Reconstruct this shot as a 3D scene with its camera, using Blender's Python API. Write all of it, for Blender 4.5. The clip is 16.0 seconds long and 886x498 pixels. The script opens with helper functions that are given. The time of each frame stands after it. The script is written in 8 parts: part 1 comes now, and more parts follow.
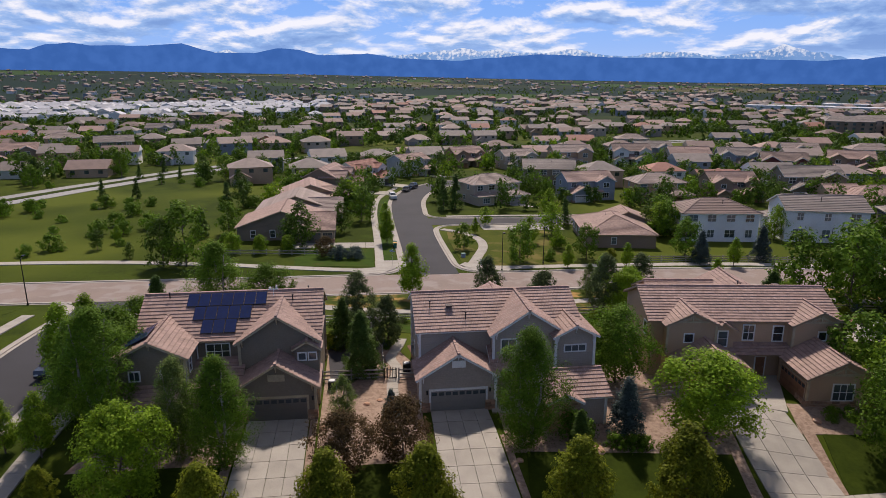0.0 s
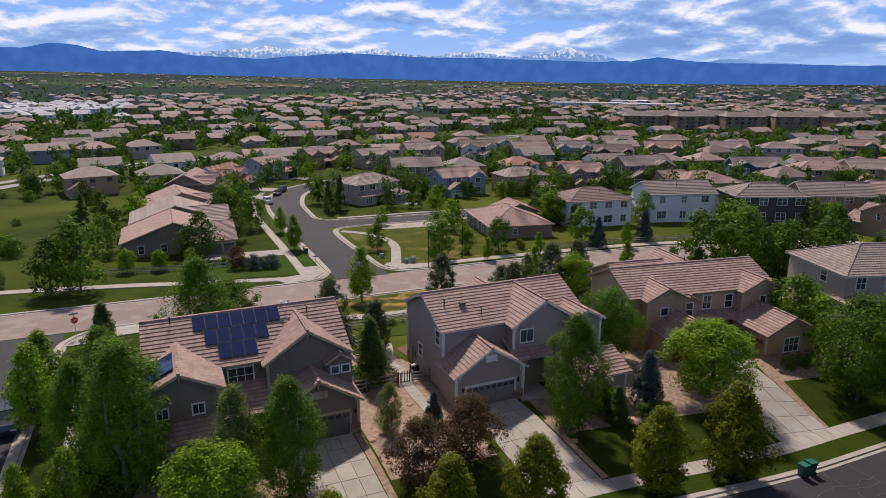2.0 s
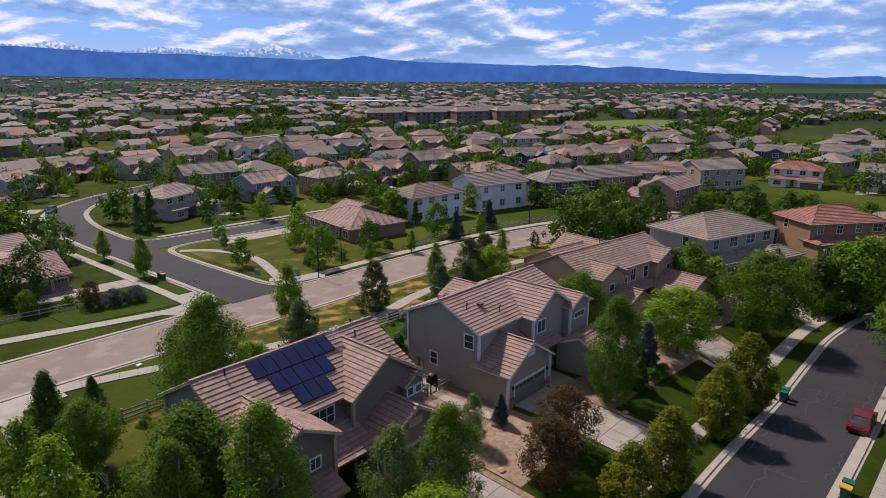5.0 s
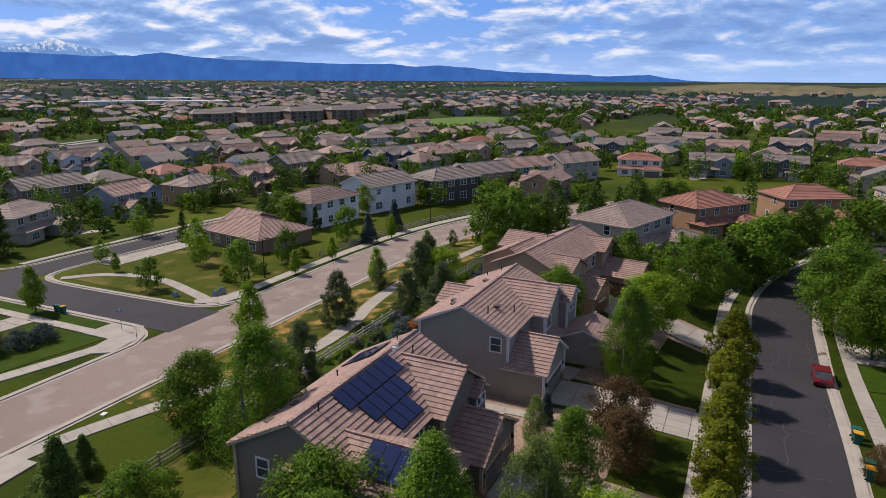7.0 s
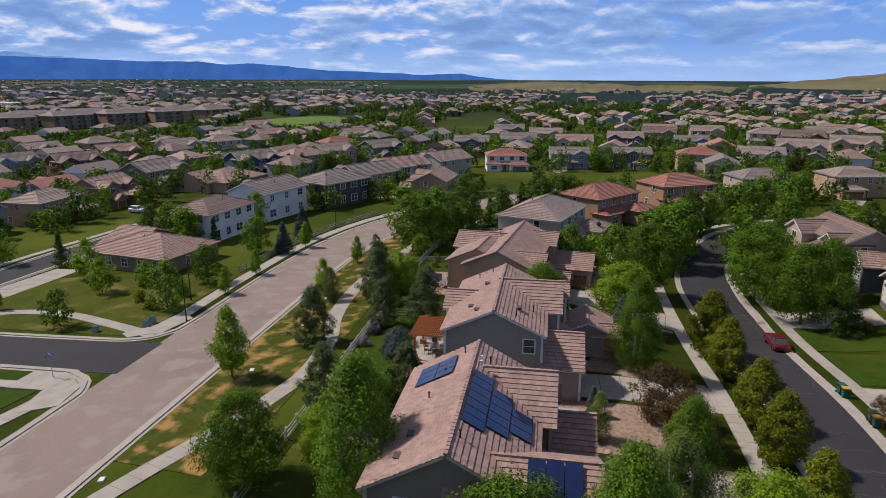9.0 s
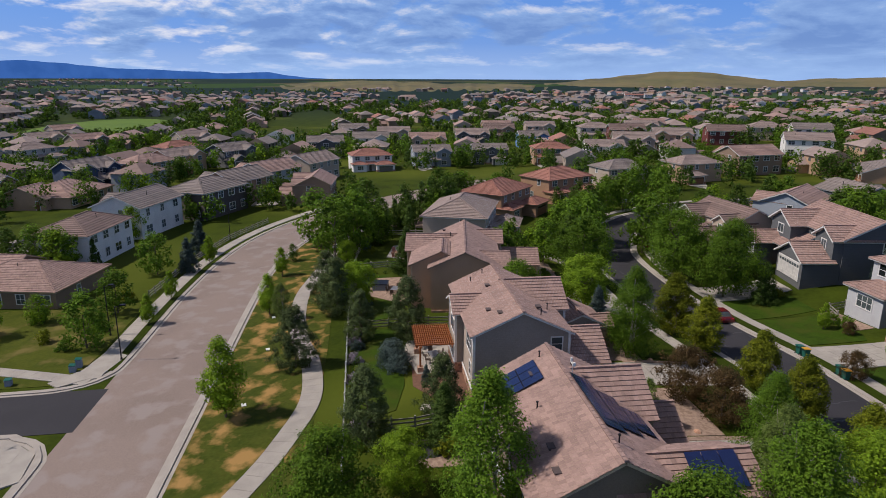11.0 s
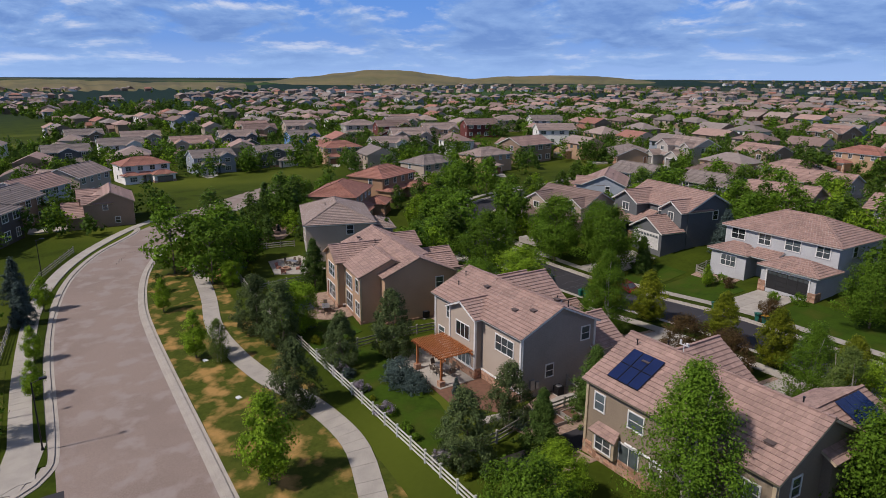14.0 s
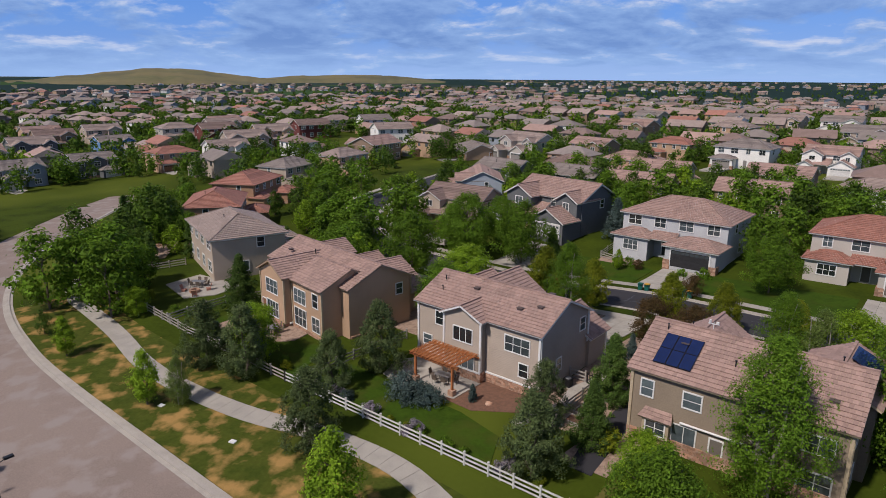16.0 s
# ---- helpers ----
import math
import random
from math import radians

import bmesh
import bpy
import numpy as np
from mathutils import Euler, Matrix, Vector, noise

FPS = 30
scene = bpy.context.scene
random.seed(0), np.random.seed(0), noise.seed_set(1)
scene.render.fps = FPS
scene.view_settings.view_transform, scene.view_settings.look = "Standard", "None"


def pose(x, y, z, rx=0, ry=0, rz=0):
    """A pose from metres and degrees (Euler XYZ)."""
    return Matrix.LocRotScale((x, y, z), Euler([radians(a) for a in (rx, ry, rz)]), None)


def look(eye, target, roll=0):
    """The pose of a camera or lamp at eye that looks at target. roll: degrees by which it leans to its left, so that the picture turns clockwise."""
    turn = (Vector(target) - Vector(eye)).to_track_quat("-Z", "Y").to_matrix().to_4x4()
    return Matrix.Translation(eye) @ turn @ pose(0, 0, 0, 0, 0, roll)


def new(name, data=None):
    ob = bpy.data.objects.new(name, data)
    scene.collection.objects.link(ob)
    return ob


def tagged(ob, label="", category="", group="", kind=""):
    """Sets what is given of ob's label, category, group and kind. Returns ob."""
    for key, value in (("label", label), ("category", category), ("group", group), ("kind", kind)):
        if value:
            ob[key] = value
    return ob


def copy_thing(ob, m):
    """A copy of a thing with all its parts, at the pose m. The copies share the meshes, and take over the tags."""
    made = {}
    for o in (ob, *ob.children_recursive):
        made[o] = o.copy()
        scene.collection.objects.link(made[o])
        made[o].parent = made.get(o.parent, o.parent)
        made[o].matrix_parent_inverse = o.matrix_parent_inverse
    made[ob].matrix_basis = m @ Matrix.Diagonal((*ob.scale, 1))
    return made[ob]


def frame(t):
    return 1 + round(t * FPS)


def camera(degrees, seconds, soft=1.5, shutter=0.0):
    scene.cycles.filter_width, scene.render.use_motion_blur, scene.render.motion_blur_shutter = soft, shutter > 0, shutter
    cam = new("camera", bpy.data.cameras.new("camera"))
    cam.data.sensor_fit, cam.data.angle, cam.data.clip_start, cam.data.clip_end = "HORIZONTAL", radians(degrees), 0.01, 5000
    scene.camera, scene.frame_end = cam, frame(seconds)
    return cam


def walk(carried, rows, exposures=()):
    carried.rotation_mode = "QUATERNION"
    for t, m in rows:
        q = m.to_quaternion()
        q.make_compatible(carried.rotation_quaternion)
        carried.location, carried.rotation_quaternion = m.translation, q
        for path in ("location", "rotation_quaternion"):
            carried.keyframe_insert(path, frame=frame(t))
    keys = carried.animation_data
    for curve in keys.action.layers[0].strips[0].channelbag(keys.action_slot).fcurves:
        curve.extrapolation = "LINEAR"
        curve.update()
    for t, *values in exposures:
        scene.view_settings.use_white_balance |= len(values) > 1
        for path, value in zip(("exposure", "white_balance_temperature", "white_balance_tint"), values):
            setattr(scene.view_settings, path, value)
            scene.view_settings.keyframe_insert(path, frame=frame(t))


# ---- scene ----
cam = camera(68.9, 16.0, 0.7)
METRES, EYE, TILT, LEAN, TURN = 148.0, 27.68, -1.1, 0.45, -7.3
ROWS = [
    (0.0, 0.0, 0.0, 0.0, 0.14, -13.49, -0.56),
    (0.5, -0.0304, 0.0, -0.0003, -4.0, -13.48, -0.49),
    (1.0, -0.061, 0.0024, -0.0004, -8.14, -13.47, -0.41),
    (1.5, -0.0914, 0.0075, -0.0004, -12.29, -13.47, -0.34),
    (2.0, -0.1214, 0.0152, -0.0005, -16.45, -13.46, -0.29),
    (2.5, -0.1496, 0.0248, -0.0003, -20.47, -13.49, -0.2),
    (3.0, -0.1779, 0.0373, -0.0, -24.64, -13.51, -0.1),
    (3.5, -0.2052, 0.052, 0.0001, -28.78, -13.54, -0.03),
    (4.0, -0.2308, 0.0693, 0.0006, -32.95, -13.57, 0.05),
    (6.5, -0.3352, 0.1799, 0.0045, -53.38, -13.81, 0.42),
    (7.0, -0.3506, 0.2066, 0.0053, -57.3, -13.87, 0.48),
    (7.5, -0.3638, 0.2346, 0.0061, -61.23, -13.93, 0.56),
    (8.0, -0.3749, 0.2637, 0.0071, -65.16, -14.01, 0.6),
    (8.5, -0.3844, 0.2934, 0.0082, -69.1, -14.09, 0.65),
    (9.0, -0.3915, 0.3238, 0.0089, -73.05, -14.17, 0.74),
    (11.5, -0.3933, 0.4823, 0.0125, -93.57, -14.61, 0.91),
    (12.0, -0.3865, 0.5135, 0.0129, -97.64, -14.71, 0.95),
    (12.5, -0.3775, 0.5439, 0.0134, -101.86, -14.81, 0.96),
    (13.0, -0.3663, 0.574, 0.0138, -106.09, -14.91, 0.98),
    (13.5, -0.3528, 0.6033, 0.0142, -110.31, -14.99, 0.94),
    (14.0, -0.3373, 0.6314, 0.0148, -114.53, -15.08, 0.93),
    (14.5, -0.3196, 0.6582, 0.0153, -118.83, -15.18, 0.9),
    (15.0, -0.2995, 0.6832, 0.0155, -123.29, -15.27, 0.86),
    (15.5, -0.2782, 0.7067, 0.0158, -127.79, -15.34, 0.79),
    (16.0, -0.2549, 0.7282, 0.0158, -132.33, -15.39, 0.7),
]
walk(cam, [(t, pose(0, 0, EYE, TILT, LEAN, TURN) @ pose(METRES * x, METRES * y, METRES * z, 90 + pitch, roll, yaw)) for t, x, y, z, yaw, pitch, roll in ROWS],
     [(0.0, 0.12, 6720, 16), (4.0, 0.12, 6680, 16), (8.0, 0.05, 6520, 15), (12.0, -0.13, 6330, 15), (16.0, -0.13, 6300, 15)])

# ---- light ----
SUN_AZ, SUN_EL = 82.0, 50.0          # degrees: azimuth from +x towards +y, elevation
world = bpy.data.worlds.new("world")
scene.world = world
world.use_nodes = True
nt = world.node_tree
nt.nodes.clear()


def wn(kind, **kw):
    n = nt.nodes.new(kind)
    for k, v in kw.items():
        n.inputs[k].default_value = v
    return n


def wmath(op, a, b):
    n = nt.nodes.new("ShaderNodeMath")
    n.operation = op
    for i, v in enumerate((a, b)):
        if isinstance(v, (int, float)):
            n.inputs[i].default_value = v
        else:
            nt.links.new(v, n.inputs[i])
    return n.outputs[0]


def wramp(fac, *stops):
    r = nt.nodes.new("ShaderNodeValToRGB")
    e = r.color_ramp.elements
    while len(e) < len(stops):
        e.new(0.5)
    for el, (p, c) in zip(e, stops):
        el.position, el.color = p, (*c, 1)
    nt.links.new(fac, r.inputs[0])
    return r.outputs[0]


def wmix(fac, a, b):
    n = nt.nodes.new("ShaderNodeMixRGB")
    for s, v in zip(n.inputs, (fac, a, b)):
        if isinstance(v, (int, float)):
            s.default_value = v
        elif isinstance(v, tuple):
            s.default_value = (*v, 1)
        else:
            nt.links.new(v, s)
    return n.outputs[0]


sky = nt.nodes.new("ShaderNodeTexSky")
sky.sky_type = "NISHITA"
sky.sun_disc = False
sky.sun_elevation = radians(SUN_EL)
sky.sun_rotation = radians(90 - SUN_AZ)
sky.altitude = 1600
sky.dust_density = 0.6
tc = nt.nodes.new("ShaderNodeTexCoord")
sep = nt.nodes.new("ShaderNodeSeparateXYZ")
nt.links.new(tc.outputs["Generated"], sep.inputs[0])
rise = wmath("MAXIMUM", sep.outputs[2], 0.0)


def deck(lift):
    """Sight line, raised a little, as the place in a bank of flattened clouds."""
    c = nt.nodes.new("ShaderNodeCombineXYZ")
    nt.links.new(wmath("MULTIPLY", sep.outputs[0], 5.0), c.inputs[0])
    nt.links.new(wmath("MULTIPLY", sep.outputs[1], 5.0), c.inputs[1])
    nt.links.new(wmath("MULTIPLY", wmath("LOGARITHM", wmath("ADD", rise, 0.07 + lift), 2.718), 2.3), c.inputs[2])
    return c.outputs[0]


def cloud(vector, scale, detail, rough=0.55):
    n = wn("ShaderNodeTexNoise", Scale=scale, Detail=detail, Roughness=rough, Distortion=0.2)
    nt.links.new(vector, n.inputs["Vector"])
    return n.outputs["Fac"]


def wclamp(v):
    c = nt.nodes.new("ShaderNodeClamp")
    nt.links.new(v, c.inputs[0])
    return c.outputs[0]


low, up = deck(0.0), deck(0.009)
broad = cloud(low, 0.35, 3.0)
d1, d2 = cloud(low, 1.5, 12.0, 0.58), cloud(up, 1.5, 12.0, 0.58)
body = wmath("ADD", d1, wmath("MULTIPLY", wmath("SUBTRACT", broad, 0.5), 0.55))
cover = wramp(body, (0.40, (0, 0, 0)), (0.50, (1, 1, 1)))
top = wmath("MULTIPLY", wmath("SUBTRACT", d1, d2), 4.4)                       # bright upper edges, grey-blue bases
thin = wmath("MULTIPLY", wmath("SUBTRACT", 0.58, body), 2.6)
lit = wclamp(wmath("ADD", wmath("ADD", top, thin), 0.2))
lit = wmath("MULTIPLY", lit, wmath("ADD", 0.52, wmath("MULTIPLY", wclamp(wmath("ADD", wmath("MULTIPLY", sep.outputs[1], 1.2), 0.3)), 0.48)))
shade = wramp(lit, (0.0, (2.3, 4.1, 8.2)), (0.3, (3.7, 5.9, 10.0)), (0.66, (10.9, 11.2, 11.9)))
blue = wmix(0.6, sky.outputs[0], (0.8, 3.9, 12.5))
hi = wclamp(wmath("MULTIPLY", wmath("SUBTRACT", sep.outputs[2], 0.2), 2.2))    # dim neutral cloud added overhead, out of view, to cut the blue fill
cov = wmath("MAXIMUM", wmath("MULTIPLY", cover, 0.92), wmath("MULTIPLY", hi, 0.8))
skyc = wmix(cov, blue, wmix(hi, shade, (2.45, 2.35, 2.35)))
low_haze = wclamp(wmath("SUBTRACT", 0.75, wmath("MULTIPLY", rise, 16.0)))
skyc = wmix(low_haze, skyc, (4.8, 7.4, 11.8))
bg = wn("ShaderNodeBackground", Strength=0.078)
nt.links.new(skyc, bg.inputs[0])
wo = nt.nodes.new("ShaderNodeOutputWorld")
nt.links.new(bg.outputs[0], wo.inputs[0])

sun_data = bpy.data.lights.new("sun", "SUN")
sun_data.energy, sun_data.angle, sun_data.color = 4.1, radians(3.0), (1.0, 0.915, 0.80)
sun = new("sun", sun_data)
sa, se = radians(SUN_AZ), radians(SUN_EL)
SUN_DIR = Vector((math.cos(sa) * math.cos(se), math.sin(sa) * math.cos(se), math.sin(se)))
sun.matrix_basis = look(SUN_DIR * 500, (0, 0, 0))

# ---- materials ----
def material(name, base, second=None, rough=0.8, metal=0.0, scale=1.0, fine=18.0, bump=0.15, island=0.0, obrand=0.0,
             third=None, patch=0.0, edge=(0.5, 0.62), spec=0.3, lines=None, low=0.42, high=0.62):
    """Two-scale noise between base and second; third: large patches. lines: (axis, spacing, depth) of relief."""
    m = bpy.data.materials.new(name)
    m.use_nodes = True
    t = m.node_tree
    b = t.nodes["Principled BSDF"]
    b.inputs["Roughness"].default_value, b.inputs["Metallic"].default_value = rough, metal
    b.inputs["Specular IOR Level"].default_value = spec
    second = second or tuple(c * 0.75 for c in base)
    co = t.nodes.new("ShaderNodeTexCoord").outputs["Object"]
    geo = t.nodes.new("ShaderNodeNewGeometry")

    def noise_fac(sc, det, lo, hi):
        n = t.nodes.new("ShaderNodeTexNoise")
        n.inputs["Scale"].default_value, n.inputs["Detail"].default_value = sc, det
        t.links.new(co, n.inputs["Vector"])
        r = t.nodes.new("ShaderNodeMapRange")
        r.inputs[1].default_value, r.inputs[2].default_value = lo, hi
        t.links.new(n.outputs["Fac"], r.inputs[0])
        return r.outputs[0], n.outputs["Fac"]

    def mix(fac, a, c, blend="MIX"):
        n = t.nodes.new("ShaderNodeMixRGB")
        n.blend_type = blend
        for s, v in zip(n.inputs, (fac, a, c)):
            if isinstance(v, (int, float)):
                s.default_value = v
            elif isinstance(v, tuple):
                s.default_value = (*v, 1)
            else:
                t.links.new(v, s)
        return n.outputs[0]

    f1, _ = noise_fac(scale, 6.0, low, high)
    col = mix(f1, base, second)
    f2, raw = noise_fac(fine, 4.0, 0.3, 0.7)
    col = mix(0.35, col, mix(f2, tuple(c * 0.7 for c in base), tuple(min(1, c * 1.25) for c in base)))
    if third:
        f3, _ = noise_fac(patch, 5.0, *edge)
        col = mix(f3, col, third)
    for amount, src in ((island, geo.outputs["Random Per Island"]), (obrand, None)):
        if amount:
            if src is None:
                src = t.nodes.new("ShaderNodeObjectInfo").outputs["Random"]
            r = t.nodes.new("ShaderNodeMapRange")
            r.inputs[3].default_value, r.inputs[4].default_value = 1 - amount, 1 + amount
            t.links.new(src, r.inputs[0])
            col = mix(1.0, col, r.outputs[0], "MULTIPLY")
    t.links.new(col, b.inputs["Base Color"])
    h = raw
    if lines:
        axis, spacing, depth = lines
        sx = t.nodes.new("ShaderNodeSeparateXYZ")
        t.links.new(co, sx.inputs[0])
        d = t.nodes.new("ShaderNodeMath")
        d.operation = "DIVIDE"
        t.links.new(sx.outputs[axis], d.inputs[0])
        d.inputs[1].default_value = spacing
        fr = t.nodes.new("ShaderNodeMath")
        fr.operation = "FRACT"
        t.links.new(d.outputs[0], fr.inputs[0])
        mu = t.nodes.new("ShaderNodeMath")
        mu.operation = "MULTIPLY_ADD"
        t.links.new(fr.outputs[0], mu.inputs[0])
        mu.inputs[1].default_value = -depth * 12
        t.links.new(raw, mu.inputs[2])
        h = mu.outputs[0]
    if bump:
        bn = t.nodes.new("ShaderNodeBump")
        bn.inputs["Strength"].default_value, bn.inputs["Distance"].default_value = bump, 0.05
        t.links.new(h, bn.inputs["Height"])
        t.links.new(bn.outputs[0], b.inputs["Normal"])
    return m


M = {}
M["roof"] = material("roof_tile_mauve", (0.341, 0.228, 0.193), (0.27, 0.182, 0.156), 0.78, spec=0.35, scale=0.5, fine=6, island=0.16, obrand=0.001)
M["roof_grey"] = material("roof_tile_grey_brown", (0.232, 0.195, 0.177), (0.181, 0.151, 0.138), 0.78, spec=0.35, scale=0.5, fine=6, island=0.14)
M["roof_red"] = material("roof_tile_terracotta", (0.32, 0.15, 0.112), (0.25, 0.115, 0.087), 0.78, spec=0.35, scale=0.5, fine=6, island=0.16)
M["roof_brown"] = material("roof_tile_brown", (0.213, 0.149, 0.129), (0.172, 0.121, 0.103), 0.78, spec=0.35, scale=0.5, fine=6, island=0.14)
M["roof_pale"] = material("roof_pale_grey", (0.50, 0.50, 0.52), (0.42, 0.42, 0.45), 0.8, scale=0.5, fine=6, island=0.14)
M["roof_tan"] = material("roof_tile_tan", (0.3, 0.234, 0.206), (0.238, 0.184, 0.162), 0.78, spec=0.35, scale=0.5, fine=6, island=0.14)


def siding(name, c):
    return material(name, c, tuple(v * 0.86 for v in c), 0.75, scale=0.35, fine=9, bump=0.35, lines=(2, 0.18, 0.6))


def stucco(name, c):
    return material(name, c, tuple(v * 0.85 for v in c), 0.9, scale=0.3, fine=30, bump=0.12)


M["w_taupe"] = siding("siding_taupe", (0.20, 0.157, 0.112))
M["w_grey"] = siding("siding_warm_grey", (0.34, 0.28, 0.228))
M["w_tan"] = stucco("stucco_tan", (0.45, 0.30, 0.195))
M["w_beige"] = stucco("stucco_beige", (0.43, 0.35, 0.28))
M["w_pale"] = siding("siding_pale_grey", (0.37, 0.375, 0.385))
M["w_white"] = siding("siding_white", (0.68, 0.66, 0.62))
M["w_cream"] = stucco("stucco_cream", (0.46, 0.42, 0.37))
M["w_dark"] = siding("siding_dark_slate", (0.10, 0.105, 0.11))
M["w_charcoal"] = siding("siding_charcoal", (0.085, 0.072, 0.065))
M["w_blue"] = siding("siding_blue", (0.11, 0.22, 0.42))
M["w_bluegrey"] = siding("siding_blue_grey", (0.24, 0.27, 0.31))
M["w_orange"] = stucco("stucco_ochre", (0.36, 0.215, 0.13))
M["w_brown"] = stucco("stucco_brown", (0.27, 0.19, 0.135))
M["w_navy"] = siding("siding_navy", (0.035, 0.06, 0.11))
M["w_red"] = siding("siding_dark_red", (0.13, 0.035, 0.03))
M["trim_tan"] = material("trim_paint_tan", (0.46, 0.37, 0.25), rough=0.6, scale=2)
M["trim_white"] = material("trim_paint_white", (0.70, 0.69, 0.67), (0.62, 0.61, 0.59), rough=0.55, scale=2)
M["trim_brown"] = material("trim_paint_brown", (0.33, 0.24, 0.165), rough=0.6, scale=2)
M["gar_taupe"] = material("garage_paint_taupe", (0.155, 0.135, 0.115), (0.14, 0.12, 0.10), 0.6, scale=1)
M["gar_grey"] = material("garage_paint_grey", (0.24, 0.22, 0.20), (0.21, 0.195, 0.18), 0.6, scale=1)
M["gar_wood"] = material("garage_wood_brown", (0.24, 0.115, 0.06), (0.18, 0.085, 0.045), 0.6, scale=2)
M["gar_dark"] = material("garage_paint_black", (0.03, 0.03, 0.032), rough=0.5, scale=2)
M["gar_white"] = material("garage_paint_white", (0.62, 0.61, 0.59), rough=0.55, scale=2)
M["stone"] = material("veneer_stone", (0.36, 0.20, 0.13), (0.40, 0.29, 0.22), 0.9, scale=3.5, fine=14, bump=0.6, island=0.35)
M["concrete"] = material("concrete_pale", (0.375, 0.345, 0.305), (0.3, 0.275, 0.245), 0.9, scale=0.6, fine=20, bump=0.1, obrand=0.06)
M["kerb"] = material("concrete_kerb", (0.38, 0.345, 0.305), (0.31, 0.28, 0.25), 0.9, scale=0.7, fine=20, bump=0.1)
M["road_pink"] = material("road_rosy_concrete", (0.25, 0.195, 0.168), (0.21, 0.163, 0.14), 0.9, scale=0.12, fine=8, bump=0.08, third=(0.275, 0.23, 0.21), patch=0.35)
M["asphalt"] = material("asphalt_dark", (0.032, 0.031, 0.036), (0.042, 0.04, 0.046), 0.85, scale=0.15, fine=14, bump=0.1)
M["crack"] = material("sealed_crack", (0.062, 0.064, 0.073), rough=0.6, scale=4)
M["crack_dark"] = material("dark_crack", (0.055, 0.046, 0.043), rough=0.8, scale=4)
M["mulch"] = material("red_rock_mulch", (0.34, 0.245, 0.19), (0.19, 0.125, 0.09), 0.95, scale=2.6, fine=7, bump=0.6)
M["bark_mulch"] = material("bark_mulch", (0.17, 0.09, 0.06), (0.12, 0.065, 0.045), 0.95, scale=3, fine=12, bump=0.6)
# one grass in two tones: darker for shaded lawns, then brighter for sunlit ones
M["lawn"] = material("lawn_green", (0.031, 0.047, 0.004), (0.021, 0.034, 0.003), 0.9, scale=0.5, fine=3, spec=0.06, bump=0.5)
M["lawn_sunny"] = material("lawn_sunny_green", (0.037, 0.07, 0.006), (0.024, 0.048, 0.005), 0.9, scale=0.6, fine=3, spec=0.06, bump=0.5, third=(0.055, 0.07, 0.01), patch=0.3, edge=(0.5, 0.7))
M["meadow"] = material("dry_verge", (0.062, 0.075, 0.012), (0.036, 0.055, 0.008), 0.95, scale=0.8, fine=3, spec=0.06, bump=0.5,
                       third=(0.33, 0.20, 0.07), patch=0.42, edge=(0.49, 0.65))
M["rough"] = material("rough_grass", (0.072, 0.086, 0.012), (0.042, 0.06, 0.008), 0.95, scale=0.4, fine=3, spec=0.06, bump=0.5, third=(0.15, 0.125, 0.04), patch=0.2, edge=(0.54, 0.66))
# pale tone, varied by pane: blinds and bright reflections put into the base colour
M["glass"] = material("window_glass", (0.05, 0.062, 0.068), (0.10, 0.125, 0.13), 0.06, scale=0.5, fine=2, bump=0.0, obrand=0.75, spec=0.9)
# near-black cells; part of the blue is reflected sky put into the base colour
M["solar"] = material("solar_cell_blue", (0.008, 0.018, 0.075), (0.010, 0.022, 0.09), 0.1, scale=1, fine=3, bump=0.0, spec=0.6)
M["solar_frame"] = material("solar_frame_dark", (0.02, 0.02, 0.026), rough=0.4, metal=0.6)
M["metal"] = material("dull_metal", (0.35, 0.35, 0.36), rough=0.45, metal=0.7)
M["black"] = material("black_metal", (0.02, 0.02, 0.022), rough=0.5, metal=0.3)
M["bark"] = material("tree_bark", (0.14, 0.11, 0.085), (0.09, 0.07, 0.055), 0.95, scale=4, fine=20, bump=0.5)
M["bark_pale"] = material("aspen_bark", (0.34, 0.31, 0.26), (0.2, 0.185, 0.155), 0.9, scale=3, fine=14, bump=0.3)
M["fence_white"] = material("fence_weathered_white", (0.55, 0.54, 0.52), (0.44, 0.43, 0.41), 0.8, scale=1.5)
M["fence_grey"] = material("fence_weathered_grey", (0.34, 0.31, 0.28), (0.24, 0.22, 0.195), 0.9, scale=1.5)
M["cedar"] = material("cedar_stain", (0.40, 0.145, 0.05), (0.30, 0.105, 0.04), 0.7, scale=2)
M["vent"] = material("roof_vent", (0.10, 0.075, 0.07), rough=0.7)


def leafy(name, a, b):
    """Leaves: rough paint-like front and light that shines through."""
    m = material(name, a, b, 0.6, scale=0.6, fine=3, bump=0.0, island=0.4, obrand=0.18, spec=0.08)
    t = m.node_tree
    p = t.nodes["Principled BSDF"]
    col = p.inputs["Base Color"].links[0].from_socket
    tr = t.nodes.new("ShaderNodeBsdfTranslucent")
    t.links.new(col, tr.inputs["Color"])
    mx = t.nodes.new("ShaderNodeMixShader")
    mx.inputs[0].default_value = 0.34
    t.links.new(p.outputs[0], mx.inputs[1])
    t.links.new(tr.outputs[0], mx.inputs[2])
    t.links.new(mx.outputs[0], t.nodes["Material Output"].inputs["Surface"])
    return m


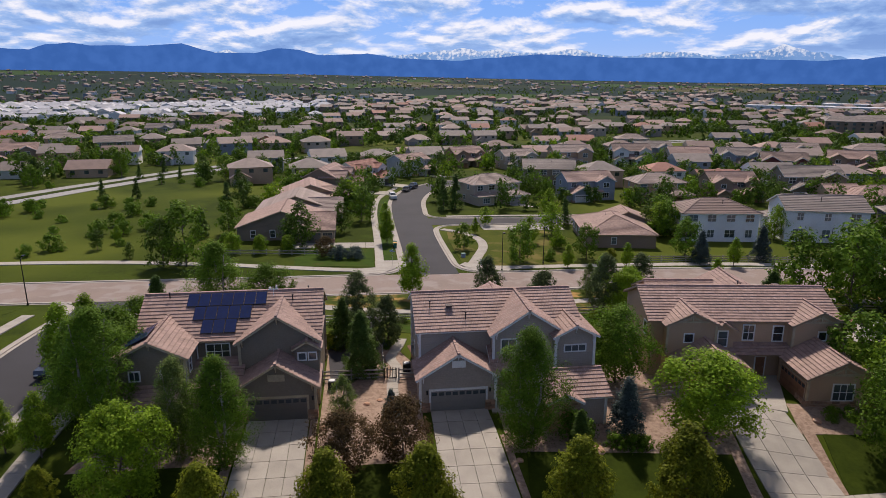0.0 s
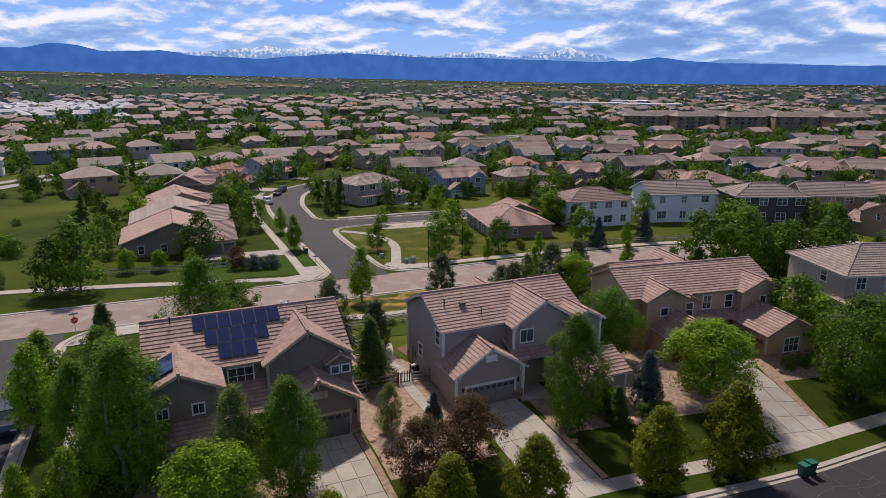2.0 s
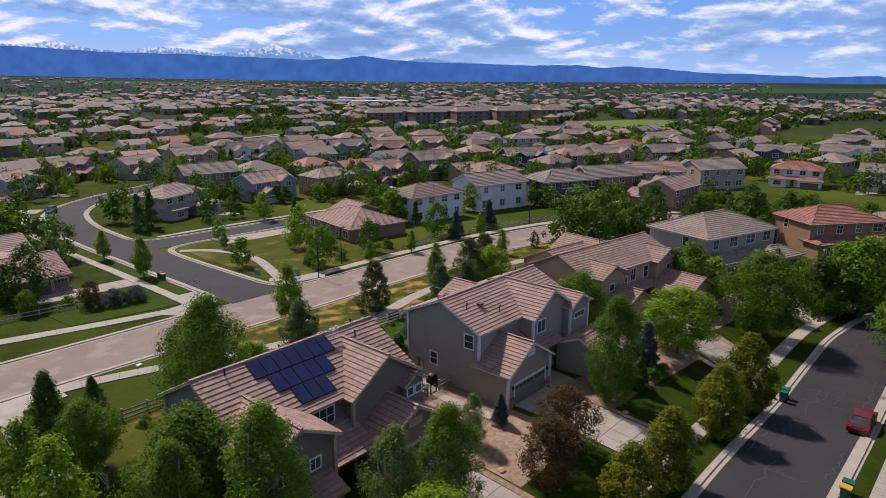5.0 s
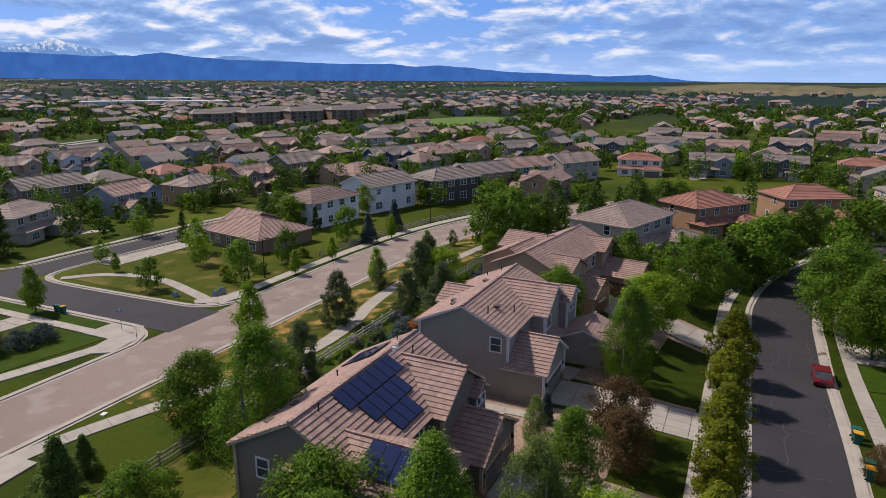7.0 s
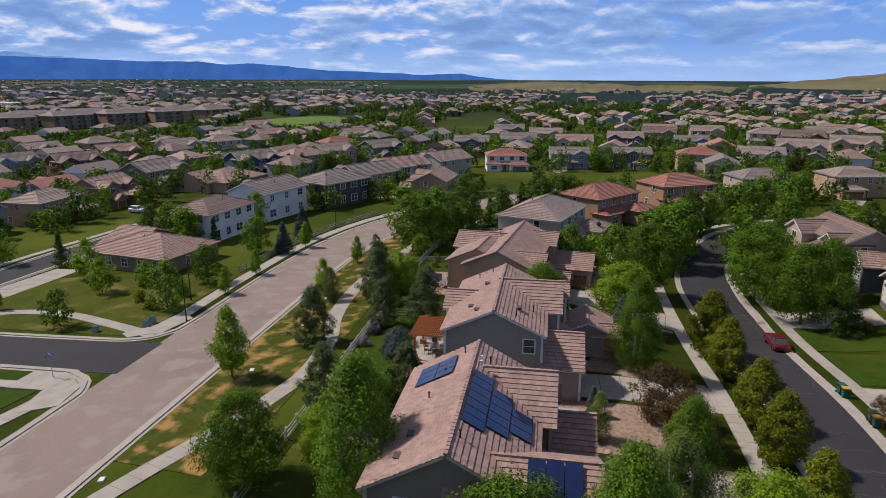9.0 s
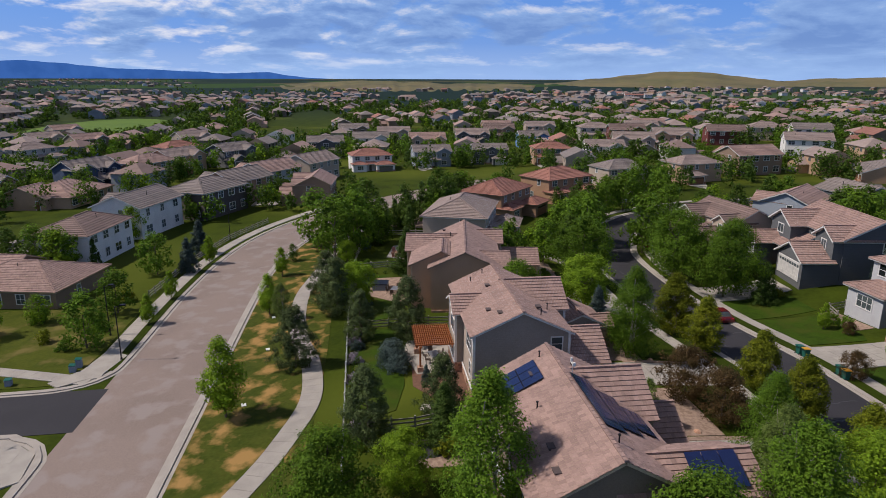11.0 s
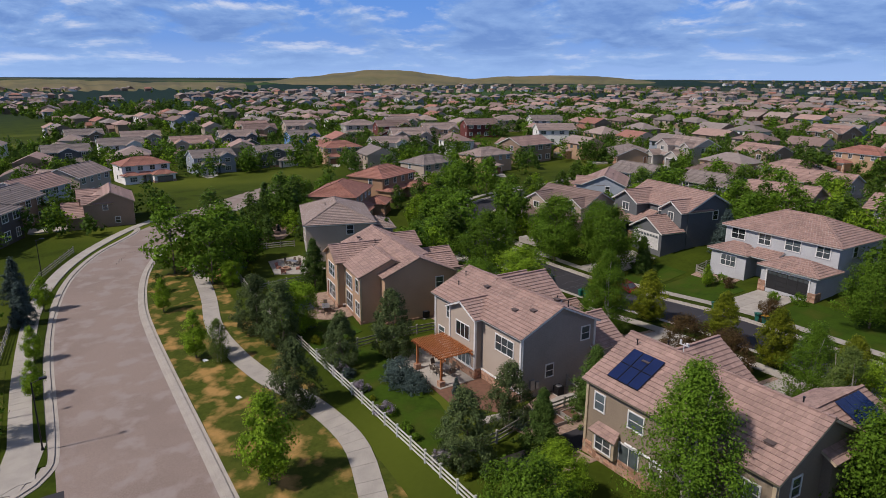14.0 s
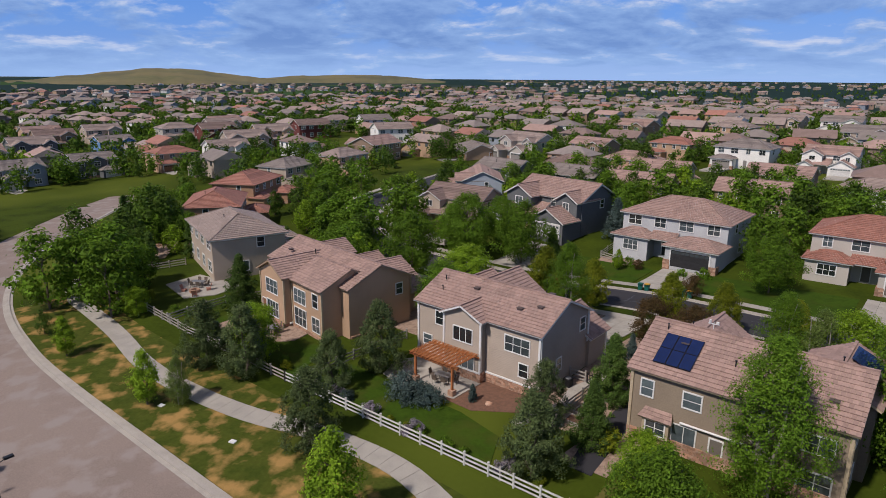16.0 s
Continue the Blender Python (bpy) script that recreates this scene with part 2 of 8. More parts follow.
M["leaf"] = leafy("leaves_green", (0.112, 0.2, 0.016), (0.078, 0.15, 0.013))
M["leaf_bright"] = leafy("leaves_bright_green", (0.19, 0.3, 0.018), (0.14, 0.235, 0.015))
M["leaf_dark"] = leafy("leaves_dark_green", (0.074, 0.128, 0.017), (0.052, 0.098, 0.014))
M["leaf_olive"] = leafy("leaves_olive_gold", (0.175, 0.2, 0.013), (0.11, 0.145, 0.011))
M["leaf_grey"] = leafy("leaves_grey_green", (0.14, 0.195, 0.045), (0.1, 0.15, 0.035))
M["leaf_purple"] = leafy("leaves_plum_brown", (0.1, 0.062, 0.026), (0.07, 0.055, 0.022))
M["needle"] = leafy("needles_green", (0.09, 0.15, 0.03), (0.064, 0.115, 0.024))
M["needle_blue"] = leafy("needles_blue", (0.0864, 0.122, 0.112), (0.0648, 0.0972, 0.0864))
M["needle_dark"] = leafy("needles_olive", (0.112, 0.15, 0.055), (0.078, 0.115, 0.042))
M["lilac"] = leafy("lilac_blossom", (0.34, 0.28, 0.36), (0.12, 0.16, 0.06))
M["road_far"] = material("road_pale_grey", (0.30, 0.295, 0.29), (0.25, 0.245, 0.24), 0.9, scale=0.1, fine=3)
M["roof_single"] = material("roof_tile_mauve_single", (0.341, 0.228, 0.193), (0.27, 0.182, 0.156), 0.78, spec=0.35, scale=0.5, fine=6, obrand=0.16)

# ---- ground and mesh tools ----
UP = pose(0, 0, 0, TILT, LEAN, TURN).to_3x3() @ Vector((0, 0, 1))
GX, GY = -UP.x / UP.z, -UP.y / UP.z


def smooth(a, b, v):
    v = min(1.0, max(0.0, (v - a) / (b - a)))
    return v * v * (3 - 2 * v)


def ground_z(x, y):
    """Sloping subdivision near the camera, a wide plain beyond."""
    r = math.hypot(x - 20, y - 60)
    w = smooth(230, 700, r)
    far = -6.0 + 13.0 * smooth(700, 4900, r)
    if r > 900:                                            # the plain climbs towards the foothills
        a = math.degrees(math.atan2(y - 60, x - 20))
        far += 80 * smooth(42, 118, a) * (1 - smooth(150, 179, a)) * smooth(900, 4900, r)
    near = GX * x + GY * y + 0.3 * smooth(38, 50, y) - 1.5 * smooth(64, 101, y + 0.55 * max(0, x - 60))
    near -= (0.4 + 1.6 * smooth(4, 32, x)) * (1 - smooth(37, 49, y)) * smooth(2, 22, y) * (1 - smooth(60, 90, x))   # the street lies lower
    return (1 - w) * near + w * far


def mesh_ob(name, verts, faces, mats, parent=None, label="", idx=None):
    me = bpy.data.meshes.new(name)
    me.from_pydata([tuple(v) for v in verts], [], faces)
    for m in (mats if isinstance(mats, (list, tuple)) else [mats]):
        me.materials.append(m)
    if idx is not None:
        me.polygons.foreach_set("material_index", idx)
    me.update()
    ob = new(name, me)
    if parent is not None:
        ob.parent = parent
    if label:
        tagged(ob, label)
    return ob


def part(name, bm, mat, parent, label=""):
    me = bpy.data.meshes.new(name)
    bm.to_mesh(me)
    bm.free()
    me.materials.append(mat)
    ob = new(name, me)
    ob.parent = parent
    return tagged(ob, label) if label else ob


class Soup:
    """Vertices and faces gathered for one mesh."""
    def __init__(self):
        self.v, self.f, self.i = [], [], []

    def poly(self, pts, mi=0):
        n = len(self.v)
        self.v += [tuple(p) for p in pts]
        self.f.append(list(range(n, n + len(pts))))
        self.i.append(mi)

    def box(self, x0, x1, y0, y1, z0, z1, mi=0):
        n = len(self.v)
        self.v += [(x, y, z) for z in (z0, z1) for x, y in ((x0, y0), (x1, y0), (x1, y1), (x0, y1))]
        for q in ((3, 2, 1, 0), (4, 5, 6, 7), (0, 1, 5, 4), (1, 2, 6, 5), (2, 3, 7, 6), (3, 0, 4, 7)):
            self.f.append([n + k for k in q])
            self.i.append(mi)

    def prism(self, pts, down, mi=0):
        """A polygon thickened along the vector down."""
        n, k = len(self.v), len(pts)
        self.v += [tuple(p) for p in pts] + [tuple(Vector(p) + down) for p in pts]
        self.f.append(list(range(n, n + k)))
        self.f.append(list(range(n + 2 * k - 1, n + k - 1, -1)))
        self.i += [mi, mi]
        for a in range(k):
            b = (a + 1) % k
            self.f.append([n + b, n + a, n + k + a, n + k + b])
            self.i.append(mi)

    def beam(self, a, b, w, h, mi=0):
        """A bar from a to b, w across and h high."""
        a, b = Vector(a), Vector(b)
        d = (b - a).normalized()
        s = d.cross(Vector((0, 0, 1)))
        s = (s if s.length > 1e-4 else Vector((1, 0, 0))).normalized() * w / 2
        u = s.cross(d).normalized() * h / 2
        self.prism([a - s - u, a + s - u, a + s + u, a - s + u], b - a, mi)

    def tube(self, a, b, r0, r1, n=7, mi=0):
        a, b = Vector(a), Vector(b)
        d = (b - a).normalized()
        s = d.cross(Vector((0.3, 0.5, 0.8))).normalized()
        u = d.cross(s)
        k = len(self.v)
        for c, r in ((a, r0), (b, r1)):
            self.v += [tuple(c + (s * math.cos(t) + u * math.sin(t)) * r) for t in (2 * math.pi * j / n for j in range(n))]
        for j in range(n):
            self.f.append([k + j, k + (j + 1) % n, k + n + (j + 1) % n, k + n + j])
            self.i.append(mi)
        self.f.append(list(range(k + n, k + 2 * n)))
        self.i.append(mi)

    def make(self, name, mats, parent=None, label=""):
        return mesh_ob(name, self.v, self.f, mats, parent, label, self.i)


def empty(name, m):
    ob = new(name)
    ob.empty_display_size = 0.5
    ob.matrix_basis = m
    return ob


def spline(pts, step=2.0):
    """Even points along a smooth line through pts."""
    P = [Vector((*p, 0)) for p in pts]
    P = [P[0] * 2 - P[1]] + P + [P[-1] * 2 - P[-2]]
    out = []
    for a, b, c, d in zip(P, P[1:], P[2:], P[3:]):
        n = max(1, round((c - b).length / step))
        for k in range(n):
            t = k / n
            out.append(0.5 * (2 * b + (c - a) * t + (2 * a - 5 * b + 4 * c - d) * t * t + (3 * b - a - 3 * c + d) * t ** 3))
    return out + [P[-2]]


def ribbon(name, pts, left, right, top, mat, label, kind="structure", thick=0.3, step=2.0, gap=0.0, category=""):
    """A strip along a smooth line from left to right metres beside it, its top above the ground; gap: slab joints."""
    line = spline(pts, step)
    row = []
    for k, p in enumerate(line):
        d = (line[min(k + 1, len(line) - 1)] - line[max(k - 1, 0)]).normalized()
        n = Vector((-d.y, d.x, 0))
        l, r = p + n * left, p + n * right
        row.append([Vector((q.x, q.y, ground_z(q.x, q.y) + top)) for q in (l, r)])
    s = Soup()
    for (l0, r0), (l1, r1) in zip(row, row[1:]):
        if gap:
            g = gap / max(0.1, (l1 - l0).length)
            l1, r1 = l1.lerp(l0, g), r1.lerp(r0, g)
        s.prism([l0, r0, r1, l1], Vector((0, 0, -thick)))
    return tagged(s.make(name, mat), label, category or "paving", "", kind)


def sheet(name, pts, top, mat, label, thick=0.25, category="ground cover", kind="structure"):
    """A flat patch that follows the ground, with a thin edge."""
    bm = bmesh.new()
    f = bm.faces.new([bm.verts.new((x, y, 0)) for x, y in pts])
    xs, ys = [p[0] for p in pts], [p[1] for p in pts]
    for axis, lo, hi in ((0, min(xs), max(xs)), (1, min(ys), max(ys))):
        c = math.floor(lo / 2.5) * 2.5 + 2.5
        while c < hi:
            no = (1, 0, 0) if axis == 0 else (0, 1, 0)
            bmesh.ops.bisect_plane(bm, geom=bm.verts[:] + bm.edges[:] + bm.faces[:], plane_co=tuple(c * v for v in no), plane_no=no)
            c += 2.5
    rim = bmesh.ops.extrude_face_region(bm, geom=bm.faces[:])
    low = {v for v in rim["geom"] if isinstance(v, bmesh.types.BMVert)}
    for v in bm.verts:
        v.co.z = ground_z(v.co.x, v.co.y) + (top if v in low else top - thick)
    bmesh.ops.recalc_face_normals(bm, faces=bm.faces[:])
    me = bpy.data.meshes.new(name)
    bm.to_mesh(me)
    bm.free()
    me.materials.append(mat)
    return tagged(new(name, me), label, category, "", kind)


# ---- ground ----
def ground_material():
    m = material("ground_grass_and_fields", (0.046, 0.066, 0.006), (0.022, 0.036, 0.004), 0.95, scale=0.16, fine=2.0, spec=0.06, bump=0.5,
                 third=(0.08, 0.1, 0.012), patch=0.02)
    t = m.node_tree
    b = t.nodes["Principled BSDF"]
    near = b.inputs["Base Color"].links[0].from_socket
    # cropland and dry range further out: large patches, distance haze tinted into the colours
    co = t.nodes.new("ShaderNodeTexCoord").outputs["Object"]
    vo = t.nodes.new("ShaderNodeTexVoronoi")
    vo.inputs["Scale"].default_value = 0.0024
    t.links.new(co, vo.inputs["Vector"])
    sx = t.nodes.new("ShaderNodeSeparateColor")
    t.links.new(vo.outputs["Color"], sx.inputs[0])
    ramp = t.nodes.new("ShaderNodeValToRGB")
    e = ramp.color_ramp.elements
    while len(e) < 5:
        e.new(0.5)
    for el, (p, c) in zip(e, ((0.0, (0.014, 0.03, 0.024)), (0.45, (0.026, 0.04, 0.027)), (0.6, (0.036, 0.07, 0.02)), (0.75, (0.085, 0.08, 0.042)), (0.84, (0.014, 0.028, 0.022)))):
        el.position, el.color = p, (*c, 1)
    ramp.color_ramp.interpolation = "CONSTANT"
    t.links.new(sx.outputs[0], ramp.inputs[0])
    ln = t.nodes.new("ShaderNodeVectorMath")
    ln.operation = "LENGTH"
    t.links.new(co, ln.inputs[0])
    mr = t.nodes.new("ShaderNodeMapRange")
    mr.inputs[1].default_value, mr.inputs[2].default_value = 450, 800
    t.links.new(ln.outputs["Value"], mr.inputs[0])
    mx = t.nodes.new("ShaderNodeMixRGB")
    t.links.new(mr.outputs[0], mx.inputs[0])
    t.links.new(near, mx.inputs[1])
    t.links.new(ramp.outputs[0], mx.inputs[2])
    t.links.new(mx.outputs[0], b.inputs["Base Color"])
    return m


def build_ground():
    s = Soup()
    radii = [0] + [3.0 * k for k in range(1, 40)] + [120 * 1.1 ** k for k in range(40)]
    radii = [r for r in radii if r < 4850] + [4880]
    n = 180
    for r in radii:
        for k in range(n):
            a = 2 * math.pi * k / n
            x, y = 20 + r * math.cos(a), 60 + r * math.sin(a)
            s.v.append((x, y, ground_z(x, y)))
    for i in range(len(radii) - 1):
        for k in range(n):
            a, b = i * n + k, i * n + (k + 1) % n
            s.f.append([a, b, b + n, a + n] if i else [a, b + n, a + n])
            s.i.append(0)
    return tagged(s.make("ground", ground_material()), "rolling green grass plain with drier patches reaching the horizon", "ground", "", "structure")


build_ground()

# ---- roads ----
MAIN = [(-160, 97), (-100, 96), (-40, 95.9), (15, 95.9), (46, 95.9), (62, 94.8), (78, 92), (92, 87.2), (106, 79.5), (120, 68), (138, 50), (150, 36)]
STREET = [(-120, 30.7), (-40, 30.7), (20, 30.7), (34, 30.7), (47, 30.5), (62, 28.5), (74, 23), (81, 16.8), (88, 4), (93, -12), (100, -39), (104, -75)]
SIDE = [(-34.3, 90), (-34.3, 60), (-34.3, 37)]
TROAD = [(11, 101), (11, 125), (11, 158), (12.8, 180), (19, 199), (32, 214), (62, 232), (102, 250)]
BRANCH = [(13, 146), (30, 145.6), (60, 144.5), (90, 142), (125, 132), (165, 110)]
ribbon("main_road", MAIN, -5.6, 5.6, 0.03, M["road_pink"], "wide rosy-grey concrete road with faint cracks", category="road")
ribbon("street", STREET, -4.1, 4.1, 0.035, M["asphalt"], "dark asphalt residential street with sealed cracks", category="road")
ribbon("side_road", SIDE, -4.4, 4.4, 0.04, M["asphalt"], "dark asphalt side road joining the main road", category="road")
ribbon("side_road", TROAD, -4.4, 4.4, 0.045, M["asphalt"], "dark asphalt road curving away between houses", category="road")
ribbon("side_road", BRANCH, -4.0, 4.0, 0.04, M["asphalt"], "dark asphalt branch road past the grass island", category="road")
FAR_ROAD = [(-240, 120), (-150, 140), (-104, 170), (-84, 208), (-62, 250), (-22, 300), (40, 338), (120, 372), (230, 400)]
ribbon("far_road", FAR_ROAD, -7, 7, 0.1, M["road_far"], "wide pale grey divided road beyond the meadow", category="road")
ribbon("median", FAR_ROAD, -1.6, 1.6, 0.2, M["lawn"], "green grass median of the far road", category="median")

# ---- houses ----
def roof_plane(s, e0, e1, r1, r0, course, width, rng, lift=0.0, singles=None):
    """Overlapping tile courses on the plane eave e0-e1, ridge r0-r1, over a solid deck (slot 1)."""
    e0, e1, r1, r0 = (Vector(p) for p in (e0, e1, r1, r0))
    nrm = (e1 - e0).cross(r0 - e0).normalized()
    if nrm.z < 0:
        nrm = -nrm
    pts = [e0, e1, r1, r0] if (r1 - r0).length > 0.02 else [e0, e1, r0]
    s.prism(pts, -nrm * 0.16, 1)
    n = max(2, round(((e0 + e1) / 2 - (r0 + r1) / 2).length / course))
    for k in range(n):
        t0, t1 = k / n, (k + 1) / n
        a, b = e0.lerp(r0, t0), e1.lerp(r1, t0)
        c, d = e1.lerp(r1, t1), e0.lerp(r0, t1)
        lo, hi = nrm * (0.075 + lift), nrm * (0.015 + lift)
        length = (b - a).length
        m = max(1, round(length / width)) if width else 1
        off = (k % 2) * 0.5 / m if m > 1 else 0
        cuts = [0.0] + [j / m + off for j in range(1 if not off else 0, m)] + [1.0]
        for u0, u1 in zip(cuts, cuts[1:]):
            if u1 - u0 < 0.002:
                continue
            g = 0.012 / max(length, 0.1) if m > 1 else 0
            jit = nrm * (rng.uniform(-0.008, 0.008) if m > 1 else 0)
            p, q = a.lerp(b, u0 + g), a.lerp(b, u1)
            q2, p2 = d.lerp(c, u1), d.lerp(c, u0 + g)
            if singles is not None and len(singles[0]) < 300 and 0.0 < u0 and u1 < 1.0:
                singles[0].append((p, (q - p), (p2 - p), nrm, jit))
                continue
            z = len(s.v)
            s.v += [tuple(v) for v in (p + lo + jit, q + lo + jit, q2 + hi, p2 + hi, p - nrm * 0.01, q - nrm * 0.01)]
            s.f += [[z, z + 1, z + 2, z + 3], [z + 4, z + 5, z + 1, z]]
            s.i += [0, 0]


def cap_line(s, a, b, near):
    """Ridge or hip cap tiles from a to b."""
    a, b = Vector(a), Vector(b)
    n = max(1, round((b - a).length / 0.42)) if near else 1
    for k in range(n):
        p, q = a.lerp(b, k / n), a.lerp(b, (k + 0.96) / n)
        s.beam(p + Vector((0, 0, 0.07)), q + Vector((0, 0, 0.045)), 0.24, 0.12, 0)


LOOSE_TILES = []


def build_mass(root, walls, m, mats, near, rng):
    """m: x0, x1, y0, y1, base, eave, kind, slope[, overhang]. kind: gx, gy, hip, shed_s, shed_n, shed_e, shed_w."""
    x0, x1, y0, y1, zb, ze, kind, sl = m[:8]
    o = m[8] if len(m) > 8 else 0.42
    course, width = (0.41, 0.34) if near else (0.55, 0)
    s = Soup()
    xm, ym = (x0 + x1) / 2, (y0 + y1) / 2
    zo = ze - sl * o
    rp = lambda *a: roof_plane(s, *a, course, width, rng)
    loose = [[]] if near == "tiles" and kind == "gx" else None
    if kind == "gx":
        zr = ze + sl * (y1 - y0) / 2
        rp((x0 - o, y0 - o, zo), (x1 + o, y0 - o, zo), (x1 + o, ym, zr), (x0 - o, ym, zr))
        roof_plane(s, (x1 + o, y1 + o, zo), (x0 - o, y1 + o, zo), (x0 - o, ym, zr), (x1 + o, ym, zr), course, width, rng, 0.0, loose)
        cap_line(s, (x0 - o, ym, zr), (x1 + o, ym, zr), near)
        for x in (x0, x1):
            walls.prism([(x, y0, ze), (x, y1, ze), (x, ym, zr - 0.12)], Vector((0.12 if x == x0 else -0.12, 0, 0)))
    elif kind == "gy":
        zr = ze + sl * (x1 - x0) / 2
        rp((x0 - o, y1 + o, zo), (x0 - o, y0 - o, zo), (xm, y0 - o, zr), (xm, y1 + o, zr))
        rp((x1 + o, y0 - o, zo), (x1 + o, y1 + o, zo), (xm, y1 + o, zr), (xm, y0 - o, zr))
        cap_line(s, (xm, y0 - o, zr), (xm, y1 + o, zr), near)
        for y in (y0, y1):
            walls.prism([(x0, y, ze), (x1, y, ze), (xm, y, zr - 0.12)], Vector((0, 0.12 if y == y0 else -0.12, 0)))
    elif kind == "hip":
        w, d = x1 - x0 + 2 * o, y1 - y0 + 2 * o
        h = min(w, d) / 2
        zr = zo + sl * h
        A, B, C, D = (x0 - o, y0 - o, zo), (x1 + o, y0 - o, zo), (x1 + o, y1 + o, zo), (x0 - o, y1 + o, zo)
        if w >= d:
            R0, R1 = (x0 - o + h, ym, zr), (x1 + o - h, ym, zr)
            rp(A, B, R1, R0), rp(C, D, R0, R1), rp(B, C, R1, R1), rp(D, A, R0, R0)
            ends = ((A, R0), (D, R0), (B, R1), (C, R1))
        else:
            R0, R1 = (xm, y0 - o + h, zr), (xm, y1 + o - h, zr)
            rp(A, B, R0, R0), rp(C, D, R1, R1), rp(B, C, R1, R0), rp(D, A, R0, R1)
            ends = ((A, R0), (B, R0), (C, R1), (D, R1))
        if (Vector(R0) - Vector(R1)).length > 0.1:
            cap_line(s, R0, R1, near)
        for a, b in ends:
            cap_line(s, a, b, near)
    else:
        dx, dy = {"shed_s": (0, -1), "shed_n": (0, 1), "shed_e": (1, 0), "shed_w": (-1, 0)}[kind]
        if dy:
            ylo, yhi = (y0 - o, y1) if dy < 0 else (y1 + o, y0)
            zr = zo + sl * abs(yhi - ylo)
            rp((x0 - 0.2, ylo, zo), (x1 + 0.2, ylo, zo), (x1 + 0.2, yhi, zr), (x0 - 0.2, yhi, zr))
        else:
            xlo, xhi = (x0 - o, x1) if dx < 0 else (x1 + o, x0)
            zr = zo + sl * abs(xhi - xlo)
            rp((xlo, y0 - 0.2, zo), (xlo, y1 + 0.2, zo), (xhi, y1 + 0.2, zr), (xhi, y0 - 0.2, zr))
    if zb is not None:
        walls.box(x0, x1, y0, y1, zb, ze)
    roof = s.make("roof", [mats["roof"], mats["trim"]], root)
    if loose:
        LOOSE_TILES.append((roof, loose[0], mats["roof"]))


FACE = {"S": (0, -1), "N": (0, 1), "E": (1, 0), "W": (-1, 0)}


def facing(face, plane, u, z):
    """Pose of a fitting on a wall: its local x runs along the wall and -y points outwards."""
    rz = {"S": 0, "N": 180, "E": 90, "W": -90}[face]
    x, y = (u, plane) if face in "SN" else (plane, u)
    return pose(x, y, z, 0, 0, rz)


def window(root, face, plane, u, z, w, h, cols, rows, mats):
    """A framed window centred at u along the wall, its sill at z: frame and bars, pane behind them."""
    s = Soup()
    t = 0.11
    for a, b, c, d in ((-w / 2 - t, w / 2 + t, -t, 0), (-w / 2 - t, w / 2 + t, h, h + t), (-w / 2 - t, -w / 2, 0, h), (w / 2, w / 2 + t, 0, h)):
        s.box(a, b, -0.07, 0.05, c, d)
    for k in range(1, cols):
        x = -w / 2 + w * k / cols
        s.box(x - 0.03, x + 0.03, -0.055, 0.02, 0, h)
    for k in range(1, rows):
        y = h * k / rows
        s.box(-w / 2, w / 2, -0.05, 0.02, y - 0.025, y + 0.025)
    if mats.get("plain"):
        s.box(-w / 2, w / 2, -0.025, 0.0, 0, h, 1)
        fr = s.make("window", [mats["frame"], M["glass"]], root)
        fr.matrix_basis = facing(face, plane, u, z)
        return fr
    fr = s.make("window", mats["frame"], root)
    fr.matrix_basis = facing(face, plane, u, z)
    g = Soup()
    g.box(-w / 2, w / 2, -0.025, 0.0, 0, h)
    g.make("pane", M["glass"], fr)
    return fr


def garage_door(root, face, plane, u, z, w, h, mats, bright=True):
    s = Soup()
    rows = 4
    for k in range(rows):
        for j in range(max(2, round(w / 1.2))):
            n = max(2, round(w / 1.2))
            a = -w / 2 + w * j / n
            s.box(a + 0.03, a + w / n - 0.03, -0.05, 0.0, h * k / rows + 0.03, h * (k + 1) / rows - 0.03)
    s.box(-w / 2, w / 2, -0.025, 0.02, 0, h)
    door = s.make("garage_door", mats["garage"], root)
    door.matrix_basis = facing(face, plane, u, z)
    f = Soup()
    for a, b, c, d in ((-w / 2 - 0.16, -w / 2, 0, h + 0.2), (w / 2, w / 2 + 0.16, 0, h + 0.2), (-w / 2, w / 2, h, h + 0.2)):
        f.box(a, b, -0.09, 0.02, c, d)
    f.make("door_frame", mats["trim"], door)
    if bright:
        n = max(4, round(w / 0.6))
        g = Soup()
        for j in range(n):
            a = -w / 2 + w * j / n
            g.box(a + 0.08, a + w / n - 0.08, -0.06, -0.03, h * 0.79, h * 0.94)
        g.make("door_light", M["glass"], door)
    return door


def door(root, face, plane, u, z, mats, mat=None):
    s = Soup()
    s.box(-0.45, 0.45, -0.05, 0, 0, 2.05)
    for a in (-0.34, 0.04):
        for c, d in ((0.15, 0.9), (1.05, 1.9)):
            s.box(a, a + 0.3, -0.065, 0, c, d)
    ob = s.make("door", mat or mats["garage"], root)
    ob.matrix_basis = facing(face, plane, u, z)
    f = Soup()
    for a, b, c, d in ((-0.57, -0.45, 0, 2.17), (0.45, 0.57, 0, 2.17), (-0.45, 0.45, 2.05, 2.17)):
        f.box(a, b, -0.08, 0.02, c, d)
    f.make("door_frame", mats["frame"], ob)
    h = Soup()
    h.box(0.33, 0.37, -0.12, -0.05, 0.98, 1.06)
    h.make("handle", M["metal"], ob)


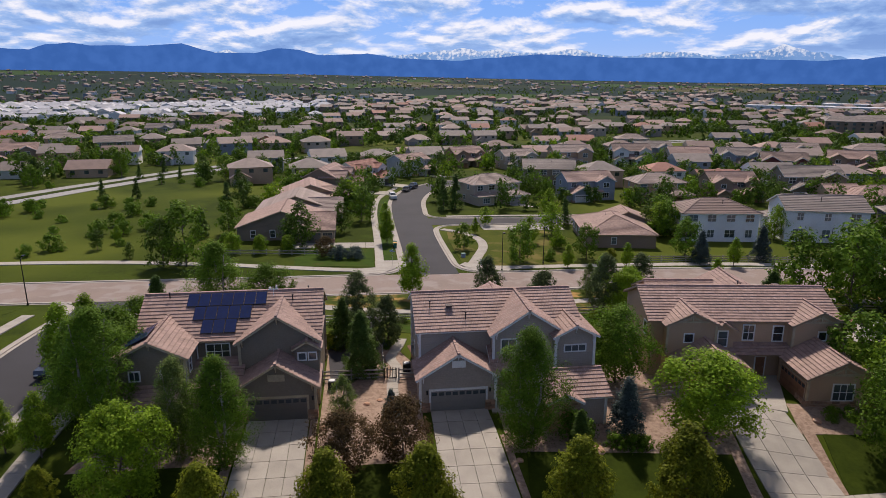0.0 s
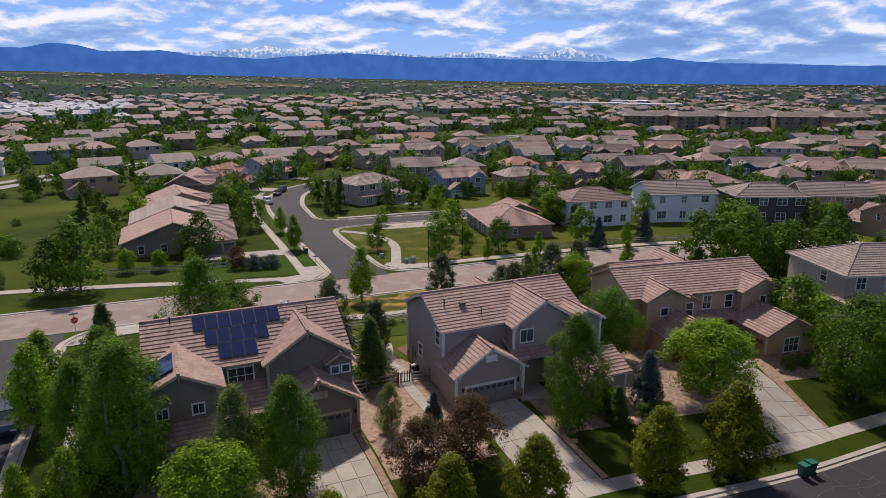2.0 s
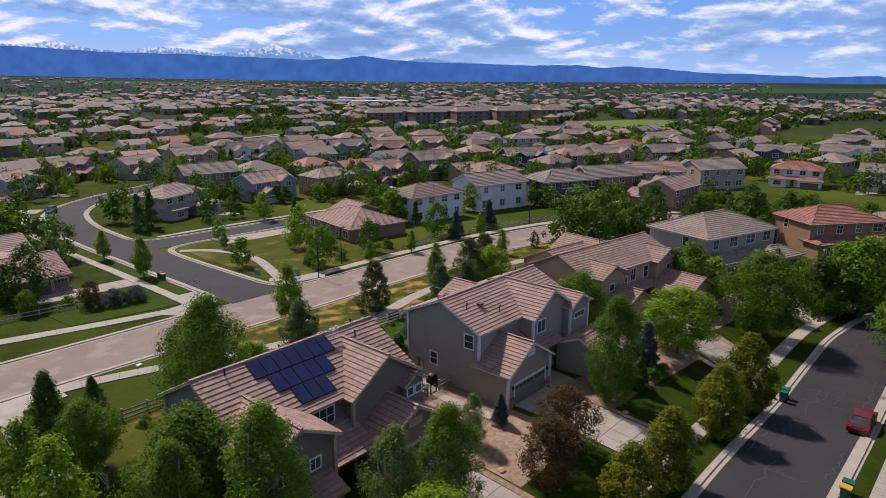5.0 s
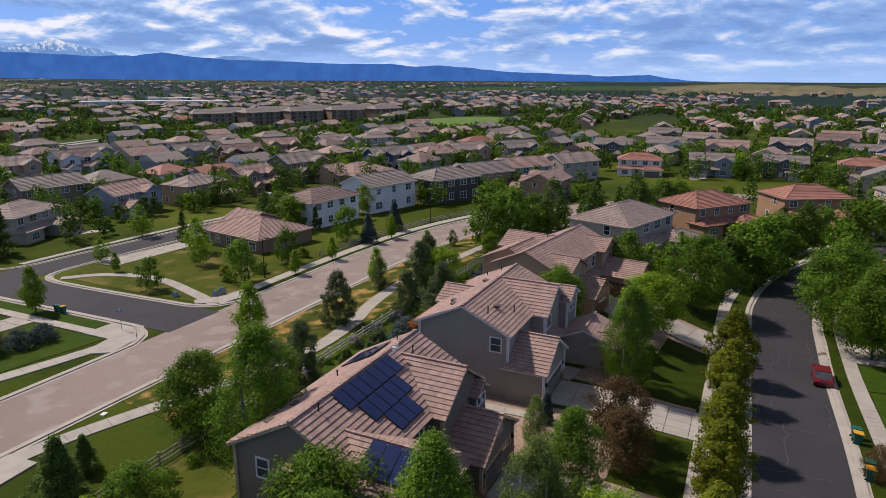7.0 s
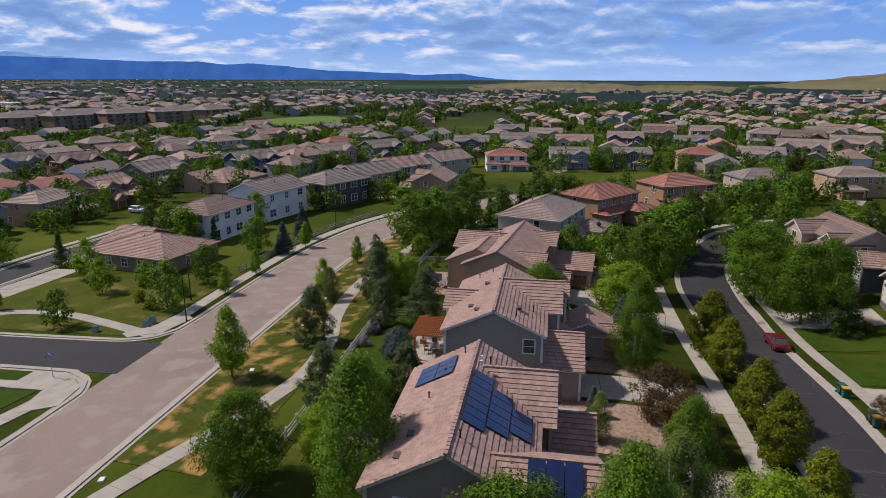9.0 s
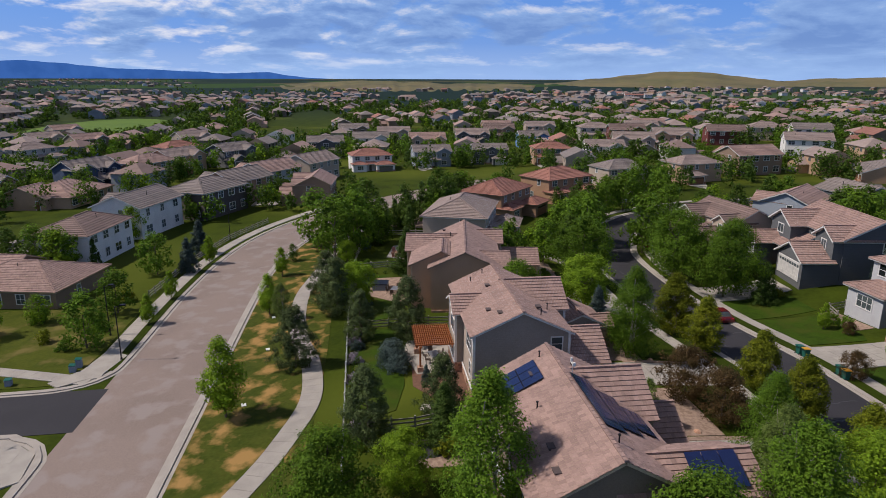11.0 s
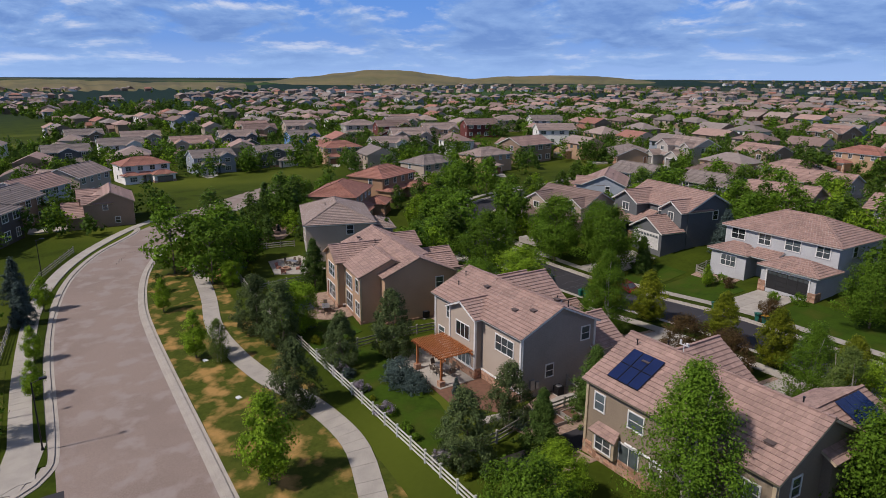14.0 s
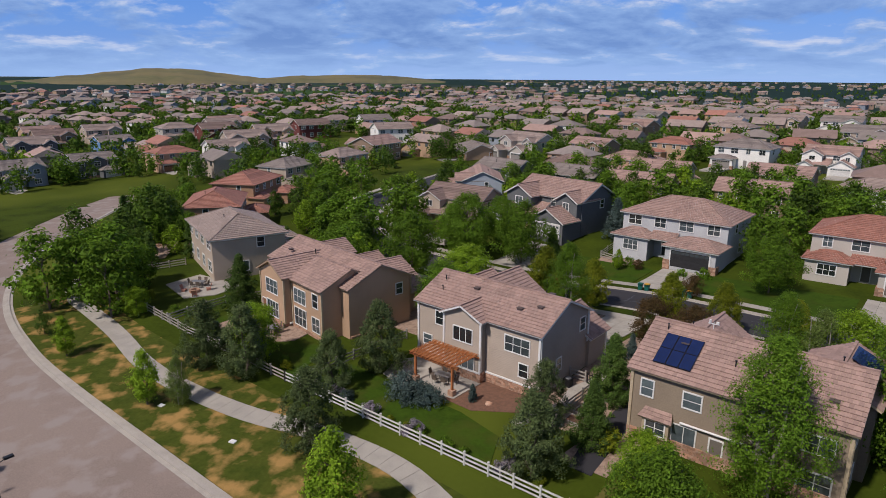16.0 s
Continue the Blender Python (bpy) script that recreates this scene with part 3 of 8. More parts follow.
def stone_base(root, x0, x1, y0, y1, z0, z1, rng, size=1.0):
    """A veneer of separate stones round a footprint."""
    s = Soup()
    rows = max(1, round((z1 - z0) / (0.22 * size)))
    hh = (z1 - z0) / rows
    for r in range(rows):
        for fx, a, b, p, sg in (("y", x0, x1, y0, -1), ("y", x0, x1, y1, 1), ("x", y0, y1, x0, -1), ("x", y0, y1, x1, 1)):
            u = a - (0.1 if fx == "y" else 0)
            end = b + (0.1 if fx == "y" else 0)
            while u < end - 0.05:
                w = min(rng.uniform(0.3, 0.7) * size, end - u)
                d = rng.uniform(0.06, 0.11)
                lo, hi = (p - d, p + 0.02) if sg < 0 else (p - 0.02, p + d)
                if fx == "y":
                    s.box(u, u + w - 0.02, lo, hi, z0 + r * hh, z0 + (r + 1) * hh - 0.02)
                else:
                    s.box(lo, hi, u, u + w - 0.02, z0 + r * hh, z0 + (r + 1) * hh - 0.02)
                u += w
    return s.make("stone_veneer", M["stone"], root, "rust and buff stone veneer")


def roof_bits(root, pts):
    """Vent pipes and low roof vents."""
    for x, y, z, kind in pts:
        s = Soup()
        if kind == "p":
            s.tube((x, y, z - 0.3), (x, y, z + 0.45), 0.055, 0.05)
            s.tube((x, y, z + 0.45), (x, y, z + 0.52), 0.1, 0.08)
            s.make("vent_pipe", M["black"], root)
        else:
            s.box(x - 0.28, x + 0.28, y - 0.2, y + 0.2, z - 0.05, z + 0.16)
            s.box(x - 0.34, x + 0.34, y - 0.26, y + 0.26, z + 0.12, z + 0.17)
            s.make("roof_vent", M["vent"], root)


def build_house(m, masses, label, wall, roof, trim, garage, frame_mat="trim_white", near=False, wins=(), garages=(), doors=(), stone=(), bits=(), seed=1, extra=None):
    rng = random.Random(seed)
    mats = {"roof": M[roof], "trim": M[trim], "wall": M[wall], "garage": M[garage], "frame": M[frame_mat], "plain": not near}
    root = tagged(empty("house", m), label, "house", "houses of the subdivision")
    walls = Soup()
    for q in masses:
        own = Soup() if near else walls
        build_mass(root, own, q, mats, near, rng)
        if near and own.v:
            own.make("wall", mats["wall"], root)
    if walls.v:
        walls.make("wall", mats["wall"], root)
    for q in wins:
        window(root, *q, mats)
    for q in garages:
        garage_door(root, *q, mats)
    for q in doors:
        door(root, *q, mats)
    for q in stone:
        stone_base(root, *q, rng, 1.0 if near else 2.2)
    roof_bits(root, bits)
    return root


def at(x, y, yaw=0.0, lift=0.0):
    return pose(x, y, ground_z(x, y) + lift, 0, 0, yaw)


def house_solar():
    """Taupe house with solar panels on the front slope; local origin (-12, 58)."""
    m = [(-7.9, 7.6, -2.8, 6.8, -0.8, 6.4, "gx", 0.54),
         (0.9, 7.55, -3.8, 1.8, -0.8, 6.38, "gy", 0.66),
         (5.7, 7.75, -4.3, -3.0, 3.0, 5.75, "gy", 0.6, 0.3),
         (-8.5, -3.0, -6.4, 1.8, -0.8, 6.35, "gy", 0.5),
         (1.1, 7.5, -6.7, -2.8, -0.8, 3.4, "gy", 0.62),
         (-3.0, 1.1, -5.6, -2.8, None, 3.3, "shed_s", 0.45),
         (-7.6, -3.6, -8.0, -6.4, -0.8, 3.2, "shed_s", 0.4)]
    w = [("S", -2.8, -1.1, 4.4, 1.9, 1.35, 3, 2), ("S", -6.4, -4.6, 4.3, 0.75, 0.75, 2, 1), ("S", -6.4, -7.1, 4.3, 0.75, 0.75, 2, 1),
         ("S", -4.3, 6.3, 4.55, 0.6, 0.6, 1, 1), ("S", -4.3, 7.2, 4.55, 0.6, 0.6, 1, 1),
         ("N", 6.8, 6.3, 4.05, 0.95, 1.35, 1, 2), ("N", 6.8, 2.7, 4.1, 1.35, 1.25, 1, 2), ("N", 6.8, -6.0, 3.85, 1.9, 1.3, 2, 2), ("N", 6.8, -2.2, 3.95, 1.2, 1.3, 1, 2),
         ("N", 6.8, -6.1, 0.85, 2.0, 1.45, 2, 2), ("N", 6.8, 3.1, 0.3, 1.8, 2.1, 2, 1), ("N", 6.8, -2.0, 0.9, 1.4, 1.4, 2, 2),
         ("W", -8.5, -3.0, 4.4, 0.8, 1.2, 1, 2), ("W", -7.9, 4.6, 4.3, 0.9, 1.3, 1, 2), ("W", -7.9, 4.6, 1.3, 1.2, 1.2, 2, 2), ("E", -3.0, -5.0, 4.4, 0.6, 1.3, 1, 2),
         ("E", 7.6, 3.0, 4.3, 0.8, 1.2, 1, 2), ("S", -8.0, -5.6, 0.8, 2.2, 1.5, 3, 2)]
    root = build_house(at(-12, 58), m, "taupe two-storey house with mauve tile roof and solar panels", "w_taupe", "roof", "trim_tan", "gar_taupe", "trim_white", "tiles",
                       w, [("S", -6.7, 4.3, 0.0, 4.9, 2.15)], [("S", -2.8, -1.6, 0.1), ("N", 6.8, 0.6, 0.15)],
                       [(1.05, 1.75, -6.8, -6.0, -0.5, 1.0), (6.9, 7.55, -6.8, -6.0, -0.5, 1.0), (-7.95, 7.65, 6.2, 6.85, -0.6, 1.0)],
                       [(5.2, 0.8, 8.45, "p"), (-6.0, 1.5, 8.8, "p"), (-4.0, 4.9, 7.4, "v"), (0.5, 4.6, 7.6, "p"), (4.6, 3.9, 8.0, "v"), (-6.3, 5.2, 7.25, "v"), (6.5, 2.9, 8.55, "p")], 11)
    # corner posts and attic louvre
    for x, y in ((1.1, -6.7), (7.5, -6.7), (-8.5, -6.4), (-3.0, -6.4), (7.6, 6.8), (-7.9, 6.8), (0.9, -3.8), (7.55, -3.8)):
        s = Soup()
        s.box(x - 0.12, x + 0.12, y - 0.12, y + 0.12, -0.6, 3.3 if y == -6.7 else 6.2)
        s.make("corner_trim", M["trim_tan"], root)
    s = Soup()
    s.box(3.6, 5.0, -6.82, -6.6, 3.75, 4.35)
    for k in range(5):
        s.box(3.72, 4.88, -6.86, -6.7, 3.82 + k * 0.1, 3.88 + k * 0.1)
    s.make("louvre", M["trim_tan"], root)
    for x0, x1, y, ze, sl in ((0.9, 7.55, -3.8, 6.38, 0.66), (-8.5, -3.0, -6.4, 6.35, 0.5), (1.1, 7.5, -6.7, 3.4, 0.62)):
        gable_brackets(root, (x0 + x1) / 2, y, ze + sl * (x1 - x0) / 2, (x1 - x0) / 2, sl, M["trim_tan"])
    for x in (1.35, 7.25):
        wall_lamp(root, x, -6.72, 1.9)
    downpipe(root, -2.85, -2.95, -0.5, 6.2, M["trim_white"])
    downpipe(root, 7.72, 6.7, -0.5, 6.2, M["trim_tan"])
    downpipe(root, -8.02, 6.7, -0.5, 6.2, M["trim_tan"])
    # small weather mast by the ridge
    s = Soup()
    s.tube((3.4, 1.3, 8.4), (3.4, 1.3, 9.5), 0.035, 0.03, 6)
    s.box(2.95, 3.85, 1.26, 1.34, 9.3, 9.36)
    s.box(3.0, 3.2, 1.2, 1.4, 9.36, 9.56)
    s.tube((3.7, 1.3, 9.36), (3.7, 1.3, 9.66), 0.09, 0.09, 8)
    s.make("weather_mast", M["trim_white"], root, "white weather station on a short mast")
    # solar arrays
    s = Soup()
    s.tube((3.4, 7.0, 2.75), (-1.6, 7.0, 2.75), 0.09, 0.09, 8)
    s.make("awning_roll", M["trim_white"], root, "white rolled awning")
    s = Soup()
    s.box(4.1, 6.3, 6.8, 7.35, 0.9, 2.6)
    bay = s.make("bay", M["trim_tan"], root)
    s = Soup()
    roof_plane(s, (6.6, 7.65, 2.55), (3.8, 7.65, 2.55), (4.1, 6.8, 3.15), (6.3, 6.8, 3.15), 0.36, 0.3, random.Random(4))
    s.make("bay_roof", [M["roof"], M["trim_tan"]], bay)
    window(root, "N", 7.35, 5.2, 1.2, 1.5, 1.1, 2, 2, {"frame": M["trim_white"]})
    # two panels on the west slope of the wing
    for k in range(3):
        s = Soup()
        pts = [(-5.95 - 0.1 - u * 2.1, -5.6 + k * 1.05 + v, 7.75 - 0.5 * (0.1 + u * 2.1) + 0.17) for u, v in ((0, 0), (1, 0), (1, 1.0), (0, 1.0))]
        s.prism(pts, Vector((0, 0, -0.05)))
        s.make("solar_panel", M["solar"], root, "dark blue solar panel")
    ym, zr, sl = 2.0, 6.4 + 0.54 * 4.8, 0.54

    def array(name, x0, n, rows, u0, side):
        for r in range(rows):
            for k in range(n):
                pn = Soup()
                a, b = x0 + k * 1.02, x0 + k * 1.02 + 0.99
                v0, v1 = u0 + r * 1.62, u0 + r * 1.62 + 1.59
                def P(x, v, d):
                    y = ym + side * v * 0.88
                    return Vector((x, y, zr - 0.54 * v * 0.88 + 0.2 + d))
                pn.prism([P(a, v0, 0), P(b, v0, 0), P(b, v1, 0), P(a, v1, 0)] if side > 0 else [P(a, v1, 0), P(b, v1, 0), P(b, v0, 0), P(a, v0, 0)], Vector((0, 0, -0.05)))
                fr = pn.make("solar_panel", M["solar_frame"], root, "dark blue solar panel")
                c = Soup()
                for i in range(3):
                    for j in range(5):
                        xa, xb = a + 0.03 + i * 0.31, a + 0.03 + (i + 1) * 0.31 - 0.008
                        va, vb = v0 + 0.03 + j * 0.306, v0 + 0.03 + (j + 1) * 0.306 - 0.008
                        c.poly([P(xa, va, 0.008), P(xb, va, 0.008), P(xb, vb, 0.008), P(xa, vb, 0.008)][::(-1 if side > 0 else 1)])
                c.make("solar_cell", M["solar"], fr)

    array("front", -4.3, 7, 1, 0.35, -1)
    array("front", -3.5, 5, 1, 2.0, -1)
    array("front", -2.6, 3, 1, 3.62, -1)
    array("rear", 3.3, 3, 2, 1.6, 1)
    return root


def house_grey():
    """Warm grey house in the middle; local origin (12.4, 58)."""
    m = [(-7.6, 7.4, -2.9, 6.2, -0.8, 6.55, "gx", 0.46),
         (-1.4, 3.2, 1.6, 7.0, -0.8, 6.5, "gy", 0.46),
         (-1.0, 5.4, -4.4, 1.6, -0.8, 6.55, "gy", 0.64),
         (4.6, 8.2, -5.2, 1.6, 2.4, 6.4, "gy", 0.5),
         (-7.9, -1.2, -6.5, -2.9, -0.8, 3.6, "gy", 0.62),
         (-1.2, 2.6, -5.2, -2.9, None, 3.6, "shed_s", 0.5),
         (2.6, 7.6, -10.2, -5.0, -0.8, 3.0, "gx", 0.45),
         (2.5, 5.0, -10.9, -8.5, -0.8, 2.95, "gy", 0.55),
         (-7.6, 7.4, 6.2, 6.3, None, 6.5, "shed_n", 0.4, 0.3)]
    w = [("S", -4.4, 0.4, 4.6, 1.3, 1.2, 2, 1), ("S", -5.2, 6.4, 4.75, 1.9, 0.55, 3, 1), ("S", -10.9, 3.7, 0.8, 1.4, 1.5, 2, 2),
         ("N", 7.0, 0.8, 3.75, 2.3, 1.4, 3, 1), ("N", 6.2, -5.1, 3.95, 2.7, 1.5, 3, 2), ("N", 6.2, -5.9, 1.7, 0.95, 1.3, 1, 2), ("N", 6.2, 4.5, 4.35, 0.95, 1.4, 1, 2),
         ("N", 6.2, 6.1, 1.75, 1.1, 1.05, 1, 2), ("N", 7.0, 0.5, 0.75, 2.2, 1.6, 3, 1), ("W", -7.6, -1.7, 4.6, 1.0, 1.3, 1, 2), ("W", -7.6, 2.7, 1.75, 0.85, 1.2, 1, 2), ("E", 7.4, 3.0, 4.2, 0.9, 1.3, 1, 2)]
    root = build_house(at(12.4, 58), m, "warm grey two-storey house with mauve tile roof and white trim", "w_grey", "roof", "trim_white", "gar_grey", "trim_white", "tiles",
                       w, [("S", -6.5, -4.5, 0.0, 4.9, 2.15)], [("S", -2.9, 0.6, 0.1), ("N", 6.2, 4.2, 0.15)],
                       [(-7.7, -7.1, -6.6, -5.8, -0.5, 1.1), (-2.0, -1.3, -6.6, -5.8, -0.5, 1.1), (-7.65, 7.45, 5.0, 6.25, -0.6, 0.9), (-1.45, 3.25, 6.0, 7.05, -0.6, 1.0), (2.5, 5.0, -10.95, -9.5, -0.5, 2.9)],
                       [(-6.4, -0.4, 7.9, "p"), (-4.6, -0.6, 7.85, "v"), (-3.2, -1.9, 7.2, "p"), (5.6, 4.4, 7.4, "p"), (2.0, 3.2, 8.0, "v"), (-4.0, 4.2, 7.5, "v"), (-5.8, 3.4, 7.85, "v"), (6.3, 3.0, 8.05, "p")], 12)
    for x, y, z0, z in ((-7.9, -6.5, -0.6, 3.5), (-1.2, -6.5, -0.6, 3.5), (-7.6, -2.9, 3, 6.4), (-1.0, -4.4, 3, 6.4), (5.4, -4.4, 3, 6.4), (8.2, -5.2, 2.4, 6.3), (4.6, -5.2, 2.4, 6.3),
                        (-7.6, 6.2, 0.9, 6.4), (7.4, 6.2, 0.9, 6.4), (-1.4, 7.0, 1.0, 6.4), (3.2, 7.0, 1.0, 6.4), (2.6, -10.2, -0.6, 3), (7.6, -10.2, -0.6, 3)):
        s = Soup()
        s.box(x - 0.11, x + 0.11, y - 0.11, y + 0.11, z0, z)
        s.make("corner_trim", M["trim_white"], root)
    for x0, x1, y, ze, sl in ((-1.0, 5.4, -4.4, 6.55, 0.64), (4.6, 8.2, -5.2, 6.4, 0.5), (-7.9, -1.2, -6.5, 3.6, 0.62)):
        gable_brackets(root, (x0 + x1) / 2, y, ze + sl * (x1 - x0) / 2, (x1 - x0) / 2, sl, M["trim_white"])
    for x in (-7.3, -1.7):
        wall_lamp(root, x, -6.52, 1.9)
    for x, y in ((-7.72, 6.1), (7.52, 6.1), (-1.1, -6.62)):
        downpipe(root, x, y, -0.5, 6.3 if y > 0 else 3.4, M["trim_white"])
    for x0, x1, y in ((-7.7, -1.5, 6.27), (3.3, 7.5, 6.27), (-1.5, 3.3, 7.07)):                # ledge over the stone
        s = Soup()
        s.box(x0, x1, y, y + 0.12, 0.9, 1.06)
        s.make("ledge", M["trim_white"], root)
    s = Soup()
    s.box(-7.85, -7.6, 4.6, 5.1, 0.9, 1.9)
    s.box(-7.75, -7.6, 4.0, 4.4, 0.9, 1.6)
    s.make("meter_box", M["metal"], root, "grey electricity meter boxes on the wall")
    s = Soup()
    s.box(-5.1, -3.9, -6.6, -6.4, 4.3, 4.95)
    s.make("louvre", M["trim_white"], root)
    return root


def gable_truss(root, xm, y, ridge_z, half, slope, mat):
    """Collar, king post and two struts under a front gable, in front of the wall at y."""
    z = ridge_z - half * slope * 0.9
    for a, b in (((xm - half * 0.86, y, z), (xm + half * 0.86, y, z)), ((xm, y, z), (xm, y, ridge_z - 0.25)),
                 ((xm - half * 0.42, y, z), (xm, y, ridge_z - half * slope * 0.45)), ((xm + half * 0.42, y, z), (xm, y, ridge_z - half * slope * 0.45))):
        s = Soup()
        s.beam(a, b, 0.1, 0.16)
        s.make("timber", mat, root)


def gable_brackets(root, xm, y, ridge_z, half, slope, mat):
    """Knee brackets that carry the verge at its ends and ridge."""
    for u in (-0.92, 0.0, 0.92):
        x, z = xm + u * half, ridge_z - abs(u) * half * slope - 0.2
        s = Soup()
        s.beam((x, y, z - 0.55), (x, y - 0.38, z - 0.08), 0.09, 0.09)
        s.beam((x, y - 0.04, z - 0.62), (x, y - 0.04, z), 0.09, 0.08)
        s.beam((x, y, z - 0.04), (x, y - 0.42, z - 0.04), 0.09, 0.08)
        s.make("bracket", mat, root)


def wall_lamp(root, x, y, z):
    s = Soup()
    s.box(x - 0.07, x + 0.07, y - 0.16, y, z, z + 0.3)
    s.tube((x, y - 0.08, z + 0.3), (x, y - 0.08, z + 0.38), 0.11, 0.02, 6)
    s.make("wall_lamp", M["black"], root)


def downpipe(root, x, y, z0, z1, mat):
    s = Soup()
    s.box(x - 0.045, x + 0.045, y - 0.045, y + 0.045, z0, z1)
    s.make("downpipe", mat, root)


def house_tan():
    """Tan stucco house; local frame facing -y."""
    m = [(-10.0, 8.4, -3.2, 5.6, -0.8, 6.2, "gx", 0.45),
         (-8.4, -1.7, 0.4, 8.2, -0.8, 6.1, "gx", 0.45),
         (-8.7, -4.0, -4.4, 2.2, -0.8, 6.15, "gy", 0.5),
         (-4.2, -2.0, -3.9, 2.2, -0.8, 5.4, "gy", 0.55, 0.3),
         (3.6, 8.6, -4.2, 2.2, -0.8, 6.1, "gy", 0.5),
         (-1.5, 4.4, 2.2, 9.2, -0.8, 6.25, "gy", 0.5),
         (-8.0, -2.2, -7.4, -4.2, -0.8, 3.1, "gy", 0.55),
         (2.6, 8.8, -9.6, -4.2, -0.8, 3.1, "gy", 0.5),
         (-2.2, 3.6, -4.4, -2.0, None, 3.2, "shed_s", 0.4)]
    w = [("S", -4.4, -6.6, 4.2, 0.8, 0.8, 1, 1), ("S", -3.9, -3.1, 3.6, 0.85, 1.5, 1, 2), ("S", -3.2, -0.3, 4.0, 1.0, 1.5, 2, 2), ("S", -3.2, 2.6, 3.9, 0.9, 1.5, 1, 2), ("S", -4.2, 6.4, 4.4, 0.7, 0.8, 1, 1),
         ("S", -9.6, 5.8, 0.8, 1.8, 1.5, 3, 2), ("W", -8.7, -1.4, 3.8, 0.8, 1.6, 1, 2), ("N", 9.2, 1.5, 3.5, 2.8, 1.7, 3, 2), ("N", 9.2, 1.5, 0.5, 2.8, 1.9, 4, 2), ("N", 8.2, -3.5, 0.4, 2.6, 2.1, 3, 2),
         ("N", 8.2, -3.5, 3.2, 2.6, 1.7, 3, 2), ("N", 8.2, -7.0, 3.6, 1.1, 1.6, 1, 2), ("N", 8.2, -7.0, 0.6, 1.6, 1.7, 2, 2), ("N", 5.6, 6.4, 3.9, 2.0, 1.3, 3, 2), ("N", 5.6, 6.4, 0.8, 2.0, 1.5, 3, 2), ("W", -10.0, -1.6, 4.0, 0.9, 1.3, 1, 2)]
    root = build_house(at(38.3, 58.8, -8), m, "tan stucco two-storey house with mauve tile roof", "w_tan", "roof", "trim_brown", "gar_wood", "trim_white", True,
                       w, [("S", -7.4, -5.1, 0.0, 4.4, 2.15), ("W", 2.6, -7.0, 0.0, 4.4, 2.15)], [("S", -3.2, 1.2, 0.1), ("N", 9.2, 3.6, 0.2)],
                       [(2.55, 8.85, -9.65, -8.0, -0.5, 0.7), (-8.05, -7.5, -7.45, -6.6, -0.5, 0.9), (-8.45, -1.65, 7.4, 8.25, -1.8, 0.25), (-1.55, 4.45, 8.4, 9.25, -1.8, 0.25), (-10.05, -9.2, -1.0, 5.4, -1.8, 0.3)],
                       [(-6.0, 0.5, 7.3, "p"), (-1.0, 0.4, 7.5, "v"), (1.0, 3.2, 7.6, "p"), (5.5, 4.2, 7.3, "v"), (-5.0, 4.0, 7.4, "v"), (6.0, 1.2, 7.6, "p")], 13)
    for x0, x1, y, ze, sl in ((-8.7, -4.0, -4.4, 6.15, 0.5), (3.6, 8.6, -4.2, 6.1, 0.5), (-8.0, -2.2, -7.4, 3.1, 0.55), (2.6, 8.8, -9.6, 3.1, 0.5)):
        gable_truss(root, (x0 + x1) / 2, y - 0.06, ze + sl * (x1 - x0) / 2, (x1 - x0) / 2, sl, M["trim_tan"])
    for x, y, z0, z in ((-8.7, -4.4, 3.0, 6.0), (-4.0, -4.4, 3.0, 6.0), (3.6, -4.2, 3.0, 6.0), (8.6, -4.2, 3.0, 6.0), (-8.0, -7.4, 0.9, 3.0), (-2.2, -7.4, -0.5, 3.0), (2.6, -9.6, 0.7, 3.0), (8.8, -9.6, 0.7, 3.0),
                        (-8.4, 8.2, 0.3, 6.0), (-1.7, 8.2, 0.3, 6.0), (-1.5, 9.2, 0.3, 6.1), (4.4, 9.2, 0.3, 6.1), (8.4, 5.6, 0.3, 6.0)):
        s = Soup()
        s.box(x - 0.1, x + 0.1, y - 0.1, y + 0.1, z0, z)
        s.make("corner_trim", M["trim_tan"], root)
    # bay with its own roof at the back
    s = Soup()
    s.box(5.0, 7.8, 5.6, 6.3, -0.8, 2.6)
    bay = s.make("bay", M["w_tan"], root)
    s = Soup()
    roof_plane(s, (8.1, 6.75, 2.5), (4.7, 6.75, 2.5), (5.1, 5.6, 3.1), (7.7, 5.6, 3.1), 0.36, 0.3, random.Random(5))
    s.make("bay_roof", [M["roof"], M["trim_brown"]], bay)
    window(root, "N", 6.3, 6.4, 0.7, 2.2, 1.6, 3, 2, {"frame": M["trim_white"]})
    return root


def plain_windows(x0, x1, yf, yb, two, rng):
    """Regular windows on the four walls of a box."""
    out = []
    for face, plane in (("S", yf), ("N", yb)):
        n = max(2, round((x1 - x0) / 3.8))
        for k in range(n):
            u = x0 + (x1 - x0) * (k + 0.5) / n
            if two:
                out.append((face, plane, u, 3.9, rng.choice((1.0, 1.5, 1.8)), 1.25, 2, 2))
            if face == "N":
                out.append((face, plane, u, 0.9, rng.choice((1.2, 1.8)), 1.4, 2, 2))
    for face, plane in (("W", x0), ("E", x1)):
        u = yf + (yb - yf) * rng.choice((0.35, 0.6))
        out.append((face, plane, u, 3.9 if two else 1.0, 0.9, 1.25, 1, 2))
        if two:
            out.append((face, plane, u + 2.2, 0.9, 0.9, 1.25, 1, 2))
    return out


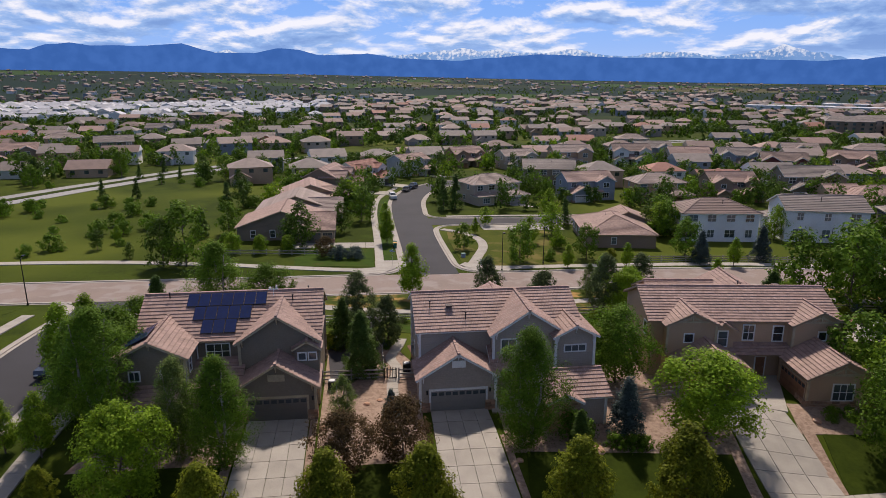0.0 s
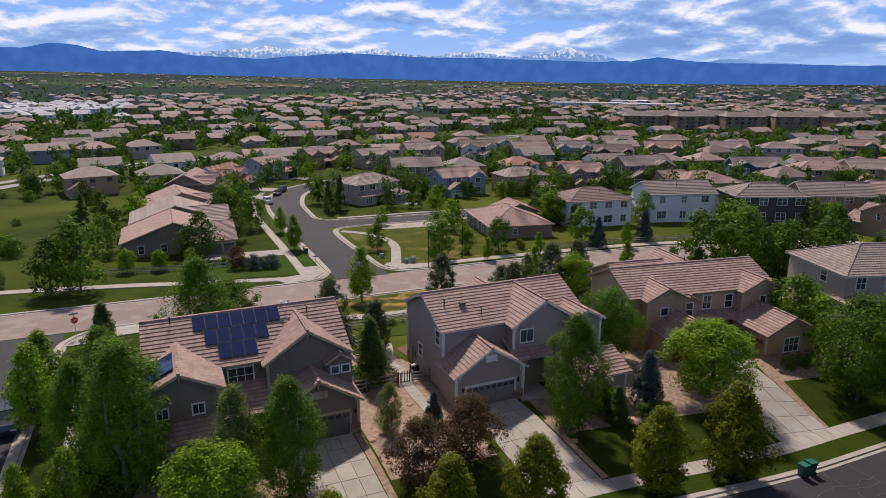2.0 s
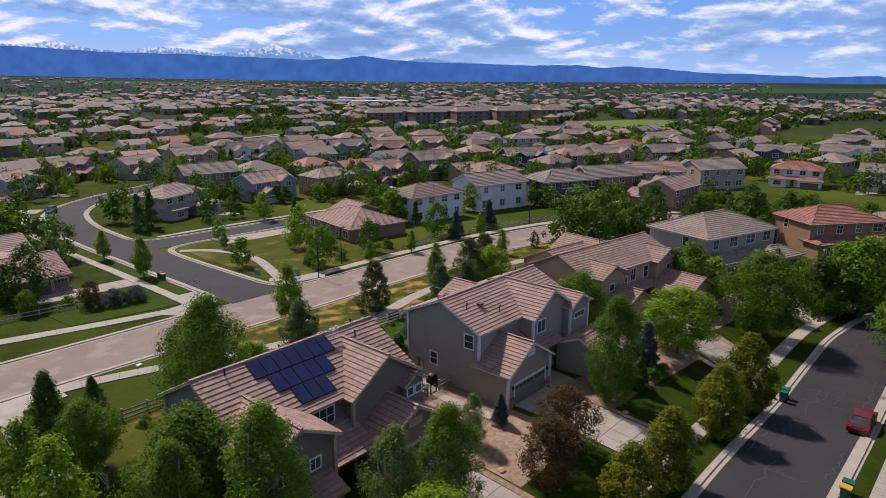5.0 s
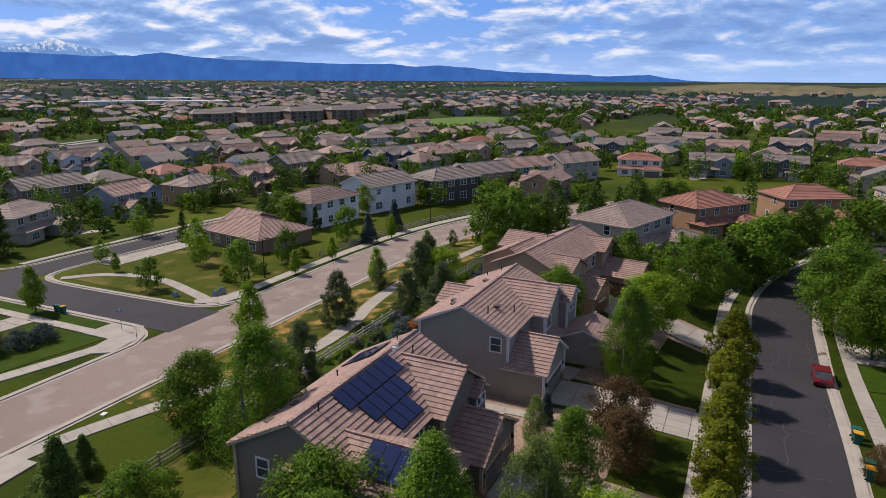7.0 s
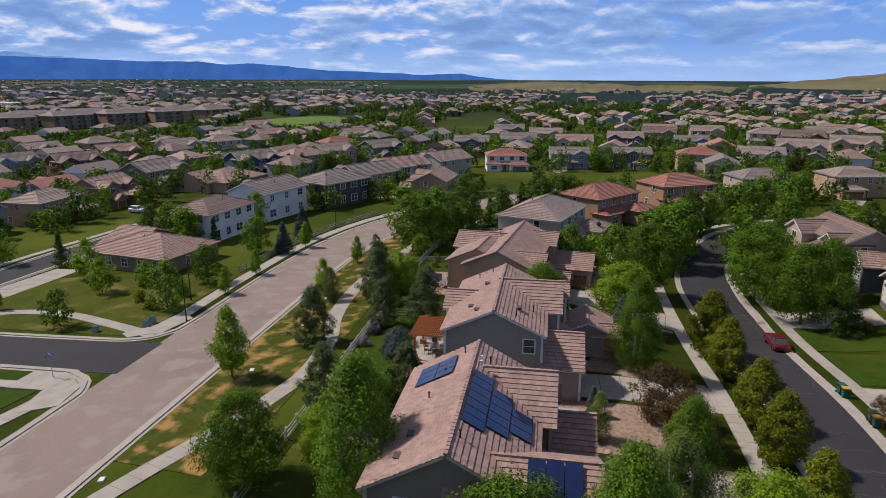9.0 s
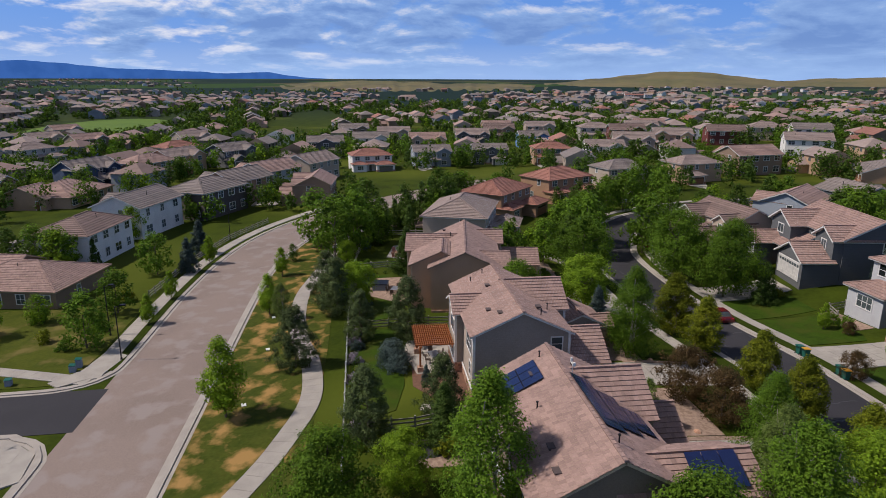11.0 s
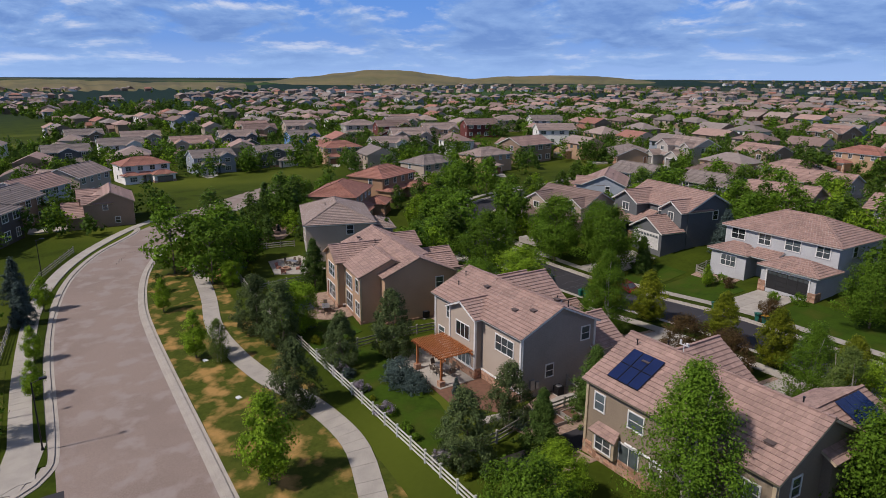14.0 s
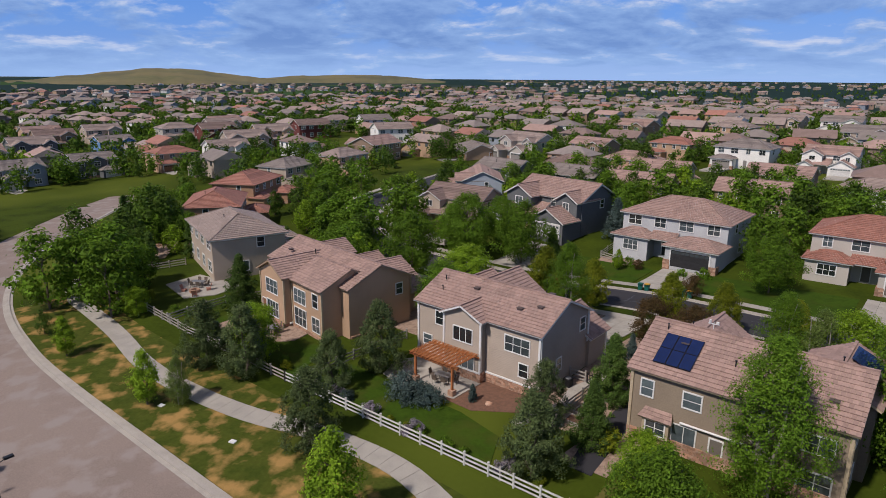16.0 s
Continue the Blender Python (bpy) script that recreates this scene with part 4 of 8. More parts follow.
def archetype(kind, wall, roof, trim, garage, label, seed, m, near=False, frame_mat="trim_white"):
    rng = random.Random(seed)
    if kind == "gable":
        ms = [(-7, 7, -4, 5.2, -1.5, 5.6, "gx", 0.45), (-7.1, -0.8, -8, -3.9, -1.5, 2.8, "gy", 0.5), (1.2, 6.6, -5.4, 0.5, -1.5, 5.55, "gy", 0.5), (-0.8, 2.6, -6.2, -4, None, 2.8, "shed_s", 0.4)]
        wins = plain_windows(-7, 7, -4, 5.2, True, rng) + [("S", -5.4, 3.9, 3.7, 1.6, 1.3, 2, 2), ("S", -5.4, 3.9, 0.8, 1.8, 1.4, 3, 2)]
        wins = [q for q in wins if not (q[0] == "S" and q[1] == -4 and q[2] > 0.5)]
        gar = [("S", -8, -3.95, 0, 4.9, 2.15)]
        drs = [("S", -4, 0.2, 0.1)]
    elif kind == "hip":
        ms = [(-7.2, 7.2, -4.2, 5.4, -1.5, 5.6, "hip", 0.42), (0.8, 7.3, -8.4, -4.1, -1.5, 2.8, "hip", 0.42), (-7.3, -2.4, -6.6, -3, -1.5, 2.8, "hip", 0.42), (-2.4, 0.8, -6, -4.2, None, 2.8, "shed_s", 0.35)]
        wins = plain_windows(-7.2, 7.2, -4.2, 5.4, True, rng) + [("S", -6.6, -4.8, 0.8, 2.0, 1.3, 3, 2)]
        gar = [("S", -8.4, 4.05, 0, 4.9, 2.15)]
        drs = [("S", -4.2, -0.8, 0.1)]
    elif kind == "box":
        ms = [(-6.6, 6.6, -4.4, 4.6, -1.5, 5.7, "gx", 0.42), (-2.6, 2.8, -5.2, 0, -1.5, 5.65, "gy", 0.45), (0.2, 6.7, -8.6, -4.3, -1.5, 2.8, "hip", 0.42)]
        wins = plain_windows(-6.6, 6.6, -4.4, 4.6, True, rng) + [("S", -5.2, 0.1, 3.8, 1.7, 1.3, 2, 2), ("S", -4.4, -4.6, 0.8, 1.8, 1.3, 3, 2)]
        wins = [q for q in wins if not (q[0] == "S" and q[1] == -4.4 and abs(q[2]) < 2.5)]
        gar = [("S", -8.6, 3.45, 0, 4.9, 2.15)]
        drs = [("S", -5.2, -1.2, 0.1)]
    elif kind == "plainhip":
        ms = [(-7, 7, -4.6, 5, -1.5, 5.6, "hip", 0.4), (-6.8, -1, -8, -4.5, -1.5, 2.8, "hip", 0.42)]
        wins = plain_windows(-7, 7, -4.6, 5, True, rng)
        gar = [("S", -8, -3.9, 0, 4.6, 2.15)]
        drs = [("S", -4.6, 1.2, 0.1)]
    elif kind == "cross":
        ms = [(-6.8, 6.8, -3.4, 5.2, -1.5, 5.6, "gx", 0.5), (-6.9, -1.6, -5.6, 0.8, -1.5, 5.55, "gy", 0.55), (2.6, 6.7, -4.6, 0.8, -1.5, 5.5, "gy", 0.6), (-7.2, -3.4, -9, -5.5, -1.5, 2.8, "gy", 0.6), (0.6, 6.8, -8, -4.5, -1.5, 2.8, "gy", 0.55), (-3.4, 0.6, -6.6, -3.4, None, 2.9, "shed_s", 0.45)]
        wins = plain_windows(-6.8, 6.8, -3.4, 5.2, True, rng) + [("S", -5.6, -4.2, 3.9, 1.4, 1.1, 2, 1), ("S", -4.6, 4.6, 3.9, 1.0, 1.1, 2, 1)]
        wins = [q for q in wins if not (q[0] == "S" and q[1] == -3.4 and (q[2] < -1.6 or q[2] > 2.6))]
        gar = [("S", -8, 3.7, 0, 4.9, 2.15), ("S", -9, -5.3, 0, 2.6, 2.15)]
        drs = [("S", -3.4, -0.6, 0.1)]
    else:                                                   # ranch
        ms = [(-9.5, 8, -6, 7.5, -1.5, 3.0, "hip" if kind == "ranchhip" else "gy", 0.36), (2, 9.6, -9, 3, -1.5, 2.9, "gx", 0.38)]
        wins = plain_windows(-9.5, 8, -6, 7.5, False, rng) + [("S", -6, -6.4, 0.8, 0.9, 1.4, 1, 2), ("S", -6, -2.6, 0.8, 0.9, 1.4, 1, 2)]
        gar = [("S", -9, 4.6, 0, 4.9, 2.15), ("S", -9, 8.4, 0, 1.9, 2.15)]
        drs = [("E", 9.6, 1.0, 0.1)]
    bits = [(rng.uniform(-4, 4), 2.2, ms[0][5] + 1.3 + (0 if ms[0][5] > 4 else 0.6), "p")] if kind not in ("ranch",) else []
    a, b, p = ms[1][0] - 0.05, ms[1][1] + 0.05, ms[1][2]
    cuts = [g for g in gar if g[1] == p and a < g[2] < b]
    edges = [(a, cuts[0][2] - cuts[0][4] / 2 - 0.15), (cuts[0][2] + cuts[0][4] / 2 + 0.15, b)] if cuts else [(a, b)]
    stone = [(u, v, p - 0.05, p + 1.0, -0.8, 0.8) for u, v in edges if v - u > 0.2]
    root = build_house(m, ms, label, wall, roof, trim, garage, frame_mat, near, wins, gar, drs, stone, bits, seed)
    if not near:
        g = Soup()
        u, p = gar[0][2], gar[0][1]
        for k in range(3):
            for j in range(2):
                g.box(u - 2.6 + j * 2.62, u - 0.02 + j * 2.62, p - 2.5 * k - 2.48, p - 2.5 * k, -0.9, 0.1)
        g.make("driveway", M["concrete"], root, "pale concrete driveway slabs")
    return root

# ---- the houses ----
house_solar()
house_grey()
house_tan()
HOUSES = [(-12, 58), (12.4, 58), (38.3, 58.8)]


def one(kind, x, y, yaw, wall, roof, trim, garage, label, seed, near=False, size=1.0):
    HOUSES.append((x, y))
    return archetype(kind, wall, roof, trim, garage, label, seed, at(x, y, yaw) @ Matrix.Scale(size, 4), near)


# same row
one("hip", 67, 55.5, -18, "w_beige", "roof_tan", "trim_white", "gar_grey", "beige two-storey house with pale tan hipped tile roof", 21, True, 1.15)
one("hip", 92, 44, -38, "w_orange", "roof_red", "trim_brown", "gar_wood", "ochre stucco house with terracotta hipped tile roof", 22, True, 1.05)
one("hip", 110, 25, -60, "w_orange", "roof_red", "trim_brown", "gar_wood", "ochre stucco house with terracotta hipped tile roof", 23, False, 1.05)
one("plainhip", 126, 2, -75, "w_beige", "roof_grey", "trim_white", "gar_grey", "beige two-storey house with grey-brown hipped roof", 24)
one("plainhip", 131, -22, -80, "w_tan", "roof_tan", "trim_white", "gar_wood", "tan two-storey house with pale hipped roof", 25)
# far side of the street
one("cross", 40, 0.5, 172, "w_dark", "roof", "trim_white", "gar_white", "dark slate house with white trim and timber gables", 26, True, 1.2)
one("hip", 14, 4.2, 180, "w_pale", "roof", "trim_white", "gar_dark", "pale grey house with mauve hipped roof and black garage door", 27, True, 1.2)
one("hip", -13.5, 0.5, 182, "w_cream", "roof_red", "trim_white", "gar_taupe", "cream stucco house with terracotta hipped roof", 28, True, 1.15)
one("gable", 70, -12, 130, "w_bluegrey", "roof", "trim_white", "gar_grey", "blue-grey house with mauve tile roof", 29)
one("gable", -40, 4, 180, "w_beige", "roof", "trim_white", "gar_grey", "beige house with mauve tile roof", 30)
# across the main road
one("ranch", -15.5, 135, 0, "w_taupe", "roof", "trim_tan", "gar_taupe", "taupe single-storey house with wide mauve gable roof", 31, True)
one("ranch", -14.5, 154, 0, "w_taupe", "roof_tan", "trim_tan", "gar_taupe", "taupe single-storey house with tan gable roof", 32)
one("ranch", -13, 173, 5, "w_tan", "roof", "trim_tan", "gar_taupe", "tan single-storey house with mauve gable roof", 33)
one("ranchhip", 52, 126, 80, "w_brown", "roof", "trim_tan", "gar_wood", "brown single-storey house with mauve hipped roof", 34, True)
one("plainhip", 73, 126, 172, "w_white", "roof_brown", "trim_white", "gar_grey", "white two-storey house with dark brown hipped roof", 35, False, 1.1)
one("box", 95, 123, 165, "w_white", "roof_grey", "trim_white", "gar_grey", "white two-storey house with grey-brown roof", 36, False, 1.2)
one("plainhip", 113, 113, 155, "w_charcoal", "roof_grey", "trim_white", "gar_grey", "charcoal two-storey house with hipped roof", 37, False, 1.2)
one("gable", 131, 109, 150, "w_brown", "roof_grey", "trim_white", "gar_grey", "brown two-storey house with grey-brown roof", 38, False, 1.15)
one("gable", 149, 103, 145, "w_pale", "roof", "trim_white", "gar_grey", "pale grey two-storey house with mauve roof", 39, False, 1.15)
one("hip", 35, 175, 20, "w_beige", "roof_tan", "trim_white", "gar_grey", "beige two-storey house with tan hipped roof", 40)
one("gable", 64, 179, 5, "w_bluegrey", "roof", "trim_white", "gar_white", "blue-grey two-storey house with mauve roof", 41)
one("hip", 83, 174, 0, "w_tan", "roof_tan", "trim_tan", "gar_wood", "tan two-storey house with tan hipped roof", 42)
one("cross", 106, 175, -5, "w_brown", "roof", "trim_tan", "gar_wood", "brown two-storey house with mauve roof", 43)
one("gable", 132, 177, -12, "w_taupe", "roof_grey", "trim_white", "gar_grey", "taupe two-storey house with grey-brown roof", 44, False, 1.2)
one("cross", 0, 211, 52, "w_white", "roof_red", "trim_white", "gar_dark", "white two-storey house with terracotta roof", 45)
one("cross", -9, 190, 75, "w_taupe", "roof", "trim_tan", "gar_taupe", "taupe two-storey house with mauve gable roofs", 49, False, 1.1)
one("box", 17, 237, 40, "w_pale", "roof", "trim_white", "gar_dark", "pale grey two-storey house with mauve roof", 46)
one("cross", 43, 267, 20, "w_brown", "roof", "trim_tan", "gar_wood", "brown two-storey house with mauve roof", 47)
one("gable", 62, 256, 15, "w_beige", "roof_tan", "trim_white", "gar_grey", "beige two-storey house with tan roof", 48)

# rows seen beyond the bend
one("hip", 188, 72, -80, "w_white", "roof_red", "trim_white", "gar_taupe", "white two-storey house with terracotta hipped roof", 50)
one("gable", 195, 49, -85, "w_bluegrey", "roof_grey", "trim_white", "gar_white", "slate blue two-storey house with white trim", 51)
one("box", 199, 26, -90, "w_dark", "roof_grey", "trim_white", "gar_white", "dark slate two-storey house with white trim", 52)
one("gable", 256, -6, -90, "w_blue", "roof_grey", "trim_white", "gar_white", "bright blue two-storey house with white trim", 53)
one("plainhip", 186, 5, -95, "w_tan", "roof_red", "trim_white", "gar_wood", "tan two-storey house with terracotta hipped roof", 54)
one("gable", 185, -15, -100, "w_white", "roof_tan", "trim_white", "gar_grey", "white two-storey house with tan roof", 55)
# rows behind the street
one("ranchhip", 121, -76, 160, "w_tan", "roof_grey", "trim_white", "gar_wood", "tan house with grey-brown hipped roof", 56)
one("gable", 81, -91, 170, "w_brown", "roof", "trim_white", "gar_grey", "brown two-storey house with mauve roof", 57)
one("plainhip", 60, -110, 175, "w_tan", "roof_red", "trim_white", "gar_wood", "tan two-storey house with terracotta hipped roof", 58)
one("gable", 40, -50, 5, "w_grey", "roof", "trim_white", "gar_grey", "grey two-storey house with mauve tile roof", 59)
one("gable", 14, -58, 0, "w_brown", "roof", "trim_white", "gar_wood", "brown two-storey house with mauve tile roof", 70)
one("plainhip", -7, -48, -5, "w_white", "roof_tan", "trim_white", "gar_grey", "cream two-storey house with tan hipped roof", 71)
one("cross", 12, -106, 180, "w_white", "roof", "trim_white", "gar_white", "white two-storey house with mauve gable roofs", 72)
one("plainhip", 64, -48, 10, "w_charcoal", "roof_brown", "trim_tan", "gar_wood", "dark brown house with brown hipped roof", 73)

# rows further back
one("ranchhip", 136, 157, 170, "w_tan", "roof", "trim_tan", "gar_wood", "tan single-storey house with mauve hipped roof", 100, False, 1.15)
one("cross", 166, 161, -30, "w_navy", "roof_grey", "trim_white", "gar_grey", "navy blue two-storey house with grey-brown cross-gable roof", 101, False, 1.15)
one("hip", 179, 148, 150, "w_tan", "roof", "trim_white", "gar_wood", "tan two-storey house with mauve hipped roof", 102, False, 1.15)
one("gable", 197, 142, -30, "w_tan", "roof_tan", "trim_white", "gar_wood", "tan two-storey house with tan gable roof", 103, False, 1.15)
one("plainhip", 233, 152, -40, "w_tan", "roof_red", "trim_white", "gar_wood", "tan two-storey house with terracotta hipped roof", 104, False, 1.15)
one("gable", 214, 126, -35, "w_dark", "roof_grey", "trim_white", "gar_grey", "dark slate two-storey house with grey-brown gable roof", 105, False, 1.15)
one("gable", 168, 92, 148, "w_beige", "roof_tan", "trim_white", "gar_grey", "beige two-storey house with tan gable roof", 106, False, 1.15)
one("cross", 157, 225, -25, "w_red", "roof_brown", "trim_white", "gar_grey", "dark red two-storey house with dark brown cross-gable roof", 107, False, 1.15)
one("cross", 190, 232, -30, "w_brown", "roof", "trim_tan", "gar_wood", "brown two-storey house with mauve cross-gable roof", 108, False, 1.15)
one("gable", 219, 222, -30, "w_beige", "roof_tan", "trim_white", "gar_grey", "beige two-storey house with tan gable roof", 109, False, 1.15)
one("hip", 241, 213, -30, "w_cream", "roof_tan", "trim_white", "gar_grey", "cream two-storey house with tan hipped roof", 110, False, 1.15)
one("hip", 146, 340, -10, "w_tan", "roof_tan", "trim_white", "gar_wood", "tan two-storey house with tan hipped roof", 111, False, 1.15)
one("cross", 115, 268, -10, "w_white", "roof_brown", "trim_white", "gar_dark", "white two-storey house with dark brown cross-gable roof", 112, False, 1.15)
one("gable", 133, 286, -10, "w_bluegrey", "roof_grey", "trim_white", "gar_grey", "blue-grey two-storey house with grey-brown gable roof", 113, False, 1.15)
one("gable", 134, 255, 170, "w_beige", "roof", "trim_white", "gar_grey", "beige two-storey house with mauve gable roof", 114, False, 1.15)
one("cross", 152, 247, -20, "w_bluegrey", "roof_grey", "trim_white", "gar_white", "blue-grey two-storey house with grey-brown cross-gable roof", 115, False, 1.15)
one("gable", 60, 204, 170, "w_taupe", "roof_grey", "trim_tan", "gar_taupe", "taupe two-storey house with grey-brown gable roof", 116, False, 1.15)
one("gable", 87, 264, 0, "w_tan", "roof_tan", "trim_white", "gar_wood", "tan two-storey house with tan gable roof", 117, False, 1.15)
one("hip", 230, 271, -20, "w_tan", "roof_tan", "trim_white", "gar_wood", "tan two-storey house with tan hipped roof", 118, False, 1.15)
one("box", 199, 276, -20, "w_grey", "roof_tan", "trim_white", "gar_grey", "grey two-storey house with tan gable roof", 119, False, 1.15)
one("gable", 303, 236, -40, "w_beige", "roof_tan", "trim_white", "gar_grey", "beige two-storey house with tan gable roof", 120, False, 1.15)
one("gable", 288, 209, -40, "w_taupe", "roof", "trim_white", "gar_grey", "taupe two-storey house with mauve gable roof", 121, False, 1.15)
one("gable", 360, 250, -40, "w_beige", "roof", "trim_white", "gar_grey", "beige two-storey house with mauve gable roof", 122, False, 1.15)
one("gable", 290, 160, -45, "w_beige", "roof_tan", "trim_white", "gar_grey", "beige two-storey house with tan gable roof", 123, False, 1.15)
one("box", 239, 91, -85, "w_dark", "roof_grey", "trim_white", "gar_grey", "dark slate two-storey house with grey-brown gable roof", 124, False, 1.15)
one("gable", 254, 71, -88, "w_white", "roof_grey", "trim_white", "gar_grey", "white two-storey house with grey-brown gable roof", 125, False, 1.15)
one("gable", 288, 59, -90, "w_grey", "roof_tan", "trim_white", "gar_grey", "grey two-storey house with tan gable roof", 126, False, 1.15)
one("cross", 242, 46, -90, "w_beige", "roof", "trim_white", "gar_grey", "beige two-storey house with mauve cross-gable roof", 127, False, 1.15)
one("cross", 264, 22, -92, "w_dark", "roof_tan", "trim_white", "gar_grey", "dark slate two-storey house with tan cross-gable roof", 128, False, 1.15)
one("gable", 298, 2, -95, "w_brown", "roof_brown", "trim_white", "gar_wood", "brown two-storey house with dark brown gable roof", 129, False, 1.15)
one("gable", 311, -24, -95, "w_beige", "roof_tan", "trim_white", "gar_grey", "beige two-storey house with tan gable roof", 130, False, 1.15)
one("hip", 273, -43, -98, "w_cream", "roof_tan", "trim_white", "gar_grey", "cream two-storey house with tan hipped roof", 131, False, 1.15)
one("gable", 275, -68, -100, "w_beige", "roof_tan", "trim_white", "gar_grey", "beige two-storey house with tan gable roof", 132, False, 1.15)
one("cross", 217, -57, -105, "w_tan", "roof_tan", "trim_white", "gar_wood", "tan two-storey house with tan cross-gable roof", 133, False, 1.15)
one("gable", 322, 80, -85, "w_taupe", "roof_grey", "trim_white", "gar_grey", "taupe two-storey house with grey-brown gable roof", 134, False, 1.15)
one("gable", 325, -2, -92, "w_tan", "roof", "trim_white", "gar_grey", "tan two-storey house with mauve gable roof", 135, False, 1.15)
one("cross", 201, -33, -105, "w_grey", "roof_tan", "trim_white", "gar_grey", "grey two-storey house with tan cross-gable roof", 136, False, 1.15)
one("gable", 250, -50, -100, "w_red", "roof_brown", "trim_white", "gar_grey", "dark red two-storey house with dark brown gable roof", 137, False, 1.15)
one("gable", 293, -80, -105, "w_beige", "roof", "trim_white", "gar_grey", "beige two-storey house with mauve gable roof", 138, False, 1.15)
one("gable", 142, -46, 100, "w_brown", "roof", "trim_white", "gar_wood", "brown two-storey house with mauve gable roof", 139, False, 1.15)
one("gable", 180, -93, 65, "w_white", "roof_tan", "trim_white", "gar_grey", "white two-storey house with tan gable roof", 140, False, 1.15)
one("gable", 230, -130, 70, "w_white", "roof_grey", "trim_white", "gar_grey", "white two-storey house with grey-brown gable roof", 141, False, 1.15)
one("hip", 246, -118, 70, "w_beige", "roof_tan", "trim_white", "gar_grey", "beige two-storey house with tan hipped roof", 142, False, 1.15)
one("gable", 230, -88, 75, "w_red", "roof_brown", "trim_white", "gar_grey", "dark red two-storey house with dark brown gable roof", 143, False, 1.15)
one("cross", 102, -83, 165, "w_cream", "roof_tan", "trim_white", "gar_grey", "cream two-storey house with tan cross-gable roof", 144, False, 1.15)
one("plainhip", 35, -104, 178, "w_white", "roof_grey", "trim_white", "gar_grey", "white two-storey house with grey-brown hipped roof", 145, False, 1.15)
one("hip", 61, -176, 175, "w_tan", "roof_tan", "trim_white", "gar_wood", "tan two-storey house with tan hipped roof", 146, False, 1.15)
one("gable", 13, -175, 180, "w_beige", "roof_grey", "trim_white", "gar_grey", "beige two-storey house with grey-brown gable roof", 147, False, 1.15)
one("gable", 98, -162, 170, "w_brown", "roof", "trim_white", "gar_grey", "brown two-storey house with mauve gable roof", 148, False, 1.15)
one("gable", 122, -234, 165, "w_beige", "roof_grey", "trim_white", "gar_grey", "beige two-storey house with grey-brown gable roof", 149, False, 1.15)
one("box", 73, -231, 175, "w_blue", "roof_grey", "trim_white", "gar_grey", "blue two-storey house with grey-brown gable roof", 150, False, 1.15)
one("gable", 54, -230, 175, "w_beige", "roof_tan", "trim_white", "gar_grey", "beige two-storey house with tan gable roof", 151, False, 1.15)
one("gable", 31, -234, 178, "w_white", "roof_grey", "trim_white", "gar_grey", "white two-storey house with grey-brown gable roof", 152, False, 1.15)
one("gable", -134, 272, 20, "w_brown", "roof", "trim_white", "gar_wood", "brown two-storey house with mauve gable roof", 153, False, 1.15)
one("hip", -146, 344, 25, "w_tan", "roof_tan", "trim_white", "gar_wood", "tan two-storey house with tan hipped roof", 154, False, 1.15)
one("gable", -114, 320, 200, "w_taupe", "roof_grey", "trim_white", "gar_grey", "taupe two-storey house with grey-brown gable roof", 155, False, 1.15)
one("gable", -52, 344, 0, "w_orange", "roof_tan", "trim_white", "gar_wood", "ochre two-storey house with tan gable roof", 156, False, 1.15)
one("gable", -125, 432, 0, "w_grey", "roof_grey", "trim_white", "gar_grey", "grey two-storey house with grey-brown gable roof", 157, False, 1.15)
one("gable", -95, 422, 180, "w_beige", "roof_tan", "trim_white", "gar_grey", "beige two-storey house with tan gable roof", 158, False, 1.15)

# ---- wider subdivision: copies of a dozen house kinds ----
PALETTE = [("gable", "w_beige", "roof_tan", "trim_white", "gar_grey", "beige two-storey house with tan tile roof"),
           ("hip", "w_tan", "roof", "trim_white", "gar_wood", "tan two-storey house with mauve hipped roof"),
           ("box", "w_grey", "roof_grey", "trim_white", "gar_grey", "grey two-storey house with grey-brown roof"),
           ("cross", "w_brown", "roof", "trim_tan", "gar_wood", "brown two-storey house with mauve roof"),
           ("plainhip", "w_white", "roof_grey", "trim_white", "gar_grey", "white two-storey house with grey hipped roof"),
           ("gable", "w_bluegrey", "roof_grey", "trim_white", "gar_white", "blue-grey two-storey house with grey-brown roof"),
           ("cross", "w_beige", "roof_brown", "trim_white", "gar_grey", "beige two-storey house with dark brown roof"),
           ("box", "w_dark", "roof_grey", "trim_white", "gar_grey", "dark slate two-storey house with grey roof"),
           ("hip", "w_white", "roof_red", "trim_white", "gar_taupe", "white two-storey house with terracotta roof"),
           ("gable", "w_blue", "roof_grey", "trim_white", "gar_white", "blue two-storey house with grey-brown roof"),
           ("plainhip", "w_taupe", "roof_tan", "trim_tan", "gar_taupe", "taupe two-storey house with tan hipped roof")]
KINDS = {}
FARLINE = spline(FAR_ROAD, 8)
MAINLINE, STREETLINE, TLINE, BLINE = (spline(p, 4) for p in (MAIN, STREET, TROAD, BRANCH))


def near_road(x, y, d):
    return any(math.hypot(p.x - x, p.y - y) < d for line in (MAINLINE, STREETLINE, TLINE, BLINE) for p in line)


def open_land(x, y):
    """Meadows, parks and fields that stay free of houses."""
    if -330 < x < -24 and 104 < y < 215:
        return True
    if math.hypot(x + 60, y - 250) < 18 or min(math.hypot(x - p.x, y - p.y) for p in FARLINE) < 20:
        return True
    if 140 < x < 190 and 60 < y < 130:
        return True
    if math.hypot((x - 450) / 95, (y - 262) / 50) < 1 or math.hypot((x - 400) / 90, (y - 380) / 50) < 1:
        return True
    if math.hypot((x - 470) / 150, (y - 120) / 30) < 1:
        return True
    if math.hypot((x - 190) / 40, (y + 75) / 18) < 1:
        return True
    return False


